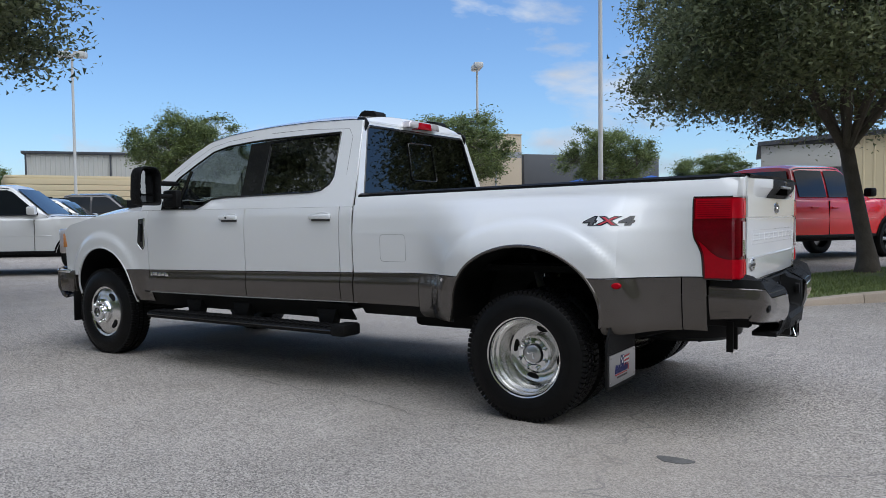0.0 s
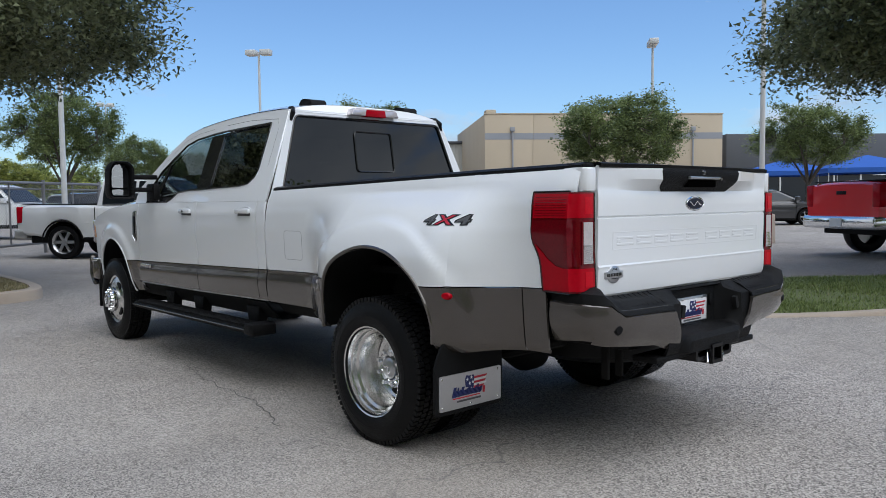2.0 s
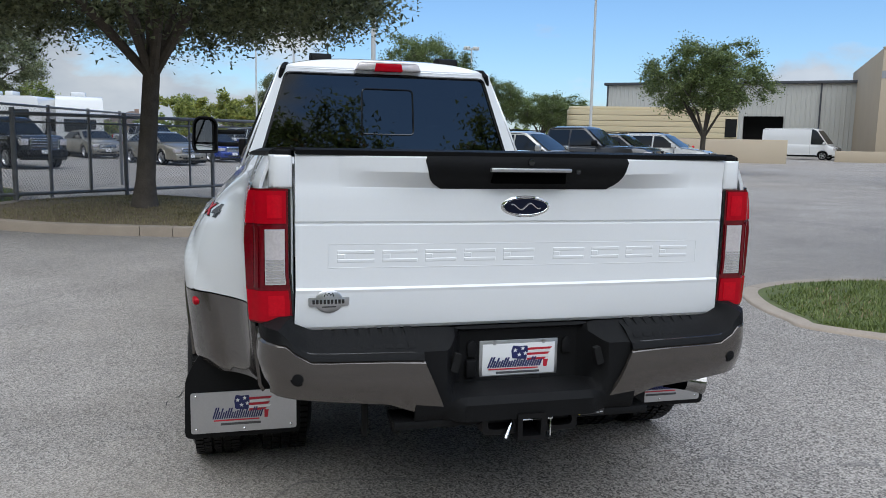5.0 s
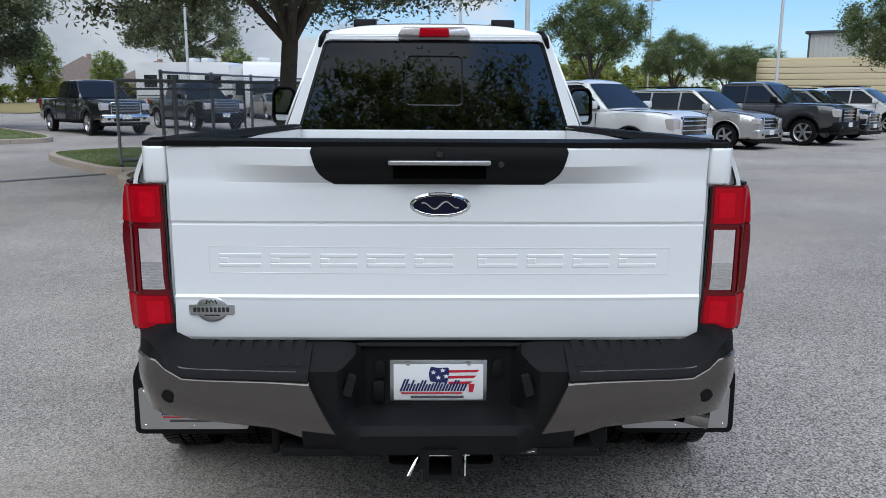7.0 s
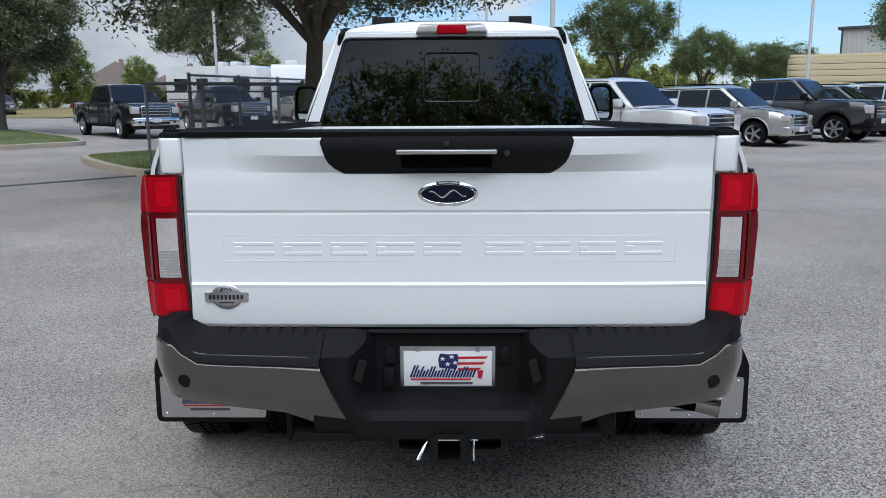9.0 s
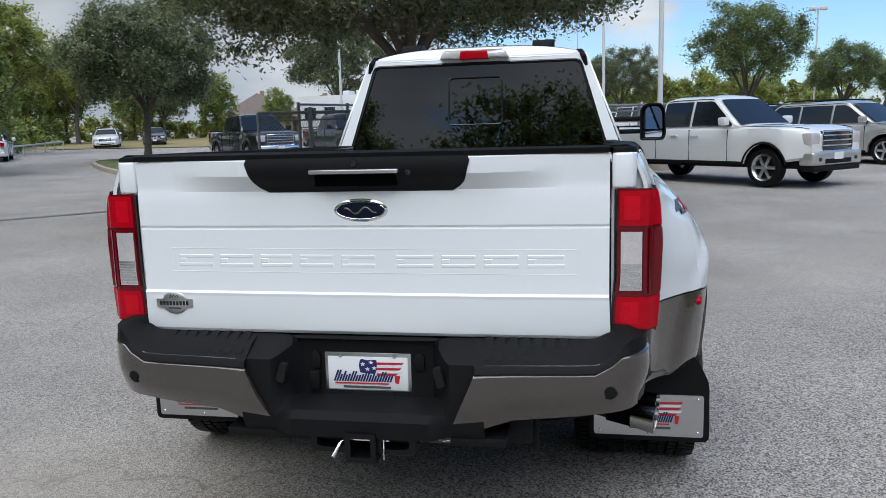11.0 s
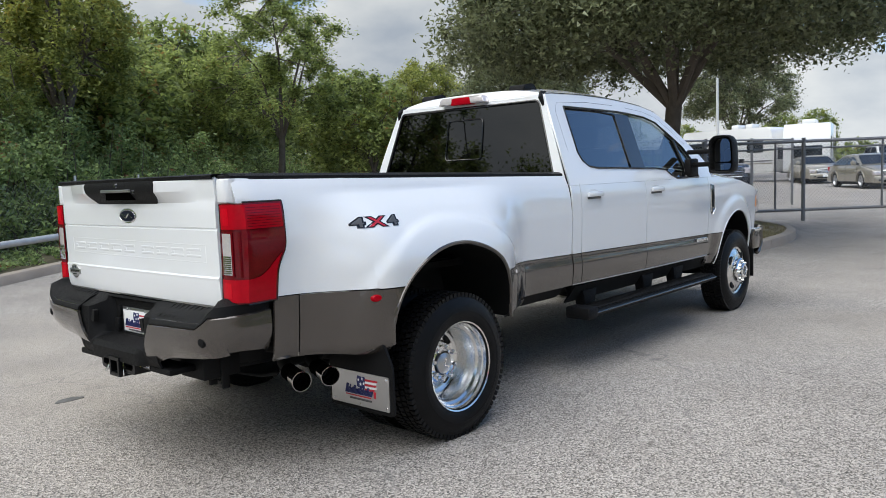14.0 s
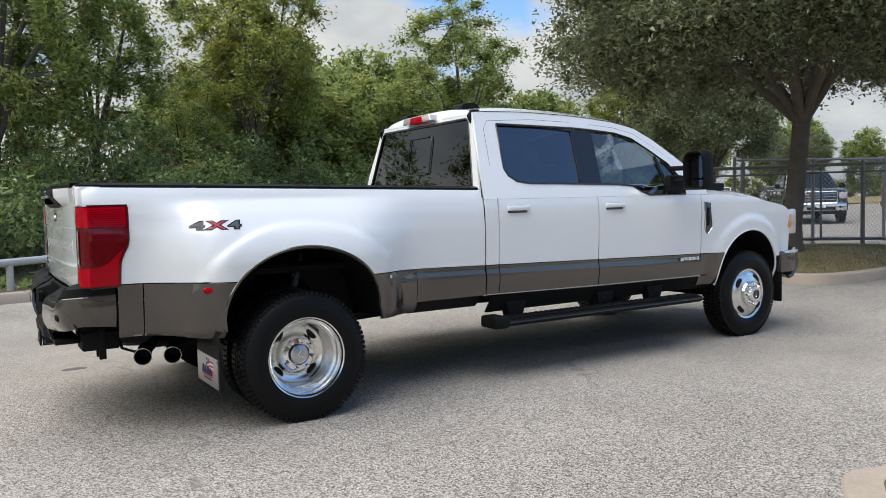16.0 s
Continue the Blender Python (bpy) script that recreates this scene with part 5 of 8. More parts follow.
def bump_cap(s):
    """Black upper moulding: from the paint line up over the step pad, forward to the body."""
    bm = bmesh.new()
    rows = []
    for x, y in bump_path():
        dy = (0.45 - y) / 0.15 * 0.085 if y < 0.45 else 0.0
        hi = grey_top(x, y)
        crest = ramp(y, (0.30, 0.76, 0.80, 0.86, 0.92), (0.795, 0.800, 0.815, 0.880, 0.888)) if x > 1.1 else 0.888
        back = ramp(y, (0.30, 0.74, 0.80, 0.88, 0.92), (0.848, 0.850, 0.872, 0.905, 0.905))
        inx, iny = (PADX, y) if y < 0.8 else (max(1.02, min(x - 0.075, 1.19)), y - 0.075 * ease((y - 0.8) / 0.1))
        pts = [(x - 0.004, y, hi + 0.002), (x + 0.006, y, hi + 0.006), (x - 0.002, y, crest - 0.006), (x - 0.016, y - 0.010 * (y > 0.86), crest), ((x + inx) / 2, (y + iny) / 2, (crest + back) / 2 + 0.006), (inx, iny, back)]
        rows.append([bm.verts.new((px, s * (py + dy), pz)) for px, py, pz in pts])
    for a, b in zip(rows, rows[1:]):
        for k in range(5):
            bm.faces.new((a[k], a[k + 1], b[k + 1], b[k]))
    return bm


pads = both("step_pad", bump_cap, BLACKPL, "black textured step pad", parent=bumper, solid=0.01)
for k in range(9):
    yk = 0.42 + 0.040 * k
    xf = bump_x(yk) - 0.022
    both("pad_rib", lambda s: bm_prism([(PADX + 0.004, 0.8555), (xf, 0.8085), (xf - 0.004, 0.8135), (PADX + 0.004, 0.8600)], s * (yk - 0.013), s * (yk + 0.013), "y"), BLACKPL, parent=pads, solid=0)
both("lip_edge", lambda s: bm_tube([(bump_x(y) - 0.005, s * y, ramp(y, (0.40, 0.76, 0.80), (0.795, 0.800, 0.812))) for y in steps(0.42, 0.80, 10)], 0.004, 6), BLACKGL, parent=pads, solid=0)
both("parking_sensor", lambda s: bm_lathe([(0, 0.008), (0.018, 0.007), (0.020, 0.0), (0.026, -0.002)], 20, m=Matrix.Translation((1.312, s * 0.804, 0.722)) @ Matrix.Rotation(radians(-90 + 12 * s), 4, "Z")), BLACKPL, "round parking sensor", parent=bumper, solid=0)


part("under_beam", bm_box(1.16, 1.30, -0.48, 0.48, 0.515, 0.545, 0.006), BLACKPL, bumper)
both("bumper_recess", lambda s: bm_prism(rounded([(0.262, 0.712), (0.288, 0.722), (0.270, 0.782), (0.246, 0.776)], 0.006, 2), 1.292, 1.315, "x", m=Matrix.Diagonal((1, s, 1, 1))), DARK, "trailer socket", parent=bumper, solid=0)
both("plate_lamp", lambda s: bm_prism(rounded([(0.165, 0.735), (0.198, 0.735), (0.200, 0.785), (0.182, 0.80), (0.165, 0.785)], 0.01, 3), 1.195, 1.212, "x", bevel=0.003, m=Matrix.Diagonal((1, s, 1, 1))), BLACKPL, parent=bumper, solid=0)
part("trailer_plug", bm_box(1.19, 1.225, -0.205, -0.168, 0.662, 0.728, 0.006), BLACKPL, bumper, "black trailer plug cover")


def flag_logo(parent, x, y0, y1, z0, z1, script=True, face=1):
    """A dealer emblem as plain shapes: blue field, red and white stripes, dark bars for its script."""
    w, h = y1 - y0, z1 - z0

    def sheet(name, pts, d, material):
        part(name, bm_prism([(y0 + w * a, z0 + h * b) for a, b in pts], x, x + d, "x"), material, parent)
    sheet("emblem_field", rounded([(0.40, 0.54), (0.60, 0.50), (0.63, 0.72), (0.62, 0.97), (0.50, 0.95), (0.41, 0.99), (0.385, 0.80)], 0.03, 3), 0.0016, NAVY)
    for k in range(5):
        b0 = 0.45 + k * 0.09
        e = (0.90, 0.97, 0.95, 0.96, 0.985)[k]
        sheet("emblem_stripe", [(0.62, b0), (e - 0.03, b0 + 0.015), (e, b0 + 0.085), (0.62, b0 + 0.075)], 0.0016, REDPR if k % 2 == 0 else WHITEPR)
    sheet("emblem_tail", [(0.86, 0.22), (0.91, 0.20), (0.93, 0.46), (0.86, 0.46)], 0.0016, REDPR)
    for a, b in ((0.44, 0.82), (0.55, 0.88), (0.50, 0.66), (0.59, 0.70)):
        sheet("emblem_star", [(a + 0.035 * math.cos(t) * (1 if q % 2 == 0 else 0.45), b + 0.075 * math.sin(t) * (1 if q % 2 == 0 else 0.45)) for q, t in enumerate(steps(math.pi / 2, 2.5 * math.pi, 10)[:-1])], 0.0026, WHITEPR)
    if script:
        # a slanted band in place of the script: one plain stroke of the same length, stepped in height
        xx = 0.04
        for k in range(22):
            hh = (0.36, 0.36, 0.22, 0.33, 0.20, 0.24, 0.33, 0.33, 0.20, 0.21, 0.24)[k % 11]
            sheet("emblem_bar", [(xx, 0.25), (xx + 0.022, 0.25), (xx + 0.022 + 0.16 * hh, 0.25 + hh), (xx + 0.16 * hh, 0.25 + hh)], 0.0034, NAVY)
            xx += 0.0355
        sheet("emblem_line", [(0.06, 0.17), (0.78, 0.17), (0.78, 0.205), (0.06, 0.205)], 0.0034, REDPR)
        sheet("emblem_line", [(0.17, 0.03), (0.80, 0.03), (0.80, 0.10), (0.17, 0.10)], 0.0024, GREYPR)


plate = part("licence_plate", bm_box(1.197, 1.203, -0.152, 0.152, 0.638, 0.792, 0.003), STEEL, truck, "white dealer plate in a grey frame")
part("plate_face", bm_box(1.2025, 1.2055, -0.140, 0.140, 0.662, 0.778, 0.001), WHITEPR, plate)
flag_logo(plate, 1.2055, -0.132, 0.132, 0.665, 0.772)
part("frame_script", bm_box(1.2025, 1.2060, -0.085, 0.085, 0.643, 0.656, 0.0), BLACKGL, plate)
for y in (-0.095, 0.095):
    part("plate_screw", bm_lathe([(0, 0.004), (0.006, 0.003), (0.008, 0)], 10, m=Matrix.Translation((1.2055, y, 0.782)) @ TOREAR), STEEL, plate)

# hitch and tow gear
HITCHM = mat("black_enamelled_steel", (0.005, 0.005, 0.0055), 0.28, spec=0.25, var=0.2, scale=12)
hitch = part("hitch_receiver", bm_box(1.17, 1.26, -0.165, 0.178, 0.482, 0.560, 0.012), HITCHM, truck, "black hitch cross member")
bm = bm_strip([(1.345, y, z) for y, z in ((-0.046, 0.462), (0.056, 0.462), (0.056, 0.560), (-0.046, 0.560))], [(1.345, y, z) for y, z in ((-0.030, 0.478), (0.040, 0.478), (0.040, 0.544), (-0.030, 0.544))])
bm_strip([(1.345, y, z) for y, z in ((-0.046, 0.462), (0.056, 0.462), (0.056, 0.560), (-0.046, 0.560))], [(1.20, y, z) for y, z in ((-0.046, 0.462), (0.056, 0.462), (0.056, 0.560), (-0.046, 0.560))], bm)
bm_strip([(1.345, y, z) for y, z in ((-0.030, 0.478), (0.040, 0.478), (0.040, 0.544), (-0.030, 0.544))], [(1.20, y, z) for y, z in ((-0.030, 0.478), (0.040, 0.478), (0.040, 0.544), (-0.030, 0.544))], bm)
part("receiver_tube", bm, HITCHM, hitch, solid=0.004)


def chain_plate(y, b=0.0395, z=0.5215):
    """A thick rounded plate with a long slot through it."""
    def loop(x, ry, rz, e):
        pts = []
        for t in steps(0, 2 * math.pi, 32)[:-1]:
            c, d = math.cos(t), math.sin(t)
            pts.append((x, y + ry * math.copysign(abs(c) ** e, c), z + rz * math.copysign(abs(d) ** e, d)))
        return pts
    bm = bm_strip(loop(1.326, 0.066, b - 0.004, 0.35), loop(1.326, 0.047, 0.019, 0.55))
    bm_strip(loop(1.322, 0.068, b, 0.35), loop(1.326, 0.066, b - 0.004, 0.35), bm)
    bm_strip(loop(1.25, 0.068, b, 0.35), loop(1.322, 0.068, b, 0.35), bm)
    bm_strip(loop(1.326, 0.047, 0.019, 0.55), loop(1.25, 0.047, 0.019, 0.55), bm)
    bmesh.ops.remove_doubles(bm, verts=bm.verts, dist=0.0002)
    return bm


for y in (-0.104, 0.118):
    part("chain_loop", chain_plate(y), HITCHM, hitch, "slotted safety chain plate")
part("hitch_pin", bm_tube([(1.31, 0.094, 0.528), (1.31, -0.058, 0.528), (1.326, -0.068, 0.518), (1.345, -0.092, 0.476)], 0.0075, 10), CHROME, hitch, "bright bent hitch pin")
part("hitch_clip", bm_tube([(1.312, 0.079, 0.555), (1.332, 0.080, 0.535), (1.334, 0.080, 0.470)], 0.003, 6), CHROME, hitch)
bm = bm_box(1.302, 1.304, 0.20, 0.30, 0.525, 0.545)
part("warning_label", bm, BLACKGL, bumper)
part("label_stripe", bm_box(1.304, 1.3055, 0.20, 0.206, 0.526, 0.544), mat("yellow_print", (0.7, 0.6, 0.05), 0.5), bumper)
for k, (y, z0) in enumerate(((0.226, 0.0115), (0.226, 0.0065), (0.226, 0.0015), (0.262, 0.006), (0.276, 0.002), (0.289, 0.004))):
    part("label_print", bm_box(1.304, 1.3055, y - 0.010 * (k < 3) - 0.004, y + 0.006, 0.529 + z0, 0.5315 + z0), mat("white_print", (0.7, 0.7, 0.7), 0.5), bumper)
for y in (-0.545, -0.43, 0.447, 0.559):
    part("tow_bracket", bm_box(1.03, 1.07, y - 0.010, y + 0.010, 0.415, 0.60, 0.004), DARK, truck)
part("spare_carrier", bm_box(0.95, 1.16, 0.33, 0.55, 0.47, 0.58, 0.01), DARK, truck)

# frame, axles, springs, tank, spare wheel
both("frame_rail", lambda s: bm_box(-5.1, 1.15, s * 0.40, s * 0.49, 0.56, 0.74, 0.01), DARK, solid=0)
rear_axle = part("rear_axle", bm_tube([(0, -0.95, 0.39), (0, -0.2, 0.39), (0, 0.2, 0.39), (0, 0.95, 0.39)], [0.05, 0.055, 0.055, 0.05], 12), DARK, truck)
part("differential", bm_lathe([(0, 0.18), (0.10, 0.15), (0.165, 0.05), (0.165, -0.05), (0.10, -0.15), (0, -0.18)], 20, m=Matrix.Translation((0.03, 0.0, 0.39))), DARK, rear_axle)
part("front_axle", bm_tube([(-4.47, -0.85, 0.39), (-4.47, 0.85, 0.39)], 0.055, 12), DARK, truck)
both("leaf_spring", lambda s: bm_tube([(-0.75, s * 0.56, 0.55), (-0.3, s * 0.56, 0.44), (0.0, s * 0.56, 0.42), (0.4, s * 0.56, 0.46), (0.80, s * 0.56, 0.58)], 0.03, 8), DARK, solid=0)
both("shock_absorber", lambda s: bm_tube([(-0.22, s * 0.62, 0.98), (-0.05, s * 0.66, 0.45)], [0.022, 0.03], 10), GREYPR, "grey shock absorber", solid=0)
part("fuel_tank", bm_box(-1.35, -0.75, -0.42, 0.0, 0.40, 0.66, 0.04), DARK, truck)
part("spare_wheel", bm_lathe([(0.20, 0.10), (0.33, 0.12), (0.385, 0.09), (0.395, 0.0), (0.385, -0.09), (0.33, -0.12), (0.20, -0.10)], 40, m=Matrix.Translation((0.62, -0.02, 0.545)) @ Matrix.Rotation(radians(90), 4, "X")), RUBBER, truck, "black spare tyre slung under the box")
part("transmission", bm_box(-3.3, -2.3, -0.2, 0.2, 0.42, 0.62, 0.04), DARK, truck)
part("drive_shaft", bm_tube([(-2.3, 0.0, 0.50), (0.0, 0.0, 0.40)], 0.05, 12), DARK, truck)
part("exhaust_pipe", bm_tube([(-2.6, 0.32, 0.50), (-0.6, 0.34, 0.56), (0.2, 0.45, 0.60), (0.5, 0.62, 0.50)], 0.05, 10), DARK, truck)
for x, y, z in ((0.90, 0.975, 0.476), (0.74, 0.995, 0.470)):
    d = Vector((0.28, 0.95, -0.10)).normalized()
    rot = Matrix.Translation((x, y, z)) @ d.to_track_quat("Y", "Z").to_matrix().to_4x4()
    tip = part("exhaust_tip", bm_lathe([(0.040, -0.115), (0.047, -0.02), (0.050, 0.0), (0.046, 0.001), (0.043, -0.03)], 28, m=rot), mat("dark_chrome", (0.36, 0.35, 0.34), 0.14, metal=1.0, var=0.05, scale=20), truck, "dark chrome exhaust tip with black bore")
    part("bore", bm_lathe([(0.0435, -0.025), (0.041, -0.17), (0.0, -0.17)], 28, m=rot), VOID, tip)
for x, y, z in ((0.90, 0.975, 0.476), (0.74, 0.995, 0.470)):
    part("tail_pipe", bm_tube([(x - 0.030, y - 0.105, z + 0.011), (x - 0.12, y - 0.30, z + 0.03), (0.5, 0.62, 0.50)], 0.036, 10), DARK, truck)
part("cable_loop", bm_tube([(0.95, 0.45, 0.56), (0.93, 0.50, 0.46), (0.88, 0.62, 0.45), (0.85, 0.72, 0.47)], 0.009, 6), DARK, truck)

# running boards
def board(s):
    return bm_prism(rounded([(s * 0.93, 0.455), (s * 1.10, 0.450), (s * 1.125, 0.425), (s * 1.10, 0.395), (s * 0.95, 0.40)], 0.015, 3), -3.70, -1.60, "x")


boards = both("running_board", board, BLACKPL, "black running board with ribbed tread", solid=0)
both("board_end", lambda s: bm_box(-1.60, -1.47, s * 0.935, s * 1.13, 0.390, 0.478, 0.018), BLACKPL, parent=boards, solid=0)
both("board_edge", lambda s: bm_tube([(-3.70, s * 1.118, 0.428), (-1.60, s * 1.118, 0.428)], 0.007, 8), BLACKGL, "dark edge trim", parent=boards, solid=0)
for k in range(40):
    both("tread_rib", lambda s: bm_box(-3.66 + k * 0.051, -3.635 + k * 0.051, s * 0.965, s * 1.108, 0.450, 0.463, 0.003, segments=1), BLACKPL, parent=boards, solid=0)
for x in (-1.80, -2.72, -3.30):
    both("board_bracket", lambda s: bm_prism([(x - 0.10, 0.56), (x + 0.10, 0.56), (x + 0.06, 0.42), (x - 0.06, 0.42)], s * 0.86, s * 0.945, "y", bevel=0.01), BLACKPL, parent=boards, solid=0)

# mud flaps with steel plates
for s in (1, -1):
    flap = part("mud_flap", bm_prism(rounded([(0.745 * s, 0.245), (1.222 * s, 0.245), (1.216 * s, 0.50), (1.165 * s, 0.60), (1.05 * s, 0.70), (0.745 * s, 0.74)], 0.03, 3), 0.520, 0.535, "x", bevel=0.003), BLACKPL, truck, "black mud flap with a steel dealer plate")
    part("flap_plate", bm_prism(rounded([(0.762 * s, 0.268), (1.196 * s, 0.268), (1.196 * s, 0.445), (0.762 * s, 0.445)], 0.012, 3), 0.535, 0.540, "x"), STEEL, flap, "brushed steel plate with printed emblem")
    a, b = sorted((0.86 * s, 1.12 * s))
    flag_logo(flap, 0.540, a, b, 0.295, 0.43)
    for y, z in ((0.785, 0.285), (1.175, 0.285), (1.175, 0.428), (0.785, 0.428), (0.98, 0.28)):
        part("flap_screw", bm_lathe([(0, 0.003), (0.004, 0.002), (0.006, 0)], 10, m=Matrix.Translation((0.540, y * s, z)) @ TOREAR), CHROME, flap)


# wheels
def tyre(parent, w=0.225, r=0.401, rim=0.232):
    """Tyre about the y axis, its outer side towards +y, with grooved tread and shoulder blocks."""
    h = w / 2
    rb = r - 0.009
    prof = [(rim, h - 0.012), (rim + 0.012, h + 0.0), (rim + 0.05, h + 0.012), (rim + 0.10, h + 0.008), (rb - 0.024, h - 0.012), (rb - 0.006, h - 0.022), (rb, h - 0.036)]
    for y in (h - 0.062, 0.022, -0.022, -(h - 0.062)):
        prof += [(rb, y + 0.008), (rb - 0.011, y + 0.006), (rb - 0.011, y - 0.006), (rb, y - 0.008)]
    prof += [(a, -b) for a, b in [(rb, h - 0.036), (rb - 0.006, h - 0.022), (rb - 0.024, h - 0.012), (rim + 0.10, h + 0.008), (rim + 0.05, h + 0.012), (rim, h - 0.012)]]
    ob = part("tyre", bm_lathe(prof, 72), RUBBER, parent, "black tyre with grooved tread")
    bm = bmesh.new()
    for k in range(76):
        m = Matrix.Rotation(2 * math.pi * k / 76, 4, "Y")
        for sgn in (1, -1):
            bm_box(r - 0.026 - 0.008 * (k % 2), r - 0.001, sgn * (h - 0.050), sgn * (h - 0.015), -0.0115, 0.0115, 0.0, bm, m @ Matrix.Rotation(0.10 * sgn, 4, "Y"))
        for c in (-0.044, 0.0, 0.044):
            bm_box(r - 0.012, r, c - 0.016, c + 0.016, -0.0125, 0.0125, 0.0, bm, m @ Matrix.Rotation(0.5 * c * 10, 4, "X"))
    part("tread_block_ring", bm, RUBBER, parent, smooth=False)
    bm = bm_lathe([(rim + 0.068, h + 0.0125), (rim + 0.072, h + 0.0135), (rim + 0.076, h + 0.012)], 72)
    part("sidewall_ring", bm, RUBBER, parent)
    return ob


def holes(parent, n, rad, y, size, rot=0.0):
    # dark discs set on the wheel face replace the shade of real holes
    for k in range(n):
        m = Matrix.Rotation(2 * math.pi * k / n + rot, 4, "Y") @ Matrix.Translation((rad, y, 0)) @ Matrix.Diagonal((size, 1, size * 1.75, 1))
        part("hand_hole", bm_lathe([(0, 0.0015), (0.9, 0.001), (1.0, -0.006)], 18, m=m), DARK, parent, "dark disc for the shade in a hand hole")


def lugs(parent, n, rad, y, r=0.012, h=0.026):
    for k in range(n):
        m = Matrix.Rotation(2 * math.pi * k / n + 0.2, 4, "Y") @ Matrix.Translation((rad, y, 0))
        part("lug_nut", bm_lathe([(0, h), (r * 0.7, h * 0.95), (r, h * 0.6), (r * 1.1, 0)], 8, m=m), CHROME, parent)


def rear_wheel(y, s, dished=True):
    w = part("wheel", bm_lathe([(0.238, 0.112), (0.246, 0.116), (0.246, 0.104), (0.234, 0.098), (0.230, 0.080), (0.222, 0.074), (0.219, 0.050), (0.205, 0.040), (0.200, 0.012), (0.196, 0.004), (0.193, -0.040), (0.187, -0.052), (0.182, -0.078), (0.160, -0.092), (0.132, -0.093), (0.122, -0.084), (0.116, -0.062), (0.108, -0.052), (0.0, -0.050)], 64), POLISHED, truck, "polished deep-dish dual wheel")
    tyre(w)
    if dished:
        holes(w, 4, 0.157, -0.0885, 0.025, 0.4)
        part("hub_ring", bm_lathe([(0.108, -0.075), (0.112, -0.045), (0.100, -0.030), (0.070, -0.026), (0.066, -0.05)], 40), CHROME, w)
        lugs(w, 8, 0.090, -0.030, 0.014, 0.034)
        part("centre_cap", bm_lathe([(0, -0.002), (0.045, -0.004), (0.058, -0.012), (0.062, -0.05)], 32), STEEL, w, "grey centre cap")
        part("cap_mark", bm_tube([(0.03 * math.cos(t) * 0.9, 0.0, 0.012 * math.sin(3 * t)) for t in steps(0, math.pi, 14)], 0.004, 6), CHROME, w)
    w.matrix_world = Matrix.Translation((0, y, 0.394)) @ Matrix.Rotation(random.uniform(0, 6), 4, "Y") if s == 1 else Matrix.Translation((0, y, 0.394)) @ Matrix.Rotation(math.pi, 4, "Z") @ Matrix.Rotation(random.uniform(0, 6), 4, "Y")
    return w


for s in (1, -1):
    rear_wheel(s * 1.098, s)
    rear_wheel(s * 0.800, -s, False)


def front_wheel(s):
    w = part("wheel", bm_lathe([(0.238, 0.105), (0.246, 0.110), (0.246, 0.100), (0.226, 0.092), (0.215, 0.088), (0.195, 0.098), (0.150, 0.115), (0.118, 0.118), (0.108, 0.125)], 64), POLISHED, truck, "polished convex front dual wheel")
    tyre(w)
    holes(w, 4, 0.172, 0.1095, 0.029, 0.3)
    part("hub_ring", bm_lathe([(0.118, 0.112), (0.120, 0.150), (0.110, 0.158), (0.075, 0.158), (0.072, 0.150)], 40), CHROME, w)
    lugs(w, 8, 0.095, 0.156)
    part("hub_barrel", bm_lathe([(0.072, 0.14), (0.070, 0.182), (0.062, 0.190), (0.046, 0.190), (0.044, 0.165), (0.0, 0.165)], 32), CHROME, w, "polished hub barrel with dark bore")
    part("hub_cap", bm_lathe([(0.0, 0.170), (0.038, 0.168), (0.043, 0.165)], 24), BLACKGL, w)
    w.matrix_world = Matrix.Translation((-4.47, s * 0.905, 0.394)) @ (Matrix() if s == 1 else Matrix.Rotation(math.pi, 4, "Z")) @ Matrix.Rotation(0.6, 4, "Y")


front_wheel(1)
front_wheel(-1)

# ---- trees ----
BARK = mat("bark", (0.105, 0.088, 0.072), 0.95, var=0.35, scale=6, fine=50, bump=0.9, bscale=28)
OAKLEAF = leaf_material("oak_leaves", (0.060, 0.075, 0.036), (0.33, 0.36, 0.19), None, 0.42)
ELMLEAF = leaf_material("lot_tree_leaves", (0.055, 0.080, 0.028), (0.29, 0.35, 0.13), None, 0.45)
WOODLEAF = leaf_material("woodland_leaves", (0.075, 0.105, 0.036), (0.48, 0.55, 0.17), (0.36, 0.24, 0.08), 0.6)
YELLEAF = leaf_material("yellowing_leaves", (0.12, 0.15, 0.035), (0.50, 0.52, 0.14), (0.45, 0.36, 0.08), 0.55)
VINELEAF = leaf_material("vine_leaves", (0.075, 0.115, 0.048), (0.46, 0.58, 0.22), (0.40, 0.19, 0.10), 0.55)


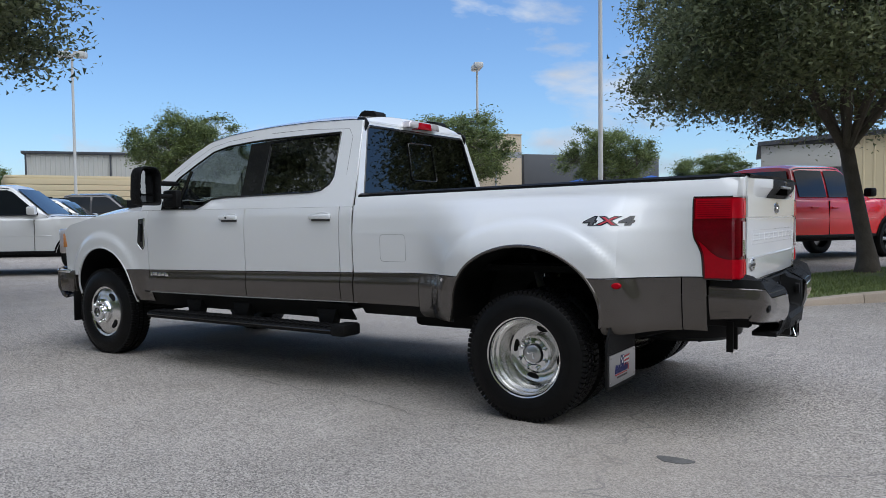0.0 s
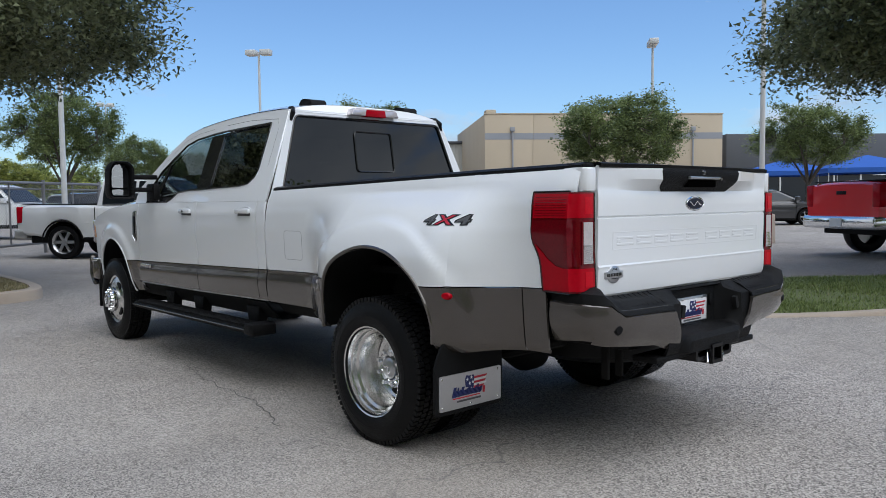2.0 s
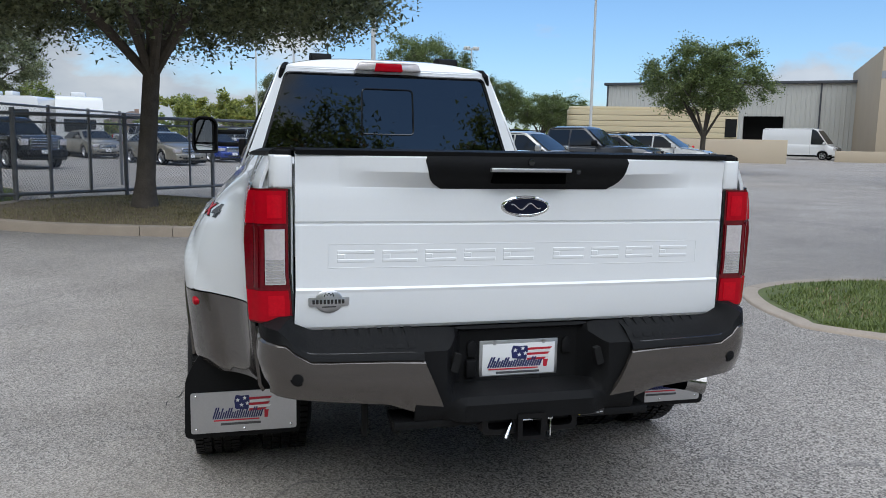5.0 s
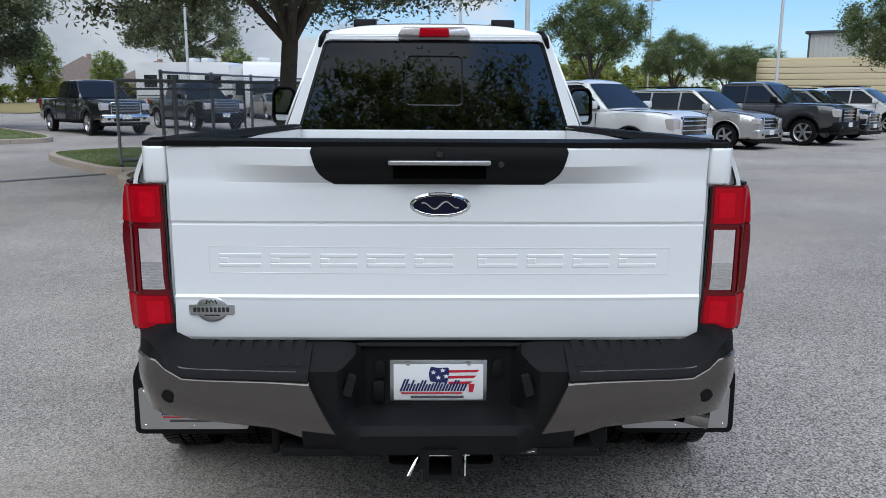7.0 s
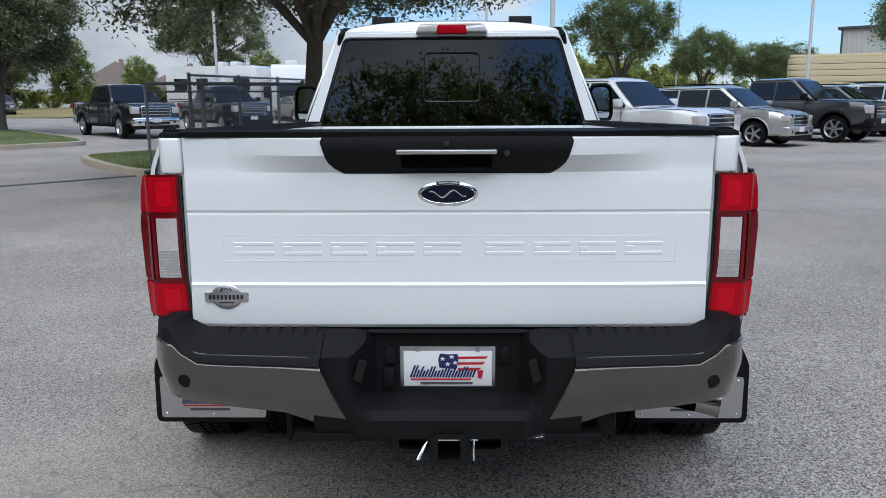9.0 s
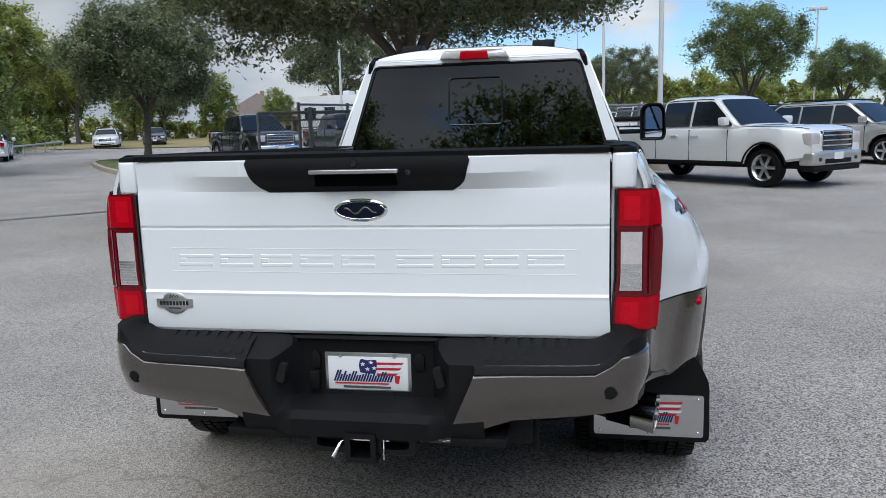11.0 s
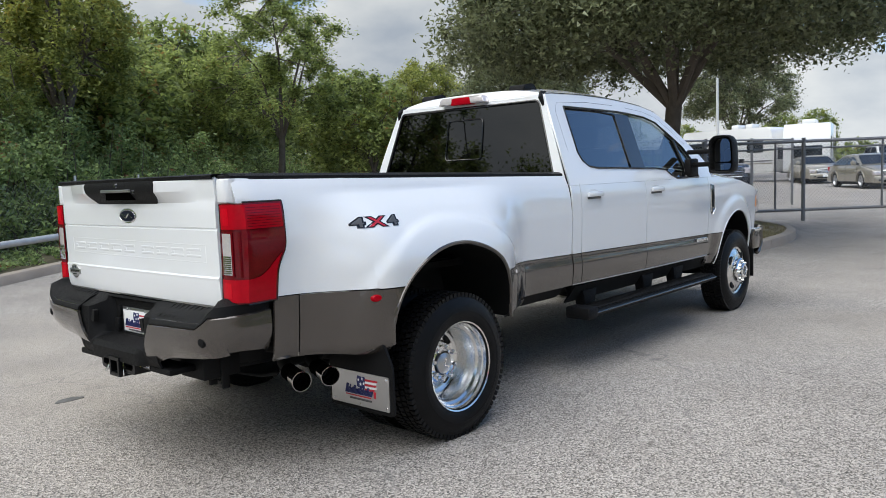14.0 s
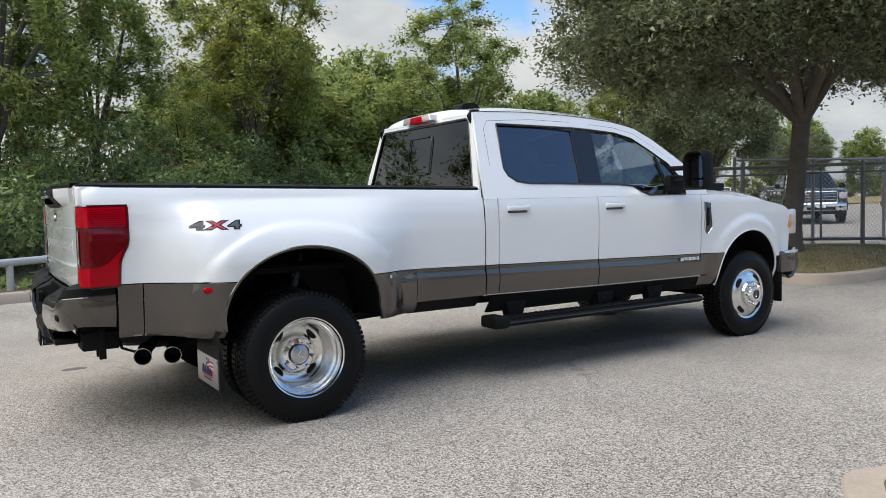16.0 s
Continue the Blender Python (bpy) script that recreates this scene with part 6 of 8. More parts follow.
def leaf_mesh(name, centres, sizes, count, leaf, rng, material, flat=0.75, droop=0.0):
    """Many small pointed leaves scattered about cluster centres."""
    c = np.asarray(centres)
    pick = rng.integers(0, len(c), count)
    # denser towards the outside of each cluster
    d = rng.normal(size=(count, 3))
    d /= np.linalg.norm(d, axis=1)[:, None]
    rad = rng.random(count) ** 1.1
    pos = c[pick] + d * (rad * np.asarray(sizes)[pick])[:, None] * np.array([1, 1, flat])
    pos[:, 2] -= droop * rng.random(count) ** 2
    a = rng.random(count) * 2 * np.pi
    tilt = rng.normal(0, 0.55, count)
    ax = np.stack([np.cos(a) * np.cos(tilt), np.sin(a) * np.cos(tilt), np.sin(tilt)], 1)
    side = np.cross(ax, rng.normal(size=(count, 3)) * 0.6 + np.array([0, 0, 1]))
    side /= np.linalg.norm(side, axis=1)[:, None] + 1e-9
    ln = leaf * rng.uniform(0.65, 1.25, count)[:, None]
    wd = ln * 0.31
    v = np.stack([pos - ax * ln * 0.5 - side * wd, pos - ax * ln * 0.42 + side * wd, pos + ax * ln * 0.58], 1).reshape(-1, 3)
    f = np.arange(count * 3)
    me = bpy.data.meshes.new(name)
    me.vertices.add(len(v)); me.vertices.foreach_set("co", v.ravel())
    me.loops.add(count * 3); me.loops.foreach_set("vertex_index", f.ravel())
    me.polygons.add(count); me.polygons.foreach_set("loop_start", np.arange(0, count * 3, 3)); me.polygons.foreach_set("loop_total", np.full(count, 3))
    me.update()
    me.materials.append(material)
    return me


def tree(label, seed, trunk_h, trunk_r, crown_z, rx, rz, leaves, leaf, leaf_mat, clumps=70, limbs=6, cluster=0.75, bare=0.0, droop=0.0, group="", low=0):
    """A tapered trunk, forked limbs, twigs to every clump, and a crown of leaves with gaps. It stands at the origin."""
    rng = np.random.default_rng(seed)
    t = thing("tree", label, "tree", group=group)
    bm = bmesh.new()
    lean = rng.normal(0, 0.06, 2)
    fork = Vector((lean[0] * trunk_h, lean[1] * trunk_h, trunk_h))
    bm_tube([(0, 0, -0.15), (0, 0, 0.12), (lean[0] * 0.3, lean[1] * 0.3, 0.45), (lean[0] * trunk_h * 0.6, lean[1] * trunk_h * 0.6, trunk_h * 0.62), fork], [trunk_r * 1.75, trunk_r * 1.35, trunk_r * 1.05, trunk_r * 0.95, trunk_r * 0.92], 12, bm)
    nodes = [fork.copy()]
    widths = [trunk_r * 0.8]
    for k in range(limbs):
        a = 2 * math.pi * (k + rng.uniform(-0.3, 0.3)) / limbs
        out = rng.uniform(0.5, 0.72) * rx
        end = Vector((math.cos(a) * out, math.sin(a) * out, crown_z + rng.uniform(-0.25, 0.4) * rz))
        mid1 = fork.lerp(end, 0.33) + Vector((0, 0, 0.10 * rz + rng.uniform(-0.1, 0.15)))
        mid2 = fork.lerp(end, 0.68) + Vector((rng.normal(0, 0.15), rng.normal(0, 0.15), 0.13 * rz))
        r0 = trunk_r * rng.uniform(0.45, 0.62)
        bm_tube([fork - Vector((0, 0, 0.12)), mid1, mid2, end], [r0, r0 * 0.75, r0 * 0.5, r0 * 0.25], 8, bm, cap=False)
        nodes += [mid1, mid2, end]
        widths += [r0 * 0.6, r0 * 0.45, r0 * 0.25]
    centre_end = Vector((0.1 * rx, -0.05 * rx, crown_z + 0.6 * rz))
    bm_tube([fork, fork.lerp(centre_end, 0.5) + Vector((0.1, 0.1, 0)), centre_end], [trunk_r * 0.5, trunk_r * 0.3, trunk_r * 0.1], 8, bm, cap=False)
    nodes += [fork.lerp(centre_end, 0.5), centre_end]
    widths += [trunk_r * 0.3, trunk_r * 0.1]
    cs, rs = [], []
    for k in range(clumps):
        # even directions over the crown, with an uneven radius
        zz = 1 - 1.80 * (k + 0.5) / clumps
        a = k * 2.39996 + rng.normal(0, 0.2)
        q = math.sqrt(max(0, 1 - zz * zz))
        n = noise.noise(Vector((math.cos(a) * q * 1.6, math.sin(a) * q * 1.6, zz * 1.6 + seed)))
        rr = (0.80 + 0.34 * n + rng.normal(0, 0.05)) * (1.0 if k % 4 else 0.55)
        p = Vector((math.cos(a) * q * rx * rr, math.sin(a) * q * rx * rr, crown_z + zz * rz * rr))
        best = min(range(len(nodes)), key=lambda i: (nodes[i] - p).length)
        n0 = nodes[best]
        mid = n0.lerp(p, 0.55) + Vector((rng.normal(0, 0.12), rng.normal(0, 0.12), 0.12))
        bm_tube([n0, mid, p], [min(0.045, widths[best]), 0.022, 0.006], 3, bm, cap=False)
        if rng.random() < bare:
            continue
        cs.append(p); rs.append(cluster * rng.uniform(0.65, 1.25))
        cs.append(mid.lerp(p, 0.5)); rs.append(cluster * rng.uniform(0.5, 0.9))
    for k in range(low):
        # the underside of a spreading crown
        a, r = k * 2.39996, rx * (0.22 + 0.66 * math.sqrt((k + 0.5) / low))
        p = Vector((math.cos(a) * r, math.sin(a) * r, crown_z - rz * (0.62 - 0.22 * (r / rx) ** 2 + rng.uniform(-0.12, 0.06))))
        n0 = min(nodes, key=lambda v: (v - p).length)
        bm_tube([n0, n0.lerp(p, 0.5) + Vector((0, 0, 0.1)), p], [0.03, 0.016, 0.006], 3, bm, cap=False)
        cs.append(p); rs.append(cluster * rng.uniform(0.6, 1.0))
    part("trunk", bm, BARK, t, "dark grey-brown trunk and limbs")
    me = leaf_mesh("crown", [tuple(c) for c in cs], rs, leaves, leaf, rng, leaf_mat, droop=droop)
    crown = new("crown", me)
    crown.parent = t
    return t


def stand(t, x, y, turn=0.0, scale=1.0, dz=0.0, sz=None, label=""):
    t.matrix_world = pose(x, y, ground_z(x, y) + dz, 0, 0, turn) @ Matrix.Diagonal((scale, scale, sz or scale, 1))
    if label:
        t["label"] = label
    return t


def again(t, x, y, turn, scale, dz=0.0, sz=None, label=""):
    c = copy_thing(t, Matrix())
    return stand(c, x, y, turn, scale, dz, sz, label)


# the two big oaks beside the lane
oak = tree("large spreading live oak with dark dense crown in a kerbed bed", 11, 2.3, 0.165, 4.85, 5.05, 2.75, 280000, 0.090, OAKLEAF, clumps=430, limbs=8, cluster=0.82, droop=0.12, low=130)
stand(oak, -10.6, -2.65, 20, 0.95, 0.27, 1.0)
oak2 = tree("broad live oak with dark hanging crown in the grass bed", 13, 2.25, 0.14, 4.85, 4.9, 2.85, 240000, 0.090, OAKLEAF, clumps=360, limbs=7, cluster=0.84, droop=0.12, low=120)
stand(oak2, 0.95, 10.9, 205, 1.0, 0.2)
# lot trees
lot = tree("rounded lot tree with airy green crown", 23, 1.9, 0.13, 4.55, 3.0, 2.25, 48000, 0.115, ELMLEAF, clumps=120, limbs=6, cluster=0.72, group="lot trees")
stand(lot, -29.3, 20.2, 0, 1.0, 0.0, 0.93)
again(lot, -17.0, 25.0, 80, 1.06, 0.0, 0.87)
again(lot, -15.5, 41.0, 150, 1.02, 0.0, 0.95)
again(lot, -12.2, 53.0, 40, 1.15, 0.0, 0.78)
again(lot, -42.5, 9.5, 200, 1.02, 0.0, 1.12)
again(lot, -54.5, 18.0, 260, 0.9, 0.0, 0.9)
again(lot, -70.0, 30.0, 310, 1.15, 0.0, 0.85)
again(lot, -60.0, 24.0, 110, 0.95, 0.0, 0.8)
stand(tree("dark dense lot oak standing in a grass bed", 17, 2.2, 0.15, 4.6, 3.5, 2.7, 70000, 0.13, OAKLEAF, clumps=200, limbs=7, cluster=0.7, droop=0.3), -28.3, -18.6, 130, 1.0, 0.1)
# open leggy tree by the caravans and a yellowing one
leggy = tree("tall loose tree with thin grey-green crown", 31, 2.6, 0.16, 6.0, 4.6, 3.3, 62000, 0.145, OAKLEAF, clumps=190, limbs=7, cluster=0.72, bare=0.04)
stand(leggy, -56.0, -18.5, 0, 1.05)
again(leggy, -74.0, -44.0, 120, 0.8)
again(leggy, -78.0, 4.0, 60, 0.9, label="half-bare tree with thin twiggy crown")
yellow = tree("yellowing tree with ragged crown at the wood's edge", 37, 3.0, 0.18, 6.4, 3.6, 3.4, 30000, 0.19, YELLEAF, clumps=110, limbs=6, cluster=0.9)
stand(yellow, -39.0, -34.5, 30, 1.0)
again(yellow, -62.0, -46.0, 90, 1.0)
again(yellow, -85.0, 8.0, 170, 0.75, 0, 0.6)
again(yellow, -90.0, 18.0, 20, 0.8, 0, 0.6)
again(yellow, -88.0, -2.0, 250, 0.75, 0, 0.55)

# the wood along the rail
wood_a = tree("tall woodland tree with dark ragged crown", 41, 2.6, 0.15, 5.4, 3.1, 4.0, 40000, 0.115, WOODLEAF, clumps=105, limbs=7, cluster=0.66, droop=0.3, group="woodland trees")
wood_b = tree("slender woodland tree with lighter crown", 43, 3.0, 0.12, 6.2, 2.6, 4.2, 38000, 0.112, WOODLEAF, clumps=95, limbs=6, cluster=0.62, droop=0.2, group="woodland trees")
RAIL0, RAILD = Vector((1.1, -7.6)), Vector((-0.80, -0.60))
RAILN = Vector((0.60, -0.80))


def by_rail(d, off):
    p = RAIL0 + RAILD * d + RAILN * off
    return p.x, p.y


stand(wood_a, *by_rail(3.0, 4.2), 0, 1.0)
stand(wood_b, *by_rail(6.5, 4.8), 40, 0.92)
stand(tree("tall vine-hung tree with ragged yellow-green crown", 39, 3.2, 0.17, 6.4, 2.6, 3.7, 42000, 0.12, YELLEAF, clumps=110, limbs=7, cluster=0.64, droop=0.3, group="woodland trees"), -6.5, -18.8, 0, 1.0)
wood_far = tree("woodland tree with dense mixed green crown", 47, 2.4, 0.15, 5.2, 3.3, 4.2, 12500, 0.30, WOODLEAF, clumps=120, limbs=6, cluster=1.0, droop=0.4, group="woodland trees")
stand(wood_far, *by_rail(15.5, 6.0), 0, 0.85)
near_wood = ((wood_a, -4.0, 9.3, 1.0), (wood_a, 10.4, 5.4, 0.60), (wood_a, 14.2, 7.6, 0.66), (wood_a, -9.5, 5.0, 0.75))
for k, (src, d, off, sc) in enumerate(near_wood):
    again(src, *by_rail(d, off), k * 67 % 360, sc, 0.0, sc * (0.9 + 0.05 * (k % 4)))
far_wood = [(18.5, 6.0, 0.8), (21.5, 6.8, 0.85), (24.5, 6.0, 0.8), (27.5, 7.5, 0.95), (31.0, 7.0, 0.9), (34.5, 8.0, 1.0), (38.5, 8.5, 1.0), (43.0, 9.5, 1.05), (48.0, 10.0, 1.1), (53.5, 11.0, 1.1), (19.0, 11.5, 0.9), (25.0, 12.5, 1.0), (32.0, 13.5, 1.1), (40.0, 15.0, 1.15), (50.0, 17.0, 1.2)]
for k, (d, off, sc) in enumerate(far_wood):
    again(wood_far, *by_rail(d, off), k * 71 % 360, sc, 0.0, sc * (0.85 + 0.06 * (k % 5)))
for k, (x, y, sc) in enumerate(((-23, -25, 0.72), (-27.5, -30.5, 0.55), (-33, -33, 0.5), (-27, -31, 0.8), (-20, -20.5, 0.62))):
    again(wood_far, x, y, k * 83, sc)
again(wood_b, -17.0, -23.0, 75, 1.25, 0, 1.0, "tall woodland tree standing clear of the rest")
for k, (x, y, sc) in enumerate(((-70, -58, 1.0), (-84, -50, 1.1), (-96, -40, 0.70), (-100, -25, 0.8), (-60, -52, 1.0), (-105, 30, 0.7), (-100, 42, 0.7), (-96, 22, 0.65), (-92, 12, 0.6), (-104, -8, 0.7), (-78, -50, 1.0), (-66, -50, 0.95), (-90, -46, 0.9), (-108, -32, 0.85), (-110, 5, 0.7), (-112, 18, 0.75))):
    again(wood_far, x, y, k * 53, sc)
# trees behind the lane, that close the place
back_tree = stand(tree("dense dark tree on the far side of the lane", 49, 2.6, 0.16, 5.6, 3.6, 4.4, 18000, 0.20, WOODLEAF, clumps=170, limbs=6, cluster=0.95, droop=0.3), 31.0, -31.0, 20, 1.2)
for k in range(13):
    again(back_tree, 29.0 + 3.0 * (k % 3), -27.0 + 4.2 * k, k * 47, 1.16 + 0.09 * (k % 4))


def thicket(label, seed, outline, height, count, leaf, material):
    """A tangled understorey over a strip of ground: clumps of leaves and thin stems."""
    rng = np.random.default_rng(seed)
    cs, rs = [], []
    bm = bmesh.new()
    for d, off, h in outline:
        x, y = by_rail(d, off)
        g = ground_z(x, y)
        for k in range(int(5 + h * 4)):
            px, py, pz = x + rng.normal(0, 0.55), y + rng.normal(0, 0.55), g + h * rng.random() ** 0.8
            cs.append((px, py, pz)); rs.append(rng.uniform(0.28, 0.6))
        for k in range(3):
            px, py = x + rng.normal(0, 0.5), y + rng.normal(0, 0.5)
            bm_tube([(px, py, g - 0.1), (px + rng.normal(0, 0.15), py + rng.normal(0, 0.15), g + h * 0.5), (px + rng.normal(0, 0.4), py + rng.normal(0, 0.4), g + h * 0.95)], [0.02, 0.014, 0.005], 5, bm, cap=False)
    ob = new("thicket", leaf_mesh("thicket", cs, rs, count, leaf, rng, material, flat=0.9))
    tagged(ob, label, "undergrowth", kind="stuff")
    part("stems", bm, BARK, ob)
    return ob


rng_t = np.random.default_rng(5)
strip = []
for d in np.arange(-12, 34, 0.8):
    for off, hh in ((2.2, 1.5), (3.0, 2.8), (4.0, 3.8), (5.6, 5.0)) + (((7.6, 5.2),) if d < 9 else ()):
        h = hh * (0.8 + 0.55 * noise.noise(Vector((d * 0.28, off, 3.1)))) * (0.3 if d < -2 else 1.0 if d < 16 else 0.75)
        strip.append((d + rng_t.normal(0, 0.25), off + rng_t.normal(0, 0.2), max(0.5, h)))
thicket("tangled vines and brush along the wood's edge", 51, strip, 3.0, 290000, 0.118, VINELEAF)
far_strip = []
for d in np.arange(34, 78, 1.3):
    for off, hh in ((3.5, 1.2), (5.5, 2.6), (8.0, 4.0)):
        far_strip.append((d + rng_t.normal(0, 0.4), off + rng_t.normal(0, 0.4), max(0.5, hh * (0.8 + 0.6 * noise.noise(Vector((d * 0.2, off, 7.7)))))))
thicket("low brush along the far end of the wood", 53, far_strip, 3.0, 45000, 0.30, WOODLEAF)


def hedge(label, seed, p0, p1, depth, h, count, leaf, material):
    """A ragged line of scrub between two plan points."""
    rng = np.random.default_rng(seed)
    a, b = np.array(p0), np.array(p1)
    n = int(np.linalg.norm(b - a) / 0.9)
    cs, rs = [], []
    for k in range(n):
        for j in range(5):
            p = a + (b - a) * (k + rng.random()) / n + rng.normal(0, depth / 2, 2)
            top = h * (0.75 + 0.5 * noise.noise(Vector((p[0] * 0.15, p[1] * 0.15, seed))))
            cs.append((p[0], p[1], ground_z(p[0], p[1]) + max(0.3, top * rng.random() ** 0.7))); rs.append(rng.uniform(0.5, 1.0))
    ob = new("scrub", leaf_mesh("scrub", cs, rs, count, leaf, rng, material, flat=0.9))
    tagged(ob, label, "scrub", kind="stuff")
    return ob


hedge("green scrub at the far end of the lane", 61, (-36, -37), (-72, -58), 3.0, 3.2, 26000, 0.36, WOODLEAF)
hedge("yellowing scrub behind the field", 63, (-72, -58), (-112, -40), 4.0, 3.0, 20000, 0.45, YELLEAF)
hedge("pale yellow-green trees behind the fenced lot", 67, (-80, -10), (-88, 27), 5.0, 6.2, 30000, 0.42, YELLEAF)
hedge("green hedge behind the houses", 65, (-114, -40), (-116, 44), 4.0, 4.0, 26000, 0.55, WOODLEAF)

# ---- parked cars ----
PAINTS = {
    "white": mat("car_white", (0.74, 0.74, 0.73), 0.25, coat=1.0, var=0.02, scale=1),
    "silver": mat("car_silver", (0.50, 0.49, 0.46), 0.28, metal=0.6, coat=1.0, var=0.02, scale=1),
    "tan": mat("car_tan", (0.33, 0.30, 0.24), 0.3, metal=0.5, coat=1.0, var=0.02, scale=1),
    "grey": mat("car_grey", (0.055, 0.055, 0.058), 0.28, metal=0.5, coat=1.0, var=0.02, scale=1),
    "black": mat("car_black", (0.010, 0.011, 0.014), 0.2, coat=1.0, var=0.02, scale=1),
    "red": mat("car_red", (0.80, 0.012, 0.020), 0.25, coat=1.0, var=0.02, scale=1),
    "blue": mat("car_blue", (0.015, 0.045, 0.30), 0.25, coat=1.0, metal=0.3, var=0.02, scale=1),
}
CARGLASS = mat("car_glass", (0.012, 0.015, 0.018), 0.05, spec=0.5)
SPECS = {
    # half width, wheel radius, axle xs, overhang xs, body top line, greenhouse outline, pillar xs
    "pickup": (0.99, 0.40, (-1.85, 1.83), (-3.0, 2.80), ((-3.0, 1.20), (-2.9, 1.27), (-1.05, 1.25), (1.15, 1.22), (1.35, 1.245), (2.45, 1.215), (2.70, 1.165), (2.80, 1.03)), ((-1.02, 1.24), (-0.94, 1.84), (-0.75, 1.89), (0.30, 1.90), (0.45, 1.87), (1.20, 1.23)), (-0.08,)),
    "suv": (0.96, 0.37, (-1.42, 1.42), (-2.40, 2.35), ((-2.40, 0.95), (-2.33, 1.10), (1.05, 1.10), (1.5, 1.08), (2.15, 0.98), (2.35, 0.80)), ((-2.30, 1.09), (-2.02, 1.62), (-1.85, 1.70), (0.05, 1.73), (0.25, 1.70), (1.12, 1.10)), (-1.15, -0.15)),
    "sedan": (0.90, 0.33, (-1.38, 1.38), (-2.38, 2.35), ((-2.38, 0.80), (-2.30, 0.98), (-1.7, 1.0), (1.1, 0.96), (1.6, 0.92), (2.2, 0.78), (2.35, 0.62)), ((-1.85, 0.98), (-1.10, 1.38), (-0.9, 1.42), (0.15, 1.44), (0.35, 1.41), (1.25, 0.96)), (-0.20,)),
    "van": (1.02, 0.36, (-1.95, 1.95), (-2.95, 2.90), ((-2.95, 1.25), (1.8, 1.25), (2.3, 1.20), (2.75, 1.05), (2.90, 0.85)), ((-2.95, 1.24), (-2.93, 2.45), (-2.8, 2.55), (1.05, 2.55), (1.35, 2.48), (2.30, 1.22)), (0.95,)),
}


def vehicle(kind, paint, label, big=False):
    """A parked car about its own middle, nose towards +x: painted body, cabin, panes, wheels, lamps, bumpers, mirrors."""
    W, R, axles, (xr, xf), top, green, pillars = SPECS[kind]
    car = thing({"pickup": "pickup_truck", "suv": "suv", "sedan": "sedan", "van": "van"}[kind], label, {"pickup": "pickup truck", "suv": "car", "sedan": "car", "van": "van"}[kind])
    col = PAINTS[paint]
    low = {"pickup": 0.46, "suv": 0.32, "sedan": 0.24, "van": 0.34}[kind]
    tx, tz = [p[0] for p in top], [p[1] for p in top]
    AR = R * 1.22

    def bottom(x):
        z = low + 0.10 * ease((abs(x) - 2.0) / 0.6)
        for a in axles:
            if abs(x - a) < AR:
                z = max(z, R + math.sqrt(AR * AR - (x - a) ** 2))
        return z

    def width(x):
        w = W - 0.16 * ease((x - (xf - 0.9)) / 0.9) ** 2 - 0.09 * ease(((xr + 0.6) - x) / 0.6) ** 2
        for a in axles:
            w += 0.018 * (1 - min(1, abs(abs(x - a) - 0) / (AR * 1.4)) ** 4) if abs(x - a) < AR * 1.4 else 0
        return w
    xs = sorted(set([xr, xr + 0.05, xf - 0.05, xf] + list(np.linspace(xr, xf, 28)) + [a + AR * math.cos(t) for a in axles for t in steps(0, math.pi, 12)]))
    xs = [x for x in xs if xr <= x <= xf]
    bm = bmesh.new()
    rows = []
    for x in xs:
        zb, zt, w = bottom(x), ramp(x, tx, tz), width(x)
        h = zt - zb
        right = [(w - 0.07, zb), (w - 0.012, zb + min(0.05, 0.2 * h)), (w, zb + 0.45 * h), (w - 0.008, zb + 0.62 * h), (w - 0.02, zt - 0.10 * min(1, h)), (w - 0.05, zt - 0.03), (w - 0.11, zt), (w * 0.55, zt + 0.025), (0.0, zt + 0.035)]
        ring = right + [(-y, z) for y, z in right[-2::-1]]
        rows.append([bm.verts.new((x, y, z)) for y, z in ring])
    for a, b in zip(rows, rows[1:]):
        for k in range(len(a) - 1):
            bm.faces.new((a[k], a[k + 1], b[k + 1], b[k]))
    bm.faces.new(rows[0]); bm.faces.new(rows[-1][::-1])
    body = part("body", bm, col, car)
    part("underbody", bm_box(xr + 0.25, xf - 0.25, -W + 0.22, W - 0.22, low - 0.08, low + 0.35), DARK, car)
    # cabin
    gz0, gz1 = min(p[1] for p in green), max(p[1] for p in green)

    def side_y(z):
        return (W - 0.06) - (W * 0.20 if kind != "van" else 0.10) * ((z - gz0) / (gz1 - gz0)) ** 1.15
    bm = bmesh.new()
    sec = []
    gx = sorted(set(steps(green[0][0], green[-1][0], 26) + [p[0] for p in green]))

    def roof_z(x):
        return ramp(x, [p[0] for p in green], [p[1] for p in green])
    for x in gx:
        zt = max(gz0 + 0.004, roof_z(x))
        y0, y1 = side_y(gz0), side_y(zt)
        rr = min(0.06, (zt - gz0) * 0.4)
        right = [(y0, gz0 - 0.03), (side_y(gz0 + 0.5 * (zt - gz0)), gz0 + 0.5 * (zt - gz0)), (y1 + 0.006, zt - rr), (y1 - 0.03, zt - 0.012), (y1 * 0.6, zt + 0.028), (0, zt + 0.038)]
        ring = right + [(-y, z) for y, z in right[-2::-1]]
        sec.append([bm.verts.new((x, y, z)) for y, z in ring])
    for a, b in zip(sec, sec[1:]):
        for k in range(len(a) - 1):
            bm.faces.new((a[k], a[k + 1], b[k + 1], b[k]))
    bm.faces.new(sec[0]); bm.faces.new(sec[-1][::-1])
    cabin = part("cabin", bm, col, car)
    # side panes between the pillars
    g0 = gz0 + 0.05
    edges_x = [green[0][0] + 0.10] + sorted(pillars) + [green[-1][0] - 0.16]
    if kind == "van":
        edges_x = [0.95, 2.15]
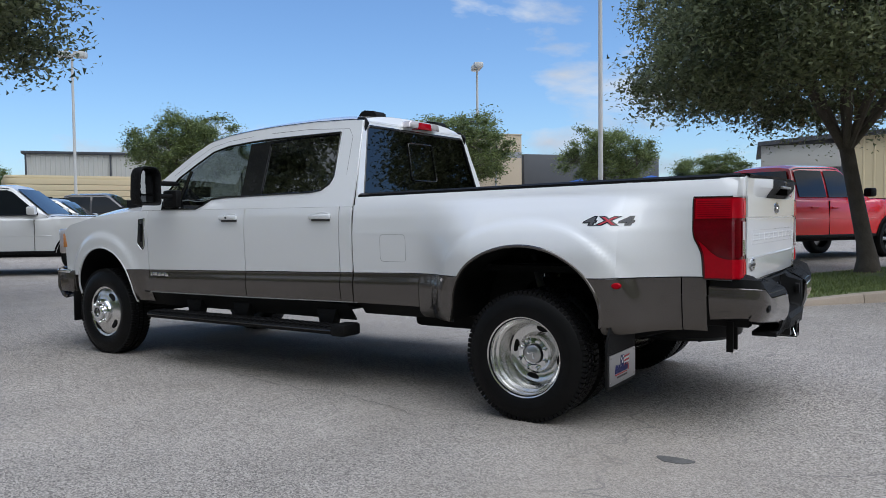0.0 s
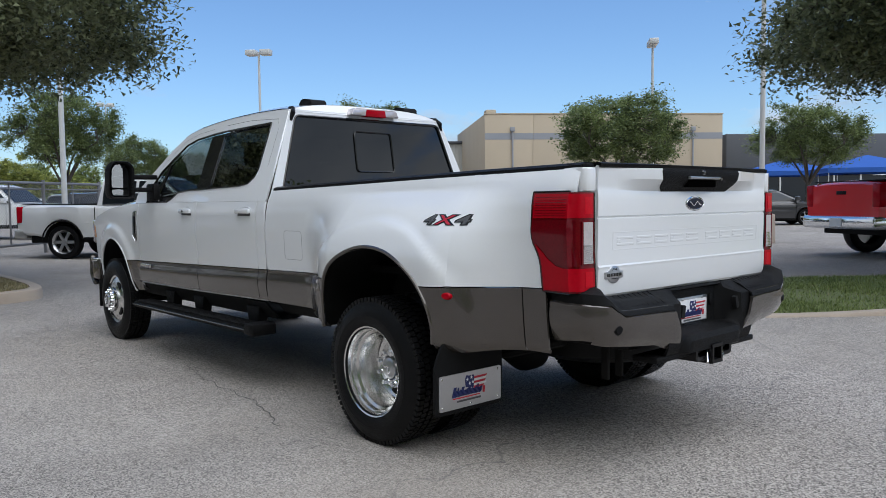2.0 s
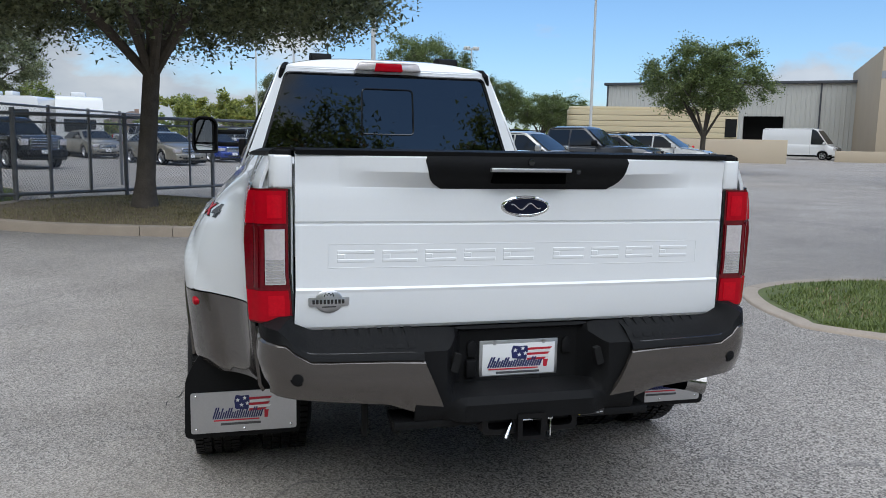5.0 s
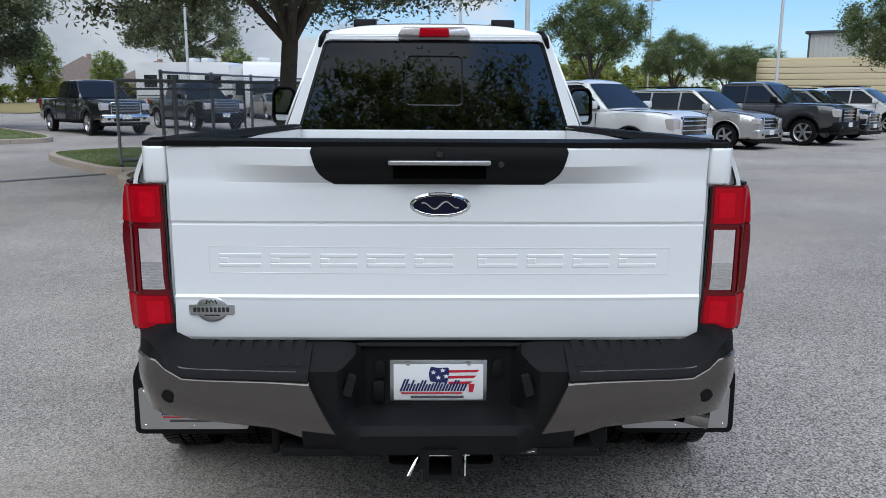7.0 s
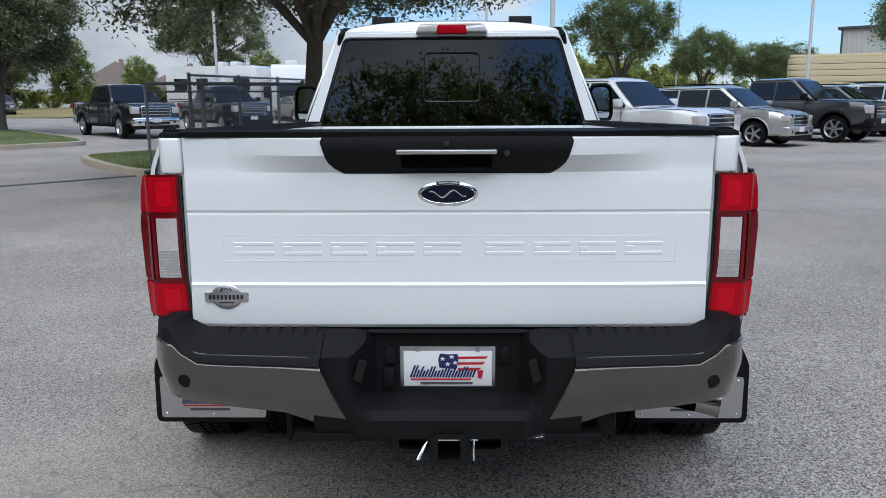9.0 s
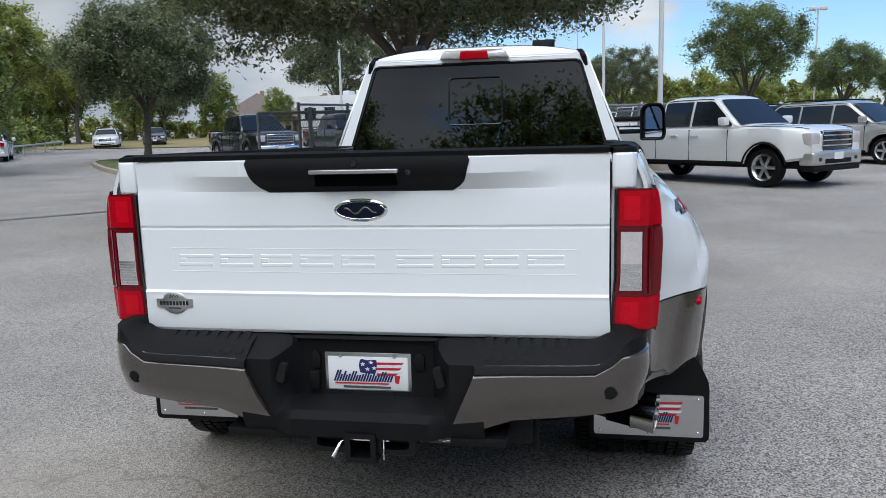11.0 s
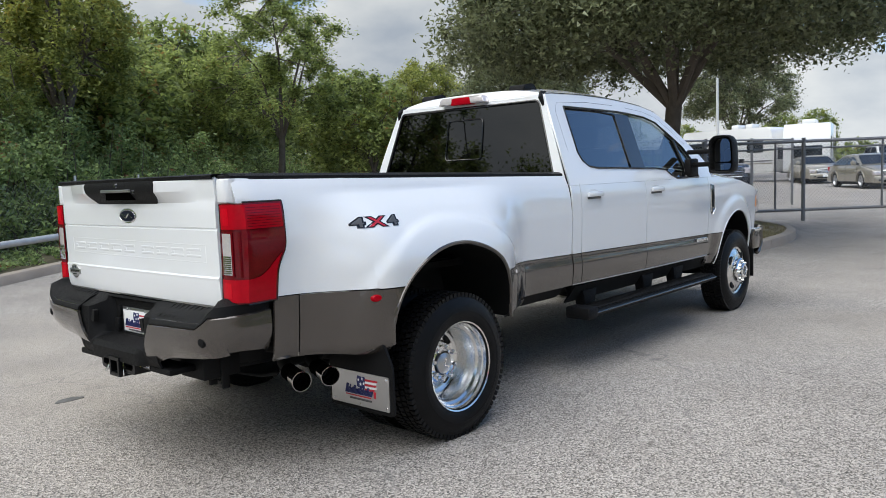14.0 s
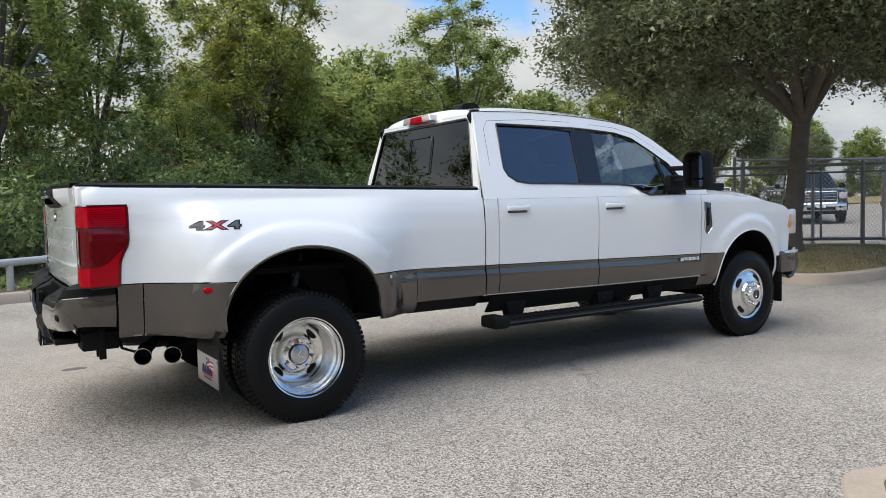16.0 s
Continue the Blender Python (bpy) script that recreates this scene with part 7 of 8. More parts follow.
    for s in (1, -1):
        for a, b in zip(edges_x, edges_x[1:]):
            bm = bmesh.new()
            cols = []
            for x in steps(a + 0.035, b - 0.035, 10):
                zt = min(roof_z(x) - 0.085, gz1 - 0.10)
                if zt < g0 + 0.02:
                    zt = g0 + 0.02
                cols.append([bm.verts.new((x, s * (side_y(z) + 0.012), z)) for z in (g0, (g0 + zt) / 2, zt)])
            for p, q in zip(cols, cols[1:]):
                for k in range(2):
                    bm.faces.new((p[k], p[k + 1], q[k + 1], q[k]))
            part("side_window", bm, CARGLASS, car, solid=0.006)
            part("window_trim", bm_tube([(a + 0.035, s * (side_y(g0) + 0.014), g0 - 0.008), (b - 0.035, s * (side_y(g0) + 0.014), g0 - 0.008)], 0.010, 5), BLACKGL, car)
    # windscreen and rear window follow the slopes

    def slope(x0, z0, x1, z1, off):
        bm = bmesh.new()
        n = Vector((-(z1 - z0), 0, x1 - x0)).normalized()
        if n.x * off < 0:
            n = -n
        rws = []
        for u in steps(0.06, 0.90, 5):
            x, z = x0 + (x1 - x0) * u, z0 + (z1 - z0) * u
            y = side_y(z) - 0.085
            rws.append([bm.verts.new((x + n.x * 0.028, yy, z + n.z * 0.028 + 0.012 * (1 - (yy / y) ** 2))) for yy in steps(-y, y, 8)])
        for p, q in zip(rws, rws[1:]):
            for k in range(8):
                bm.faces.new((p[k], p[k + 1], q[k + 1], q[k]))
        return bm
    part("windscreen", slope(green[-1][0], green[-1][1], green[-2][0], green[-2][1], 1), CARGLASS, car, solid=0.006)
    if kind != "van":
        part("rear_window", slope(green[0][0], green[0][1], green[1][0], green[1][1], -1), CARGLASS, car, solid=0.006)
    # wheels
    for a in axles:
        for s in (1, -1):
            m = Matrix.Translation((a, s * (W - 0.135), R)) @ (Matrix() if s == 1 else Matrix.Rotation(math.pi, 4, "Z"))
            wh = part("wheel", bm_lathe([(R * 0.66, 0.10), (R * 0.69, 0.115), (R * 0.70, 0.10), (R * 0.62, 0.07), (R * 0.58, 0.02), (0, 0.02)], 28), STEEL, car, "alloy wheel")
            part("tyre", bm_lathe([(R * 0.68, 0.095), (R * 0.75, 0.122), (R * 0.92, 0.118), (R * 0.985, 0.09), (R, 0.04), (R, -0.04), (R * 0.985, -0.09), (R * 0.75, -0.12), (R * 0.6, -0.1)], 36), RUBBER, wh)
            # dark ring on the wheel face gives the shade between spokes
            part("wheel_well", bm_lathe([(R * 0.57, 0.028), (R * 0.2, 0.024)], 24), DARK, wh)
            for k in range(6 if kind == "pickup" else 5):
                ang = 2 * math.pi * k / (6 if kind == "pickup" else 5)
                part("spoke", bm_box(R * 0.10, R * 0.66, 0.05, 0.085, -R * 0.085, R * 0.085, 0.01, m=Matrix.Rotation(ang, 4, "Y")), STEEL, wh)
            part("hub", bm_lathe([(0, 0.10), (R * 0.14, 0.095), (R * 0.17, 0.06)], 18), STEEL, wh)
            wh.matrix_world = m
            part("arch_trim", bm_tube([(a + (AR + 0.012) * math.cos(t), s * (width(a + AR * math.cos(t)) - 0.004), max(low, R + (AR + 0.012) * math.sin(t))) for t in steps(-0.1, math.pi + 0.1, 20)], 0.020, 6), BLACKPL if kind == "pickup" else col, car)
    # lamps, grille, bumpers, plates, mirrors, handles, seams
    zl = ramp(xf - 0.2, tx, tz)
    wn_, wr_ = width(xf - 0.1), width(xr + 0.1)
    for s in (1, -1):
        part("head_lamp", bm_box(xf - 0.34, xf + 0.004, s * (wn_ - 0.27), s * (wn_ + 0.014), zl - (0.33 if kind == "pickup" else 0.25), zl - 0.09, 0.03), LENSCLEAR, car, "clear head lamp")
        part("turn_lamp", bm_box(xf - 0.46, xf - 0.25, s * (wn_ - 0.05), s * (wn_ + 0.022), zl - 0.22, zl - 0.12, 0.02), AMBER, car)
        zt = ramp(xr + 0.1, tx, tz)
        part("tail_lamp", bm_box(xr - 0.012, xr + 0.14, s * (wr_ - 0.17), s * (wr_ + 0.012), zt - 0.42 if kind != "sedan" else zt - 0.24, zt - 0.04, 0.02), LENSRED, car, "red tail lamp")
        mz = gz0 + 0.10
        mx = green[-1][0] - 0.25
        part("mirror", bm_box(mx - 0.10, mx + 0.08, s * (W + 0.03), s * (W + 0.22), mz - 0.06, mz + 0.12, 0.04), col if kind != "pickup" or paint == "white" else BLACKPL, car)
        part("mirror_arm", bm_box(mx - 0.04, mx + 0.04, s * (W - 0.10), s * (W + 0.06), mz - 0.05, mz, 0.01), BLACKPL, car)
        for px in list(pillars) + [edges_x[-1] - 0.1]:
            zc = ramp(px, tx, tz)
            part("door_seam", bm_box(px - 0.004, px + 0.004, s * (width(px) - 0.03), s * (width(px) + 0.0015), bottom(px) + 0.05, zc - 0.05), DARK, car)
        for px in list(pillars)[-1:] + ([green[0][0] + 0.35] if kind in ("suv", "pickup") else [-1.05]):
            part("door_handle", bm_box(px + 0.06, px + 0.26, s * (width(px) - 0.012), s * (width(px) + 0.022), ramp(px, tx, tz) - 0.20, ramp(px, tx, tz) - 0.165, 0.008), col, car)
        part("side_sill", bm_box(axles[0] + AR + 0.02, axles[1] - AR - 0.02, s * (W - 0.06), s * (W + 0.004), low - 0.01, low + 0.055, 0.012), BLACKPL, car)
    gr = part("grille", bm_box(xf - 0.10, xf + 0.012, -wn_ + 0.33, wn_ - 0.33, zl - 0.46 if kind == "pickup" else (zl - 0.42 if kind == "suv" else zl - 0.30), zl - 0.06, 0.03), BLACKGL, car, "dark grille with bright bars")
    for k in range(3):
        zz = zl - 0.36 + k * 0.10 if kind in ("pickup", "suv") else zl - 0.27 + k * 0.06
        part("grille_bar", bm_box(xf + 0.0, xf + 0.03, -wn_ + 0.35, wn_ - 0.35, zz, zz + 0.028, 0.008), CHROME, gr)
    bmat = CHROME if kind == "pickup" and (paint == "red" or big) else (PAINTS["silver"] if paint == "white" and kind == "pickup" else (BLACKPL if kind == "pickup" else col))
    part("front_bumper", bm_box(xf - 0.28, xf + 0.06, -wn_ - 0.01, wn_ + 0.01, low - 0.02, low + 0.27, 0.06, segments=3), bmat, car)
    part("valance", bm_box(xf - 0.24, xf + 0.045, -wn_ + 0.02, wn_ - 0.02, low - 0.13, low - 0.01, 0.03), BLACKPL, car)
    zg0, zg1 = (zl - 0.46 if kind == "pickup" else (zl - 0.42 if kind == "suv" else zl - 0.30)), zl - 0.06
    loop = rounded([(-wn_ + 0.325, zg0), (wn_ - 0.325, zg0), (wn_ - 0.325, zg1), (-wn_ + 0.325, zg1)], 0.05, 3)
    part("grille_frame", bm_tube([(xf + 0.016, y, z) for y, z in loop + loop[:1]], 0.018, 6), CHROME if paint != "grey" else BLACKGL, gr)
    part("front_plate", bm_box(xf + 0.06, xf + 0.072, -0.15, 0.15, low + 0.10, low + 0.24), WHITEPR, car)
    for s in (1, -1):
        part("fog_lamp", bm_lathe([(0, 0.012), (0.045, 0.010), (0.06, 0.0), (0.07, -0.02)], 16, m=Matrix.Translation((xf + 0.055, s * (wn_ - 0.22), low + 0.11)) @ TOREAR @ Matrix.Diagonal((1.2, 1, 0.8, 1))), BLACKGL, car, "round fog lamp")
        part("hood_seam", bm_tube([(x, s * (width(x) - 0.105), ramp(x, tx, tz) + 0.002) for x in steps(green[-1][0] + 0.05, xf - 0.12, 8)], 0.007, 5), DARK, car)
        part("side_crease", bm_tube([(x, s * (width(x) - 0.004), bottom(axles[0] + AR + 0.3) + 0.48 * (ramp(x, tx, tz) - bottom(axles[0] + AR + 0.3))) for x in steps(axles[0] + AR + 0.05, axles[1] - AR - 0.05, 8)], 0.007, 5), col, car)
        part("pillar_trim", bm_tube([(x, s * (side_y(roof_z(x)) + 0.004), roof_z(x) - 0.05) for x in steps(green[1][0] + 0.05, green[-2][0] - 0.05, 8)], 0.010, 5), BLACKGL, car)
    part("air_dam", bm_box(xf - 0.02, xf + 0.068, -wn_ * 0.55, wn_ * 0.55, low + 0.02, low + 0.12, 0.02), BLACKPL, car)
    part("rear_bumper", bm_box(xr - 0.10, xr + 0.22, -wr_ - 0.005, wr_ + 0.005, low + 0.02, low + 0.24, 0.05, segments=3), bmat, car)
    part("plate", bm_box(xr - 0.108, xr - 0.10, -0.15, 0.15, low + 0.06, low + 0.20), WHITEPR, car)
    if kind == "pickup":
        part("bed_liner", bm_box(xr + 0.10, green[0][0] - 0.05, -W + 0.14, W - 0.14, 1.275, 1.295, 0.004), BLACKPL, car, "black bed cover")
        part("tailgate_handle", bm_box(xr - 0.012, xr + 0.02, -0.12, 0.12, 1.06, 1.12, 0.01), BLACKPL, car)
        for s in (1, -1):
            part("bed_seam", bm_box(green[0][0] - 0.04, green[0][0] - 0.028, s * (W - 0.05), s * (width(-1) + 0.002), low + 0.08, 1.2), DARK, car)
    if kind == "suv":
        for s in (1, -1):
            part("roof_rail", bm_tube([(-1.8, s * (side_y(gz1) - 0.05), gz1 + 0.05), (-0.8, s * (side_y(gz1) - 0.05), gz1 + 0.075), (0.1, s * (side_y(gz1) - 0.05), gz1 + 0.06)], 0.018, 6), BLACKPL, car)
    return car


def park(car, x, y, heading, scale=1.0, label=""):
    car.matrix_world = pose(x, y, ground_z(x, y), 0, 0, heading) @ Matrix.Scale(scale, 4)
    if label:
        car["label"] = label
    return car


park(vehicle("pickup", "white", "white double-cab pickup with black arch trims parked on the lot"), -15.3, 3.75, 43)
park(vehicle("suv", "silver", "pale silver crossover parked in a row on the lot"), -21.0, 8.35, 43)
park(vehicle("pickup", "grey", "dark grey crew-cab pickup parked in the row"), -22.9, 11.1, 43, 1.03)
bs = park(vehicle("suv", "black", "black sport utility parked in the row"), -25.4, 13.9, 43)
ws_ = park(vehicle("suv", "white", "white sport utility parked at the row's end"), -30.4, 18.7, 43, 1.05)
park(vehicle("pickup", "red", "bright red crew-cab pickup parked beyond the grass bed"), -1.13, 16.05, 58, 1.2)
bp = park(vehicle("pickup", "black", "black crew-cab pickup with bright bumpers parked on the lot", True), -26.6, -12.75, 44, 1.02)
gs = park(vehicle("sedan", "grey", "dark grey coupe parked on the far lot"), -11.9, 28.1, 43)
ts = park(vehicle("sedan", "tan", "dull tan sedan parked behind the chain-link fence"), -34.5, -4.6, 35)
bl = park(vehicle("sedan", "blue", "bright blue sedan parked behind the chain-link fence"), -38.9, -2.6, 30)
wp = park(vehicle("pickup", "white", "white crew-cab pickup parked behind the chain-link fence"), -28.2, 3.1, 43)
wv = park(vehicle("van", "white", "white high-roof van at the warehouse door"), -55.0, 46.5, 35, 1.05)


def more(src, x, y, heading, label, scale=1.0):
    c = copy_thing(src, Matrix())
    return park(c, x, y, heading, scale, label)


more(ws_, -16.6, 33.2, 43, "pale gold sport utility parked on the far lot", 1.12)
bo = park(vehicle("pickup", "black", "black off-road pickup with dark grille behind the fence"), -30.0, -9.9, 40)
more(bo, -26.2, 37.8, 43, "black crew-cab pickup with a short box on the far lot")
more(bo, -21.4, 36.4, 43, "black pickup parked beside a light pole")
more(ws_, -44.5, 0.0, 40, "silver-white sport utility behind the fence", 1.05)
more(wp, -47.0, -6.5, 35, "white work pickup behind the fence")
more(ws_, -50.5, 3.0, 40, "white sport utility in the fenced lot")
more(ts, -42.0, -9.0, 30, "tan sedan at the back of the fenced lot")
more(ts, -40.5, 13.2, 43, "tan sedan in the crowded back row")
more(gs, -44.0, 16.0, 43, "dark sedan in the crowded back row")
more(ws_, -47.0, 12.0, 43, "white sport utility in the crowded back row")
more(bl, -50.0, 15.0, 43, "blue sedan in the crowded back row")
more(bs, -38.0, 10.3, 43, "black sport utility in the crowded back row")
more(ws_, -53.0, 9.0, 43, "white wagon in the crowded back row", 0.95)
more(gs, -36.5, 22.0, 43, "grey sedan near the storage shed")
more(ws_, -41.0, 25.0, 43, "white sport utility near the storage shed")
park(vehicle("sedan", "red", "red sedan near the storage shed"), -44.0, 27.5, 43)
wsd = park(vehicle("sedan", "white", "white sedan standing by the pipe rail"), -31.7, -29.5, 215)
more(wsd, -50.9, -35.6, 30, "white sedan parked by the far trees")
more(gs, -56.3, -34.8, 30, "grey sedan parked by the far trees")

# weeds on the verge, between the kerb and the brush
weeds = new("weeds", leaf_mesh("weeds", cs, rs, 15000, 0.10, rngv, VINELEAF, flat=0.55))
tagged(weeds, "low weeds and leaves on the verge", "weeds", kind="stuff")

# ---- pipe rail ----
rail_ob = thing("pipe_rail", "low galvanised pipe rail on short posts along the verge", "rail")
RS = Vector((3.35, -5.95))
RD = Vector((-0.803, -0.596))
far = 24
prev = None
for k in range(far):
    p = RS + RD * (2.78 * k)
    g = ground_z(p.x, p.y) + 0.12
    part("post", bm_tube([(p.x, p.y, g - 0.1), (p.x, p.y, g + 0.42)], 0.052, 10), GALV, rail_ob)
a, b = RS - RD * 1.0, RS + RD * (2.78 * (far - 1) + 1)
part("top_pipe", bm_tube([(p.x, p.y, ground_z(p.x, p.y) + 0.12 + 0.43) for p in (a.lerp(b, u) for u in steps(0, 1, 40))], 0.058, 12), GALV, rail_ob)

bend = thing("pipe_rail", "low white pipe rail where the lane bends", "rail")
bp0, bp1 = Vector((-30.5, -29.2)), Vector((-48.0, -37.3))
for u in steps(0, 1, 7):
    p = bp0.lerp(bp1, u)
    part("post", bm_tube([(p.x, p.y, ground_z(p.x, p.y) - 0.1), (p.x, p.y, ground_z(p.x, p.y) + 0.56)], 0.052, 8), GALV, bend)
part("top_pipe", bm_tube([(p.x, p.y, ground_z(p.x, p.y) + 0.60) for p in (bp0.lerp(bp1, u) for u in steps(0, 1, 10))], 0.058, 10), GALV, bend)


def wires(bm, a, b, z0, z1, pitch=0.085, r=0.0036):
    """Crossed wires of a chain-link panel between two plan points."""
    a, b = Vector(a), Vector(b)
    L = (b - a).length
    d = (b - a) / L
    h = z1 - z0
    n = int((L + h) / pitch)
    for k in range(n):
        u0 = -h + k * pitch
        for sgn in (1, -1):
            s0, s1 = max(0.0, u0), min(L, u0 + h)
            if s1 <= s0:
                continue
            za, zb = (z0 + (s0 - u0), z0 + (s1 - u0)) if sgn == 1 else (z1 - (s0 - u0), z1 - (s1 - u0))
            pa, pb = a + d * s0, a + d * s1
            g0, g1 = ground_z(*pa), ground_z(*pb)
            bm_tube([(pa.x, pa.y, za + g0), (pb.x, pb.y, zb + g1)], r, 3, bm, cap=False)
    return bm


def pole(points, r, name, parent, material=FENCEM, n=8, label=""):
    return part(name, bm_tube(points, r, n), material, parent, label)


# ---- chain-link gate and fence ----
gate_f = thing("chain_link_gate", "long weathered chain-link sliding gate standing across the lot entrance", "gate")
GA, GB = Vector((-12.05, -6.15)), Vector((-20.4, 4.06))
for u, r, top_h in ((0.0, 0.032, 1.83), (0.088, 0.05, 1.93), (0.205, 0.024, 1.82), (0.265, 0.045, 1.90), (0.388, 0.024, 1.82), (0.436, 0.045, 1.90), (0.570, 0.024, 1.82), (0.618, 0.05, 1.90), (0.715, 0.024, 1.82), (0.812, 0.045, 1.90), (0.905, 0.024, 1.82), (1.0, 0.05, 1.90)):
    p = GA.lerp(GB, u)
    g = ground_z(p.x, p.y)
    pole([(p.x, p.y, g + (0.0 if r > 0.03 else 0.25)), (p.x, p.y, g + top_h)], r, "post", gate_f)
for h, r in ((1.82, 0.036), (0.26, 0.034), (1.66, 0.020)):
    pole([(p.x, p.y, ground_z(p.x, p.y) + h) for p in (GA.lerp(GB, u) for u in steps(0, 1, 12))], r, "bar", gate_f)
w = part("chain_link", wires(bmesh.new(), GA, GB, 0.05, 1.80), FENCEM, gate_f, smooth=False)
tagged(w, kind="stuff")
part("gate_roller", bm_lathe([(0, 0.04), (0.07, 0.04), (0.09, 0.0), (0.07, -0.04), (0, -0.04)], 16, m=Matrix.Translation((GA.x, GA.y, ground_z(*GA) + 0.09))), RUBBER, gate_f)
pole([(p.x, p.y, ground_z(p.x, p.y) + 0.012) for p in (GA, GA + Vector((3.2, -3.0)), GA + Vector((7.5, -7.0)))], 0.02, "ground_track", gate_f)
fence = thing("chain_link_fence", "weathered chain-link fence round the back lot", "fence")
FQ = [(-12.9, -5.55), (-22.0, -3.9)]
for fp in (FQ,):
    a, b = Vector(fp[0]), Vector(fp[1])
    for u in steps(0, 1, 4):
        p = a.lerp(b, u)
        pole([(p.x, p.y, ground_z(p.x, p.y)), (p.x, p.y, ground_z(p.x, p.y) + 2.05)], 0.04, "post", fence)
    pole([(p.x, p.y, ground_z(p.x, p.y) + 2.0) for p in (a.lerp(b, u) for u in steps(0, 1, 4))], 0.025, "bar", fence)
    tagged(part("chain_link", wires(bmesh.new(), a, b, 0.05, 1.98, 0.12), FENCEM, fence, smooth=False), kind="stuff")
# dark fence half lost in the brush behind the rail
brush_f = thing("chain_link_fence", "dark chain-link fence overgrown by brush", "fence")
a, b = RAIL0 + RAILN * 1.5 - RAILD * 4, RAIL0 + RAILN * 1.5 + RAILD * 26
for u in steps(0, 1, 10):
    p = a.lerp(b, u)
    pole([(p.x, p.y, ground_z(p.x, p.y)), (p.x, p.y, ground_z(p.x, p.y) + 1.65)], 0.03, "post", brush_f, GALV)
tagged(part("chain_link", wires(bmesh.new(), a, b, 0.15, 1.5, 0.16, 0.002), FENCEM, brush_f, smooth=False), kind="stuff")

# ---- light poles ----
def light_pole(x, y, h, label, base=True, heads=2, turn=0.0):
    t = thing("light_pole", label, "light pole", (x, y, ground_z(x, y)), turn)
    z0 = 0.0
    if base:
        part("footing", bm_lathe([(0, 0.78), (0.32, 0.78), (0.34, 0.74), (0.35, 0.0), (0, 0)], 24, m=Matrix.Rotation(radians(90), 4, "X")), CONCRETE, t, "round concrete footing")
        z0 = 0.78
        part("base_plate", bm_box(-0.17, 0.17, -0.17, 0.17, z0, z0 + 0.12, 0.02), POLEM, t)
    part("shaft", bm_tube([(0, 0, z0), (0, 0, h * 0.5), (0, 0, h)], [0.075, 0.066, 0.055], 10), POLEM, t, "square-cut pale steel shaft")
    for k in range(heads):
        s = 1 if k == 0 else -1
        part("arm", bm_box(0, s * 0.20, -0.03, 0.03, h - 0.10, h - 0.04, 0.01), POLEM, t)
        head = part("lamp_head", bm_box(s * 0.10, s * 0.62, -0.22, 0.22, h - 0.16, h + 0.10, 0.04), POLEM, t, "shoebox lamp head")
        part("lens", bm_box(s * 0.15, s * 0.57, -0.17, 0.17, h - 0.172, h - 0.155, 0.004), LENSCLEAR, head)
    return t


light_pole(-30.65, 15.03, 8.4, "tall pale double-headed lot light pole", turn=40)
light_pole(-17.9, 29.0, 8.6, "tall pale lot light pole on a concrete footing", heads=2, turn=130)
light_pole(-6.5, 16.7, 9.6, "tall pale lot light pole on a concrete footing beside the lane", turn=45)
light_pole(-19.05, 2.72, 9.2, "tall pale lot light pole beside the white pickup", turn=45)
light_pole(-36.0, 1.5, 9.0, "pale lot light pole behind the fence", turn=20)
light_pole(-56.0, 0.0, 9.0, "distant lot light pole", turn=0)
light_pole(-36.8, -12.2, 9.0, "pale lot light pole by the caravans", turn=70)
light_pole(-58.0, 17.0, 8.6, "distant double-headed lot light pole", turn=80)

# ---- buildings ----
STUCCO = mat("tan_tilt_wall", (0.50, 0.42, 0.31), 0.9, var=0.05, scale=0.5, fine=20, bump=0.1, bscale=8)
STRIPE = mat("grey_band_paint", (0.30, 0.31, 0.33), 0.85, var=0.05, scale=0.5)
METALW = mat("ribbed_metal_wall", (0.50, 0.50, 0.47), 0.6, metal=0.1, var=0.05, scale=0.4)
CREAM = mat("cream_metal", (0.62, 0.53, 0.34), 0.6, var=0.05, scale=0.4)
ROOFD = mat("dark_roof_edge", (0.06, 0.065, 0.075), 0.6, var=0.1, scale=1)
SLATE = mat("dark_facade", (0.085, 0.09, 0.10), 0.6, var=0.08, scale=1)
BRICKW = mat("house_brick", (0.30, 0.20, 0.15), 0.9, var=0.15, scale=2, fine=30)
SHINGLE = mat("brown_shingle", (0.165, 0.128, 0.108), 0.9, var=0.2, scale=2, fine=25)
BLUECL = mat("blue_canvas", (0.02, 0.10, 0.42), 0.7, var=0.1, scale=2)


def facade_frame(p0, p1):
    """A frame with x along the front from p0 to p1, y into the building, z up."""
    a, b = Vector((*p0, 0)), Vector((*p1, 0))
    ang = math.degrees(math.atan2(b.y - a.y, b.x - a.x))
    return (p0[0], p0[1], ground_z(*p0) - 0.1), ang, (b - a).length


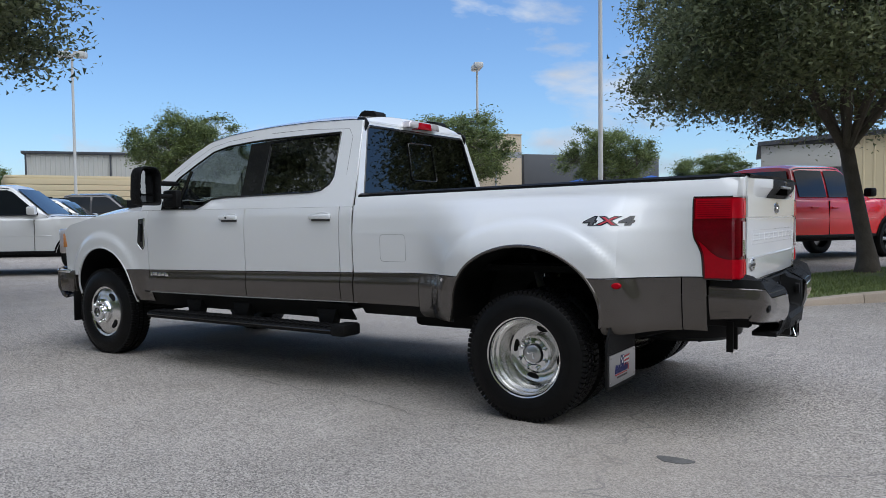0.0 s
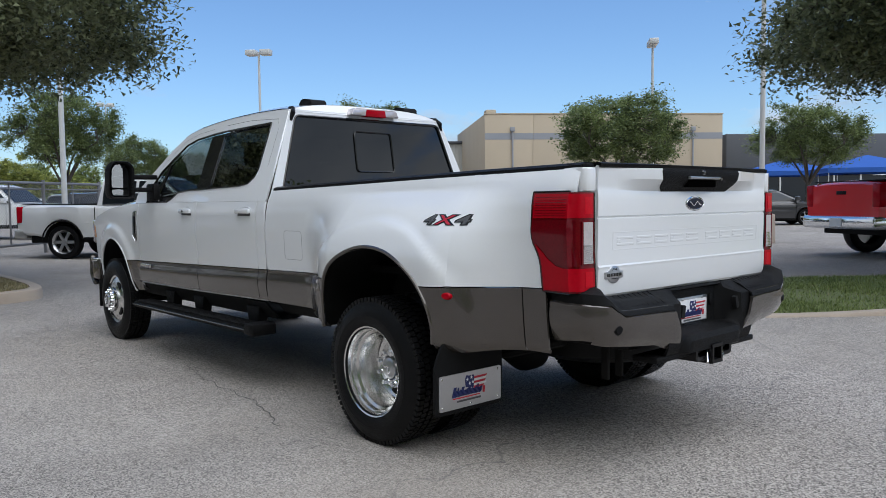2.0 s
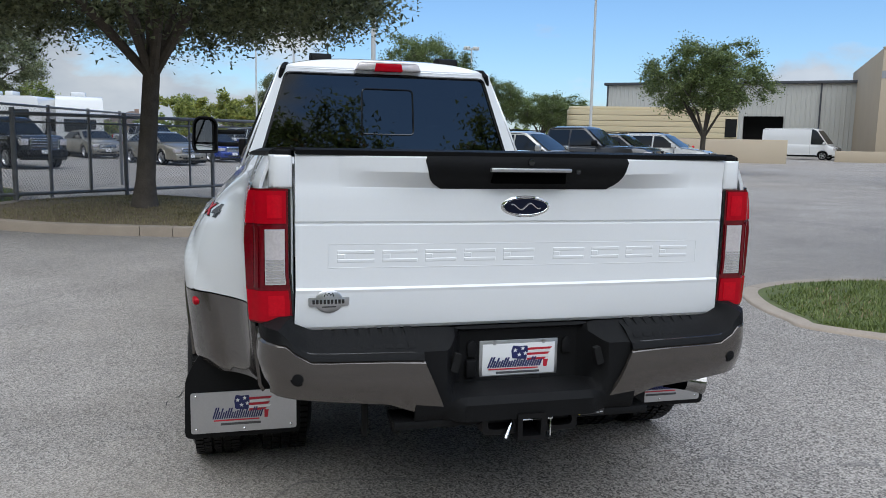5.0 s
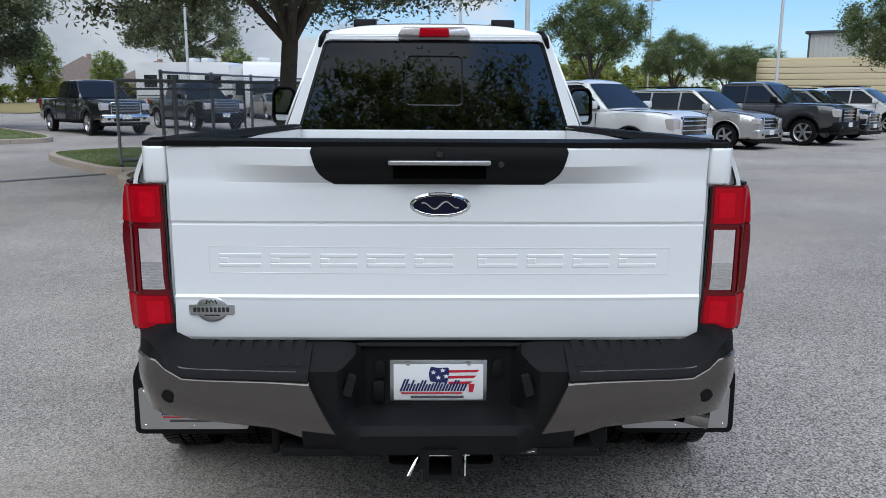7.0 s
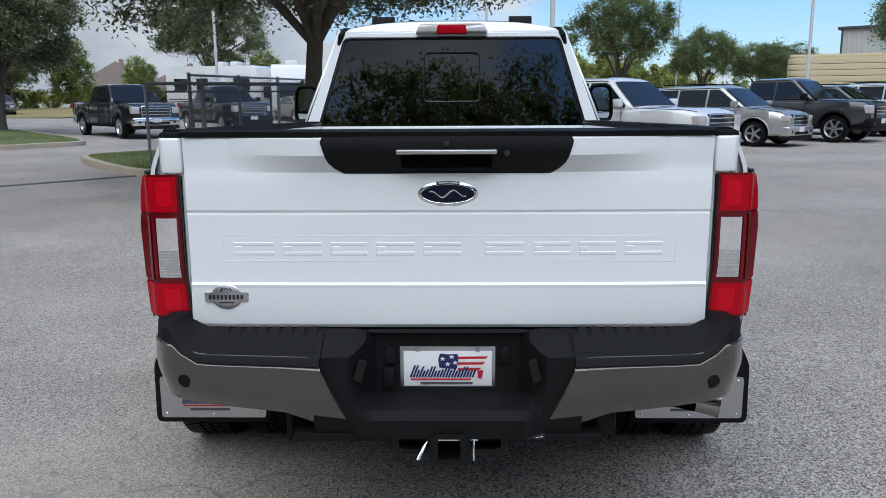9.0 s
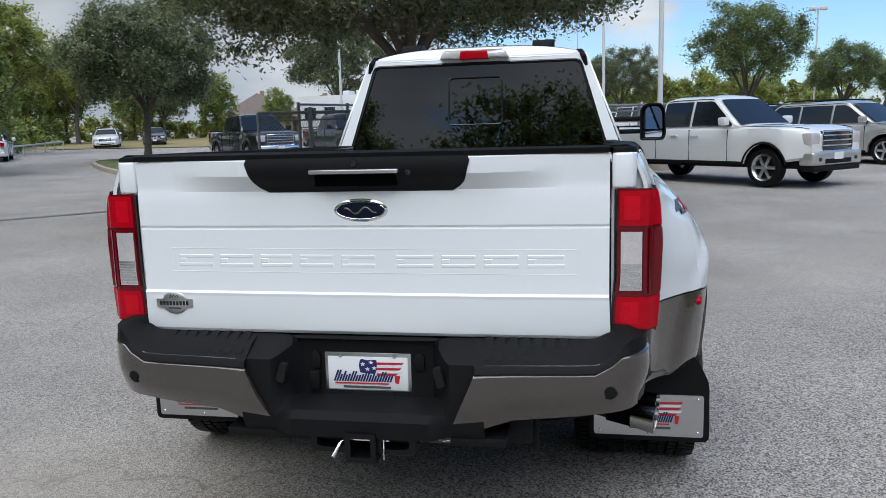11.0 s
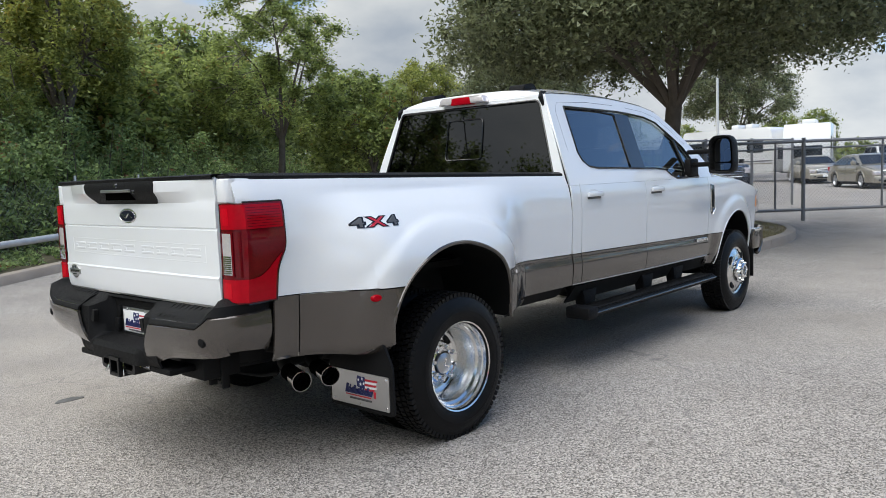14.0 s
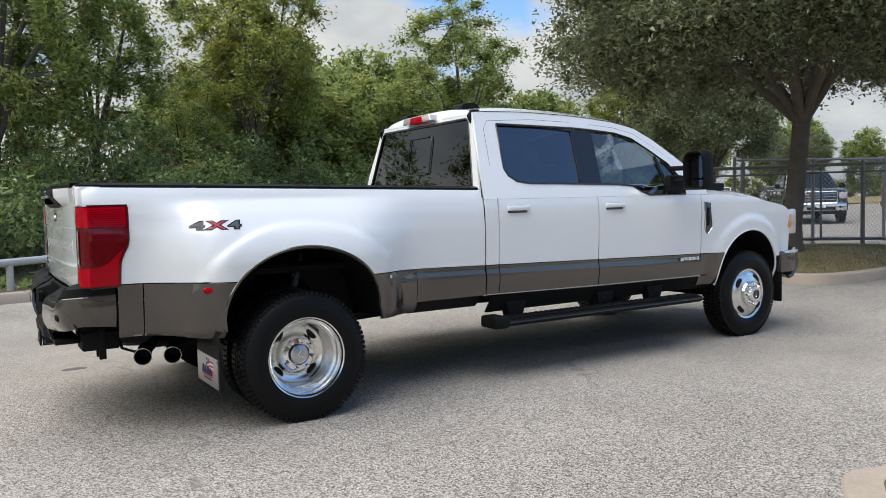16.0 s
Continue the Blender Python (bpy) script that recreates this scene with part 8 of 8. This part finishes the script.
def tan_building():
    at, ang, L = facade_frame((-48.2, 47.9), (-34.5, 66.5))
    t = thing("tan_building", "tan tilt-wall commercial building with a grey band and downpipes", "building", at, ang)
    H = 9.05
    n = 5
    for k in range(n):
        x0, x1 = L * k / n, L * (k + 1) / n - 0.02
        part("wall_panel", bm_box(x0, x1, 0.0, 0.25, 0.0, H, 0.01), STUCCO, t)
        part("paint_band", bm_box(x0, x1, -0.012, -0.002, H - 2.35, H - 1.75), STRIPE, t)
    for k in range(1, n):
        part("pilaster", bm_box(L * k / n - 0.06, L * k / n + 0.06, -0.05, -0.003, 0.2, H - 2.4), STUCCO, t)
    part("side_wall", bm_box(-0.0, 0.25, 0.26, 22.0, 0, H, 0.01), STUCCO, t)
    part("side_wall", bm_box(L - 0.25, L, 0.26, 22.0, 0, H, 0.01), STUCCO, t)
    part("roof", bm_box(0.25, L - 0.25, 0.26, 22.0, H - 0.9, H - 0.6), ROOFD, t)
    part("coping", bm_box(-0.05, L + 0.05, -0.06, 0.32, H, H + 0.10, 0.02), STUCCO, t)
    for x in (2.6, L - 3.0, L * 0.55):
        part("downpipe", bm_tube([(x, -0.12, 0.3), (x, -0.12, H - 1.5)], 0.09, 8), STRIPE, t)
        part("scupper", bm_box(x - 0.22, x + 0.22, -0.28, -0.02, H - 1.6, H - 1.2, 0.02), STRIPE, t)
    for k in range(9):
        part("louvre_blade", bm_box(L - 7.2, L - 5.2, -0.07, -0.004, 2.7 + k * 0.18, 2.82 + k * 0.18), STUCCO, t)
    part("roof_unit", bm_box(0.6, 1.6, 3.0, 4.4, H - 0.6, H + 0.8, 0.1), STUCCO, t)
    # low wall and ramp along the foot
    part("foot_wall", bm_box(-3.0, L + 2.0, -2.2, -1.95, 0, 0.95, 0.02), STUCCO, t)
    return t


tan_building()


def ribbed(t, name, x0, x1, y, z0, z1, material, pitch=0.45):
    """A metal wall with upright ribs."""
    bm = bmesh.new()
    xs, k = [], 0
    x = x0
    while x < x1:
        for dx, dy in ((0, 0), (0.05, -0.04), (0.11, -0.04), (0.16, 0)):
            if x + dx < x1:
                xs.append((x + dx, y + dy))
        x += pitch
    xs.append((x1, y))
    lo, hi = [bm.verts.new((a, b, z0)) for a, b in xs], [bm.verts.new((a, b, z1)) for a, b in xs]
    for i in range(len(xs) - 1):
        bm.faces.new((lo[i], lo[i + 1], hi[i + 1], hi[i]))
    return part(name, bm, material, t, smooth=False, solid=0.02)


def warehouse():
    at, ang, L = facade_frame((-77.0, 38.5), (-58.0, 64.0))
    t = thing("warehouse", "pale ribbed metal warehouse with a dark open dock door", "building", at, ang)
    H = 7.5
    d0, d1 = 14.2, 18.3
    ribbed(t, "wall", 0, d0, 0, 0, H, METALW)
    ribbed(t, "wall", d1, L, 0, 0, H, METALW)
    ribbed(t, "wall", d0, d1, 0, 4.2, H, METALW)
    # added dark wall, coloured as the unlit inside of the dock
    part("dock_lining", bm_box(d0, d1, 2.5, 2.7, 0, 4.3), DARK, t)
    for x in (d0, d1):
        part("dock_jamb", bm_box(x - 0.1, x + 0.1, 0.03, 2.6, 0, 4.3), METALW, t)
    part("side_wall", bm_box(-0.1, 0.1, 0.05, 20, 0, H), METALW, t)
    part("roof", bm_box(-0.4, L + 0.3, -0.35, 20, H, H + 0.28, 0.03), ROOFD, t)
    for x in (0.0, 8.0, 13.0, 21.5, 26.0, L):
        part("downpipe", bm_box(x - 0.08, x + 0.08, -0.18, -0.06, 0, H), ROOFD, t)
    part("wall_door", bm_box(26.6, 28.4, -0.07, -0.045, 0, 3.2), METALW, t)
    return t


warehouse()


def storage_shed():
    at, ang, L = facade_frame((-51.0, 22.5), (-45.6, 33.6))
    t = thing("storage_shed", "long cream metal storage shed with a rounded end", "shed", at, ang)
    H = 3.9
    for k in range(9):
        z0 = 0.2 + k * (H - 0.3) / 9
        part("cladding_course", bm_prism(rounded([(0, 0), (L, 0), (L, 4.5), (0, 4.5)], 0.9, 5), z0, z0 + (H - 0.3) / 9 - 0.03, "z", bevel=0.03), CREAM, t)
    part("roof", bm_prism(rounded([(0.1, 0.1), (L - 0.1, 0.1), (L - 0.1, 4.4), (0.1, 4.4)], 0.9, 5), H - 0.12, H + 0.12, "z", bevel=0.1), CREAM, t)
    # dark sheet on uncut cladding, painted as a shaded opening
    part("end_opening", bm_box(L - 1.0, L - 0.2, -0.02, 0.02, 1.9, 3.2), DARK, t)
    part("low_wall", bm_box(-8, L + 3, -1.5, -1.3, 0, 1.75, 0.02), STUCCO, t)
    return t


storage_shed()


def dark_facade():
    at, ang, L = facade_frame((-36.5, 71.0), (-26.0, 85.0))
    t = thing("showroom", "dark grey showroom front with glazed doors", "building", at, ang)
    part("wall", bm_box(0, L, 0, 8, 3.2, 7.4, 0.02), SLATE, t)
    part("back", bm_box(0, L, 2.5, 8, 0, 3.2), SLATE, t)
    for k in range(7):
        x = L * k / 6
        part("mullion", bm_box(x - 0.08, x + 0.08, 0.1, 0.3, 0, 3.2), POLEM, t)
        if k < 6:
            part("pane", bm_box(x + 0.1, x + L / 6 - 0.1, 0.2, 0.24, 0.3, 3.1), CARGLASS, t)
    part("sign_band", bm_box(0.5, L - 0.5, -0.08, -0.01, 3.3, 3.6), POLEM, t)
    return t


dark_facade()


def steel_building():
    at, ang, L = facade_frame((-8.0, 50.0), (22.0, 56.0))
    t = thing("workshop", "pale ribbed workshop with a dark roof edge and open porch", "building", at, ang)
    ribbed(t, "wall", 4.6, L, 0, 0, 5.9, CREAM, 0.6)
    part("porch_wall", bm_box(0, 4.6, 3.0, 3.2, 0, 5.2), METALW, t)
    part("porch_fascia", bm_box(-0.2, 4.6, -0.1, 0.1, 3.9, 5.4, 0.02), METALW, t)
    part("porch_post", bm_box(0, 0.25, -0.05, 0.2, 0, 3.9), METALW, t)
    part("corner_trim", bm_box(4.5, 4.75, -0.08, 0.1, 0, 5.9), ROOFD, t)
    part("end_wall", bm_box(4.6, 4.8, 0.1, 14, 0, 5.9), METALW, t)
    bm = bm_prism([(-0.4, 5.4), (4.6, 5.75), (L, 6.9), (L, 7.2), (4.6, 6.05), (-0.4, 5.65)], -0.5, 14, "y")
    part("roof", bm, ROOFD, t)
    return t


steel_building()


def canopy(x, y, label, n=1):
    t = thing("canopy", label, "canopy", (x, y, ground_z(x, y)), 40)
    w, d = 3.0, 2.0
    bm = bmesh.new()
    top = bm.verts.new((0, 0, 3.6))
    ring = [bm.verts.new(p) for p in ((-w, -d, 2.75), (w, -d, 2.75), (w, d, 2.75), (-w, d, 2.75))]
    low = [bm.verts.new((v.co.x, v.co.y, 2.45)) for v in ring]
    for k in range(4):
        bm.faces.new((ring[k], ring[(k + 1) % 4], top))
        bm.faces.new((low[k], low[(k + 1) % 4], ring[(k + 1) % 4], ring[k]))
    part("cloth", bm, BLUECL, t, smooth=False, solid=0.02)
    for sx in (-1, 1):
        for sy in (-1, 1):
            part("leg", bm_tube([(sx * (w - 0.08), sy * (d - 0.08), 0), (sx * (w - 0.08), sy * (d - 0.08), 2.75)], 0.035, 8), POLEM, t)
    return t


canopy(-21.5, 51.0, "blue pop-up canopy on white legs")
canopy(-15.5, 49.5, "blue pop-up canopy on white legs beside another")


def house(x, y, turn, label, w=14.0, d=10.0, rz=6.2):
    t = thing("house", label, "house", (x, y, ground_z(x, y)), turn)
    part("wall", bm_box(-w / 2, w / 2, -d / 2, d / 2, 0, 2.7), BRICKW, t)
    bm = bmesh.new()
    e = [bm.verts.new(p) for p in ((-w / 2 - 0.5, -d / 2 - 0.5, 2.6), (w / 2 + 0.5, -d / 2 - 0.5, 2.6), (w / 2 + 0.5, d / 2 + 0.5, 2.6), (-w / 2 - 0.5, d / 2 + 0.5, 2.6))]
    r0, r1 = bm.verts.new((-w / 2 + d / 2, 0, rz)), bm.verts.new((w / 2 - d / 2, 0, rz))
    for f in ((e[0], e[1], r1, r0), (e[1], e[2], r1), (e[2], e[3], r0, r1), (e[3], e[0], r0), (e[3], e[2], e[1], e[0])):
        bm.faces.new(f)
    rf = part("roof", bm, SHINGLE, t, smooth=False)
    part("chimney", bm_box(w * 0.10, w * 0.10 + 0.6, 0.4, 1.0, 4.0, rz + 0.3, 0.02), BRICKW, rf)
    for k in range(3):
        xx = -w / 2 + w * (k + 0.6) / 3.4
        win = part("window", bm_box(xx, xx + 1.4, -d / 2 - 0.06, -d / 2 + 0.02, 0.9, 2.2, 0.02), WHITEPR, t)
        part("pane", bm_box(xx + 0.08, xx + 1.32, -d / 2 - 0.075, -d / 2 - 0.061, 0.98, 2.12), CARGLASS, win)
        win = part("window", bm_box(w / 2 - 0.02, w / 2 + 0.06, -d / 2 + 1 + k * 2.8, -d / 2 + 2.3 + k * 2.8, 0.9, 2.2, 0.02), WHITEPR, t)
        part("pane", bm_box(w / 2 + 0.061, w / 2 + 0.075, -d / 2 + 1.08 + k * 2.8, -d / 2 + 2.22 + k * 2.8, 0.98, 2.12), CARGLASS, win)
    return t


house(-107.0, -47.5, 20, "brown-roofed brick house beyond the field")
house(-122.0, -42.0, -10, "brown-roofed brick house beyond the caravans")
house(-135.0, -19.0, 15, "low brown-roofed house far behind the lot", rz=4.9)
house(-137.0, 0.0, 5, "low brown-roofed house far behind the lot", rz=4.9)
house(-132.0, 18.0, 25, "distant low brown-roofed house", rz=4.9)


def caravan(x, y, turn, label, L=8.5, cab=False):
    t = thing("caravan", label, "caravan", (x, y, ground_z(x, y)), turn)
    CV = PAINTS["white"]
    part("body", bm_prism(rounded([(-L / 2, 0.55), (L / 2, 0.55), (L / 2, 2.2), (L / 2 - 0.25, 3.25), (-L / 2, 3.25)], 0.25, 4), -1.2, 1.2, "y", bevel=0.06), CV, t)
    for k, z in enumerate((1.05, 1.2)):
        for s in (1, -1):
            part("stripe", bm_box(-L / 2 + 0.1, L / 2 - 0.1, s * 1.203, s * 1.212, z, z + 0.07), GREYPR if k else PAINTS["tan"], t)
    for s in (1, -1):
        for a, b in ((-2.7, -1.8), (-1.1, -0.3), (1.5, 2.6)):
            part("window", bm_box(a, b, s * 1.2, s * 1.225, 1.75, 2.5, 0.02), CARGLASS, t)
        part("door", bm_box(0.3, 1.0, s * 1.2, s * 1.22, 0.65, 2.55, 0.02), CV, t)
    part("end_window", bm_box(L / 2 - 0.06, L / 2 + 0.02, -0.8, 0.8, 1.3, 2.0, 0.02), CARGLASS, t)
    for a in (-1.0, 0.0):
        part("roof_unit", bm_box(a - 0.4 + 1.2, a + 0.4 + 0.9, -0.4, 0.4, 3.24, 3.55, 0.08), CV, t)
    for s in (1, -1):
        for a in (-1.6, -0.75):
            part("wheel", bm_lathe([(0, 0.1), (0.2, 0.1), (0.33, 0.11), (0.36, 0.05), (0.36, -0.1), (0, -0.1)], 24, m=Matrix.Translation((a, s * 1.05, 0.36)) @ Matrix.Diagonal((1, s, 1, 1))), RUBBER, t)
    part("hitch_frame", bm_tube([(L / 2, -0.5, 0.55), (L / 2 + 1.2, 0, 0.5), (L / 2, 0.5, 0.55)], 0.06, 8), DARK, t)
    return t


caravan(-46.5, -14.8, 75, "long white caravan with roof units behind the fence", 6.6)
caravan(-46.0, -10.3, 12, "white motor caravan behind the fence", 6.0)

# dry field beyond the lane
FIELD = mat("dry_field", (0.26, 0.21, 0.085), 1.0, var=0.3, scale=0.6, fine=12, bump=0.6, bscale=6)
bm = bm_grid(lambda u, v: (-48 - 45 * u, -26 - 24 * v - 12 * u * (v - 0.5), ground_z(-48 - 45 * u, -26 - 24 * v) + 0.05 + 0.05 * noise.noise(Vector((u * 7, v * 7, 0)))), steps(0, 1, 12), steps(0, 1, 8))
tagged(part("dry_field", bm, FIELD), "strip of dry yellow grass beyond the lane", "field", kind="structure")

# rusty beams by the rail
pile = thing("beam_pile", "heap of old rusty steel beams lying by the rail", "beams", (-10.6, -15.4, ground_z(-10.6, -15.4)), 37)
RUST = mat("rusty_steel", (0.095, 0.055, 0.035), 0.85, var=0.35, scale=5, fine=40, bump=0.4)
for k, (y, z, a, L) in enumerate(((0.0, 0.10, 0, 2.6), (0.32, 0.10, 6, 2.2), (0.15, 0.30, -8, 2.4), (-0.3, 0.1, 3, 1.7), (0.05, 0.48, 14, 1.8))):
    bm = bm_box(-L / 2, L / 2, y - 0.10, y + 0.10, z - 0.10, z - 0.07, 0.006, m=Matrix.Rotation(radians(a), 4, "Z"))
    bm_box(-L / 2, L / 2, y - 0.10, y + 0.10, z + 0.06, z + 0.09, 0.006, bm, Matrix.Rotation(radians(a), 4, "Z"))
    bm_box(-L / 2, L / 2, y - 0.02, y + 0.02, z - 0.07, z + 0.06, 0.004, bm, Matrix.Rotation(radians(a), 4, "Z"))
    part("beam", bm, RUST, pile)

# oil stain and a drain cover on the asphalt
STAIN = mat("oil_stain", (0.11, 0.105, 0.10), 0.8, var=0.4, scale=14, fine=80)
st = [(0.99 + 0.09 * math.cos(t) * (1 + 0.2 * math.sin(3 * t)), -1.475 + 0.055 * math.sin(t) * (1 + 0.15 * math.cos(2 * t))) for t in steps(0, 2 * math.pi, 28)[:-1]]
tagged(part("oil_stain", bm_prism(st, -0.002, 0.003, "z"), STAIN), "dark oval oil stain on the asphalt", "stain", kind="structure")

# long cracks in the asphalt beside the truck
CRACKM = mat("open_crack", (0.075, 0.072, 0.068), 1.0, var=0.3, scale=20)
for seed, line in ((3, [(-4.0, -0.76), (-3.25, -0.95), (-2.65, -1.07), (-2.1, -1.19), (-1.2, -1.24), (-0.6, -1.42)]),):
    pts = [Vector(a).lerp(Vector(b), u) for a, b in zip(line, line[1:]) for u in steps(0, 1, 16)[:-1]]
    left, right = [], []
    for k, q in enumerate(pts):
        dx, dy = 0.03 * noise.noise(Vector((k * 0.33, seed, 0.0))), 0.05 * noise.noise(Vector((k * 0.33, 0.0, seed)))
        w = 0.0022 + 0.0035 * abs(noise.noise(Vector((k * 0.7, seed, 4.0))))
        z = ground_z(q.x, q.y) + 0.004
        left.append((q.x + dx, q.y + dy + w, z)); right.append((q.x + dx, q.y + dy - w, z))
    tagged(part("asphalt_crack", bm_strip(left, right, closed=False), CRACKM), "thin wandering crack in the worn asphalt", "crack", kind="structure")
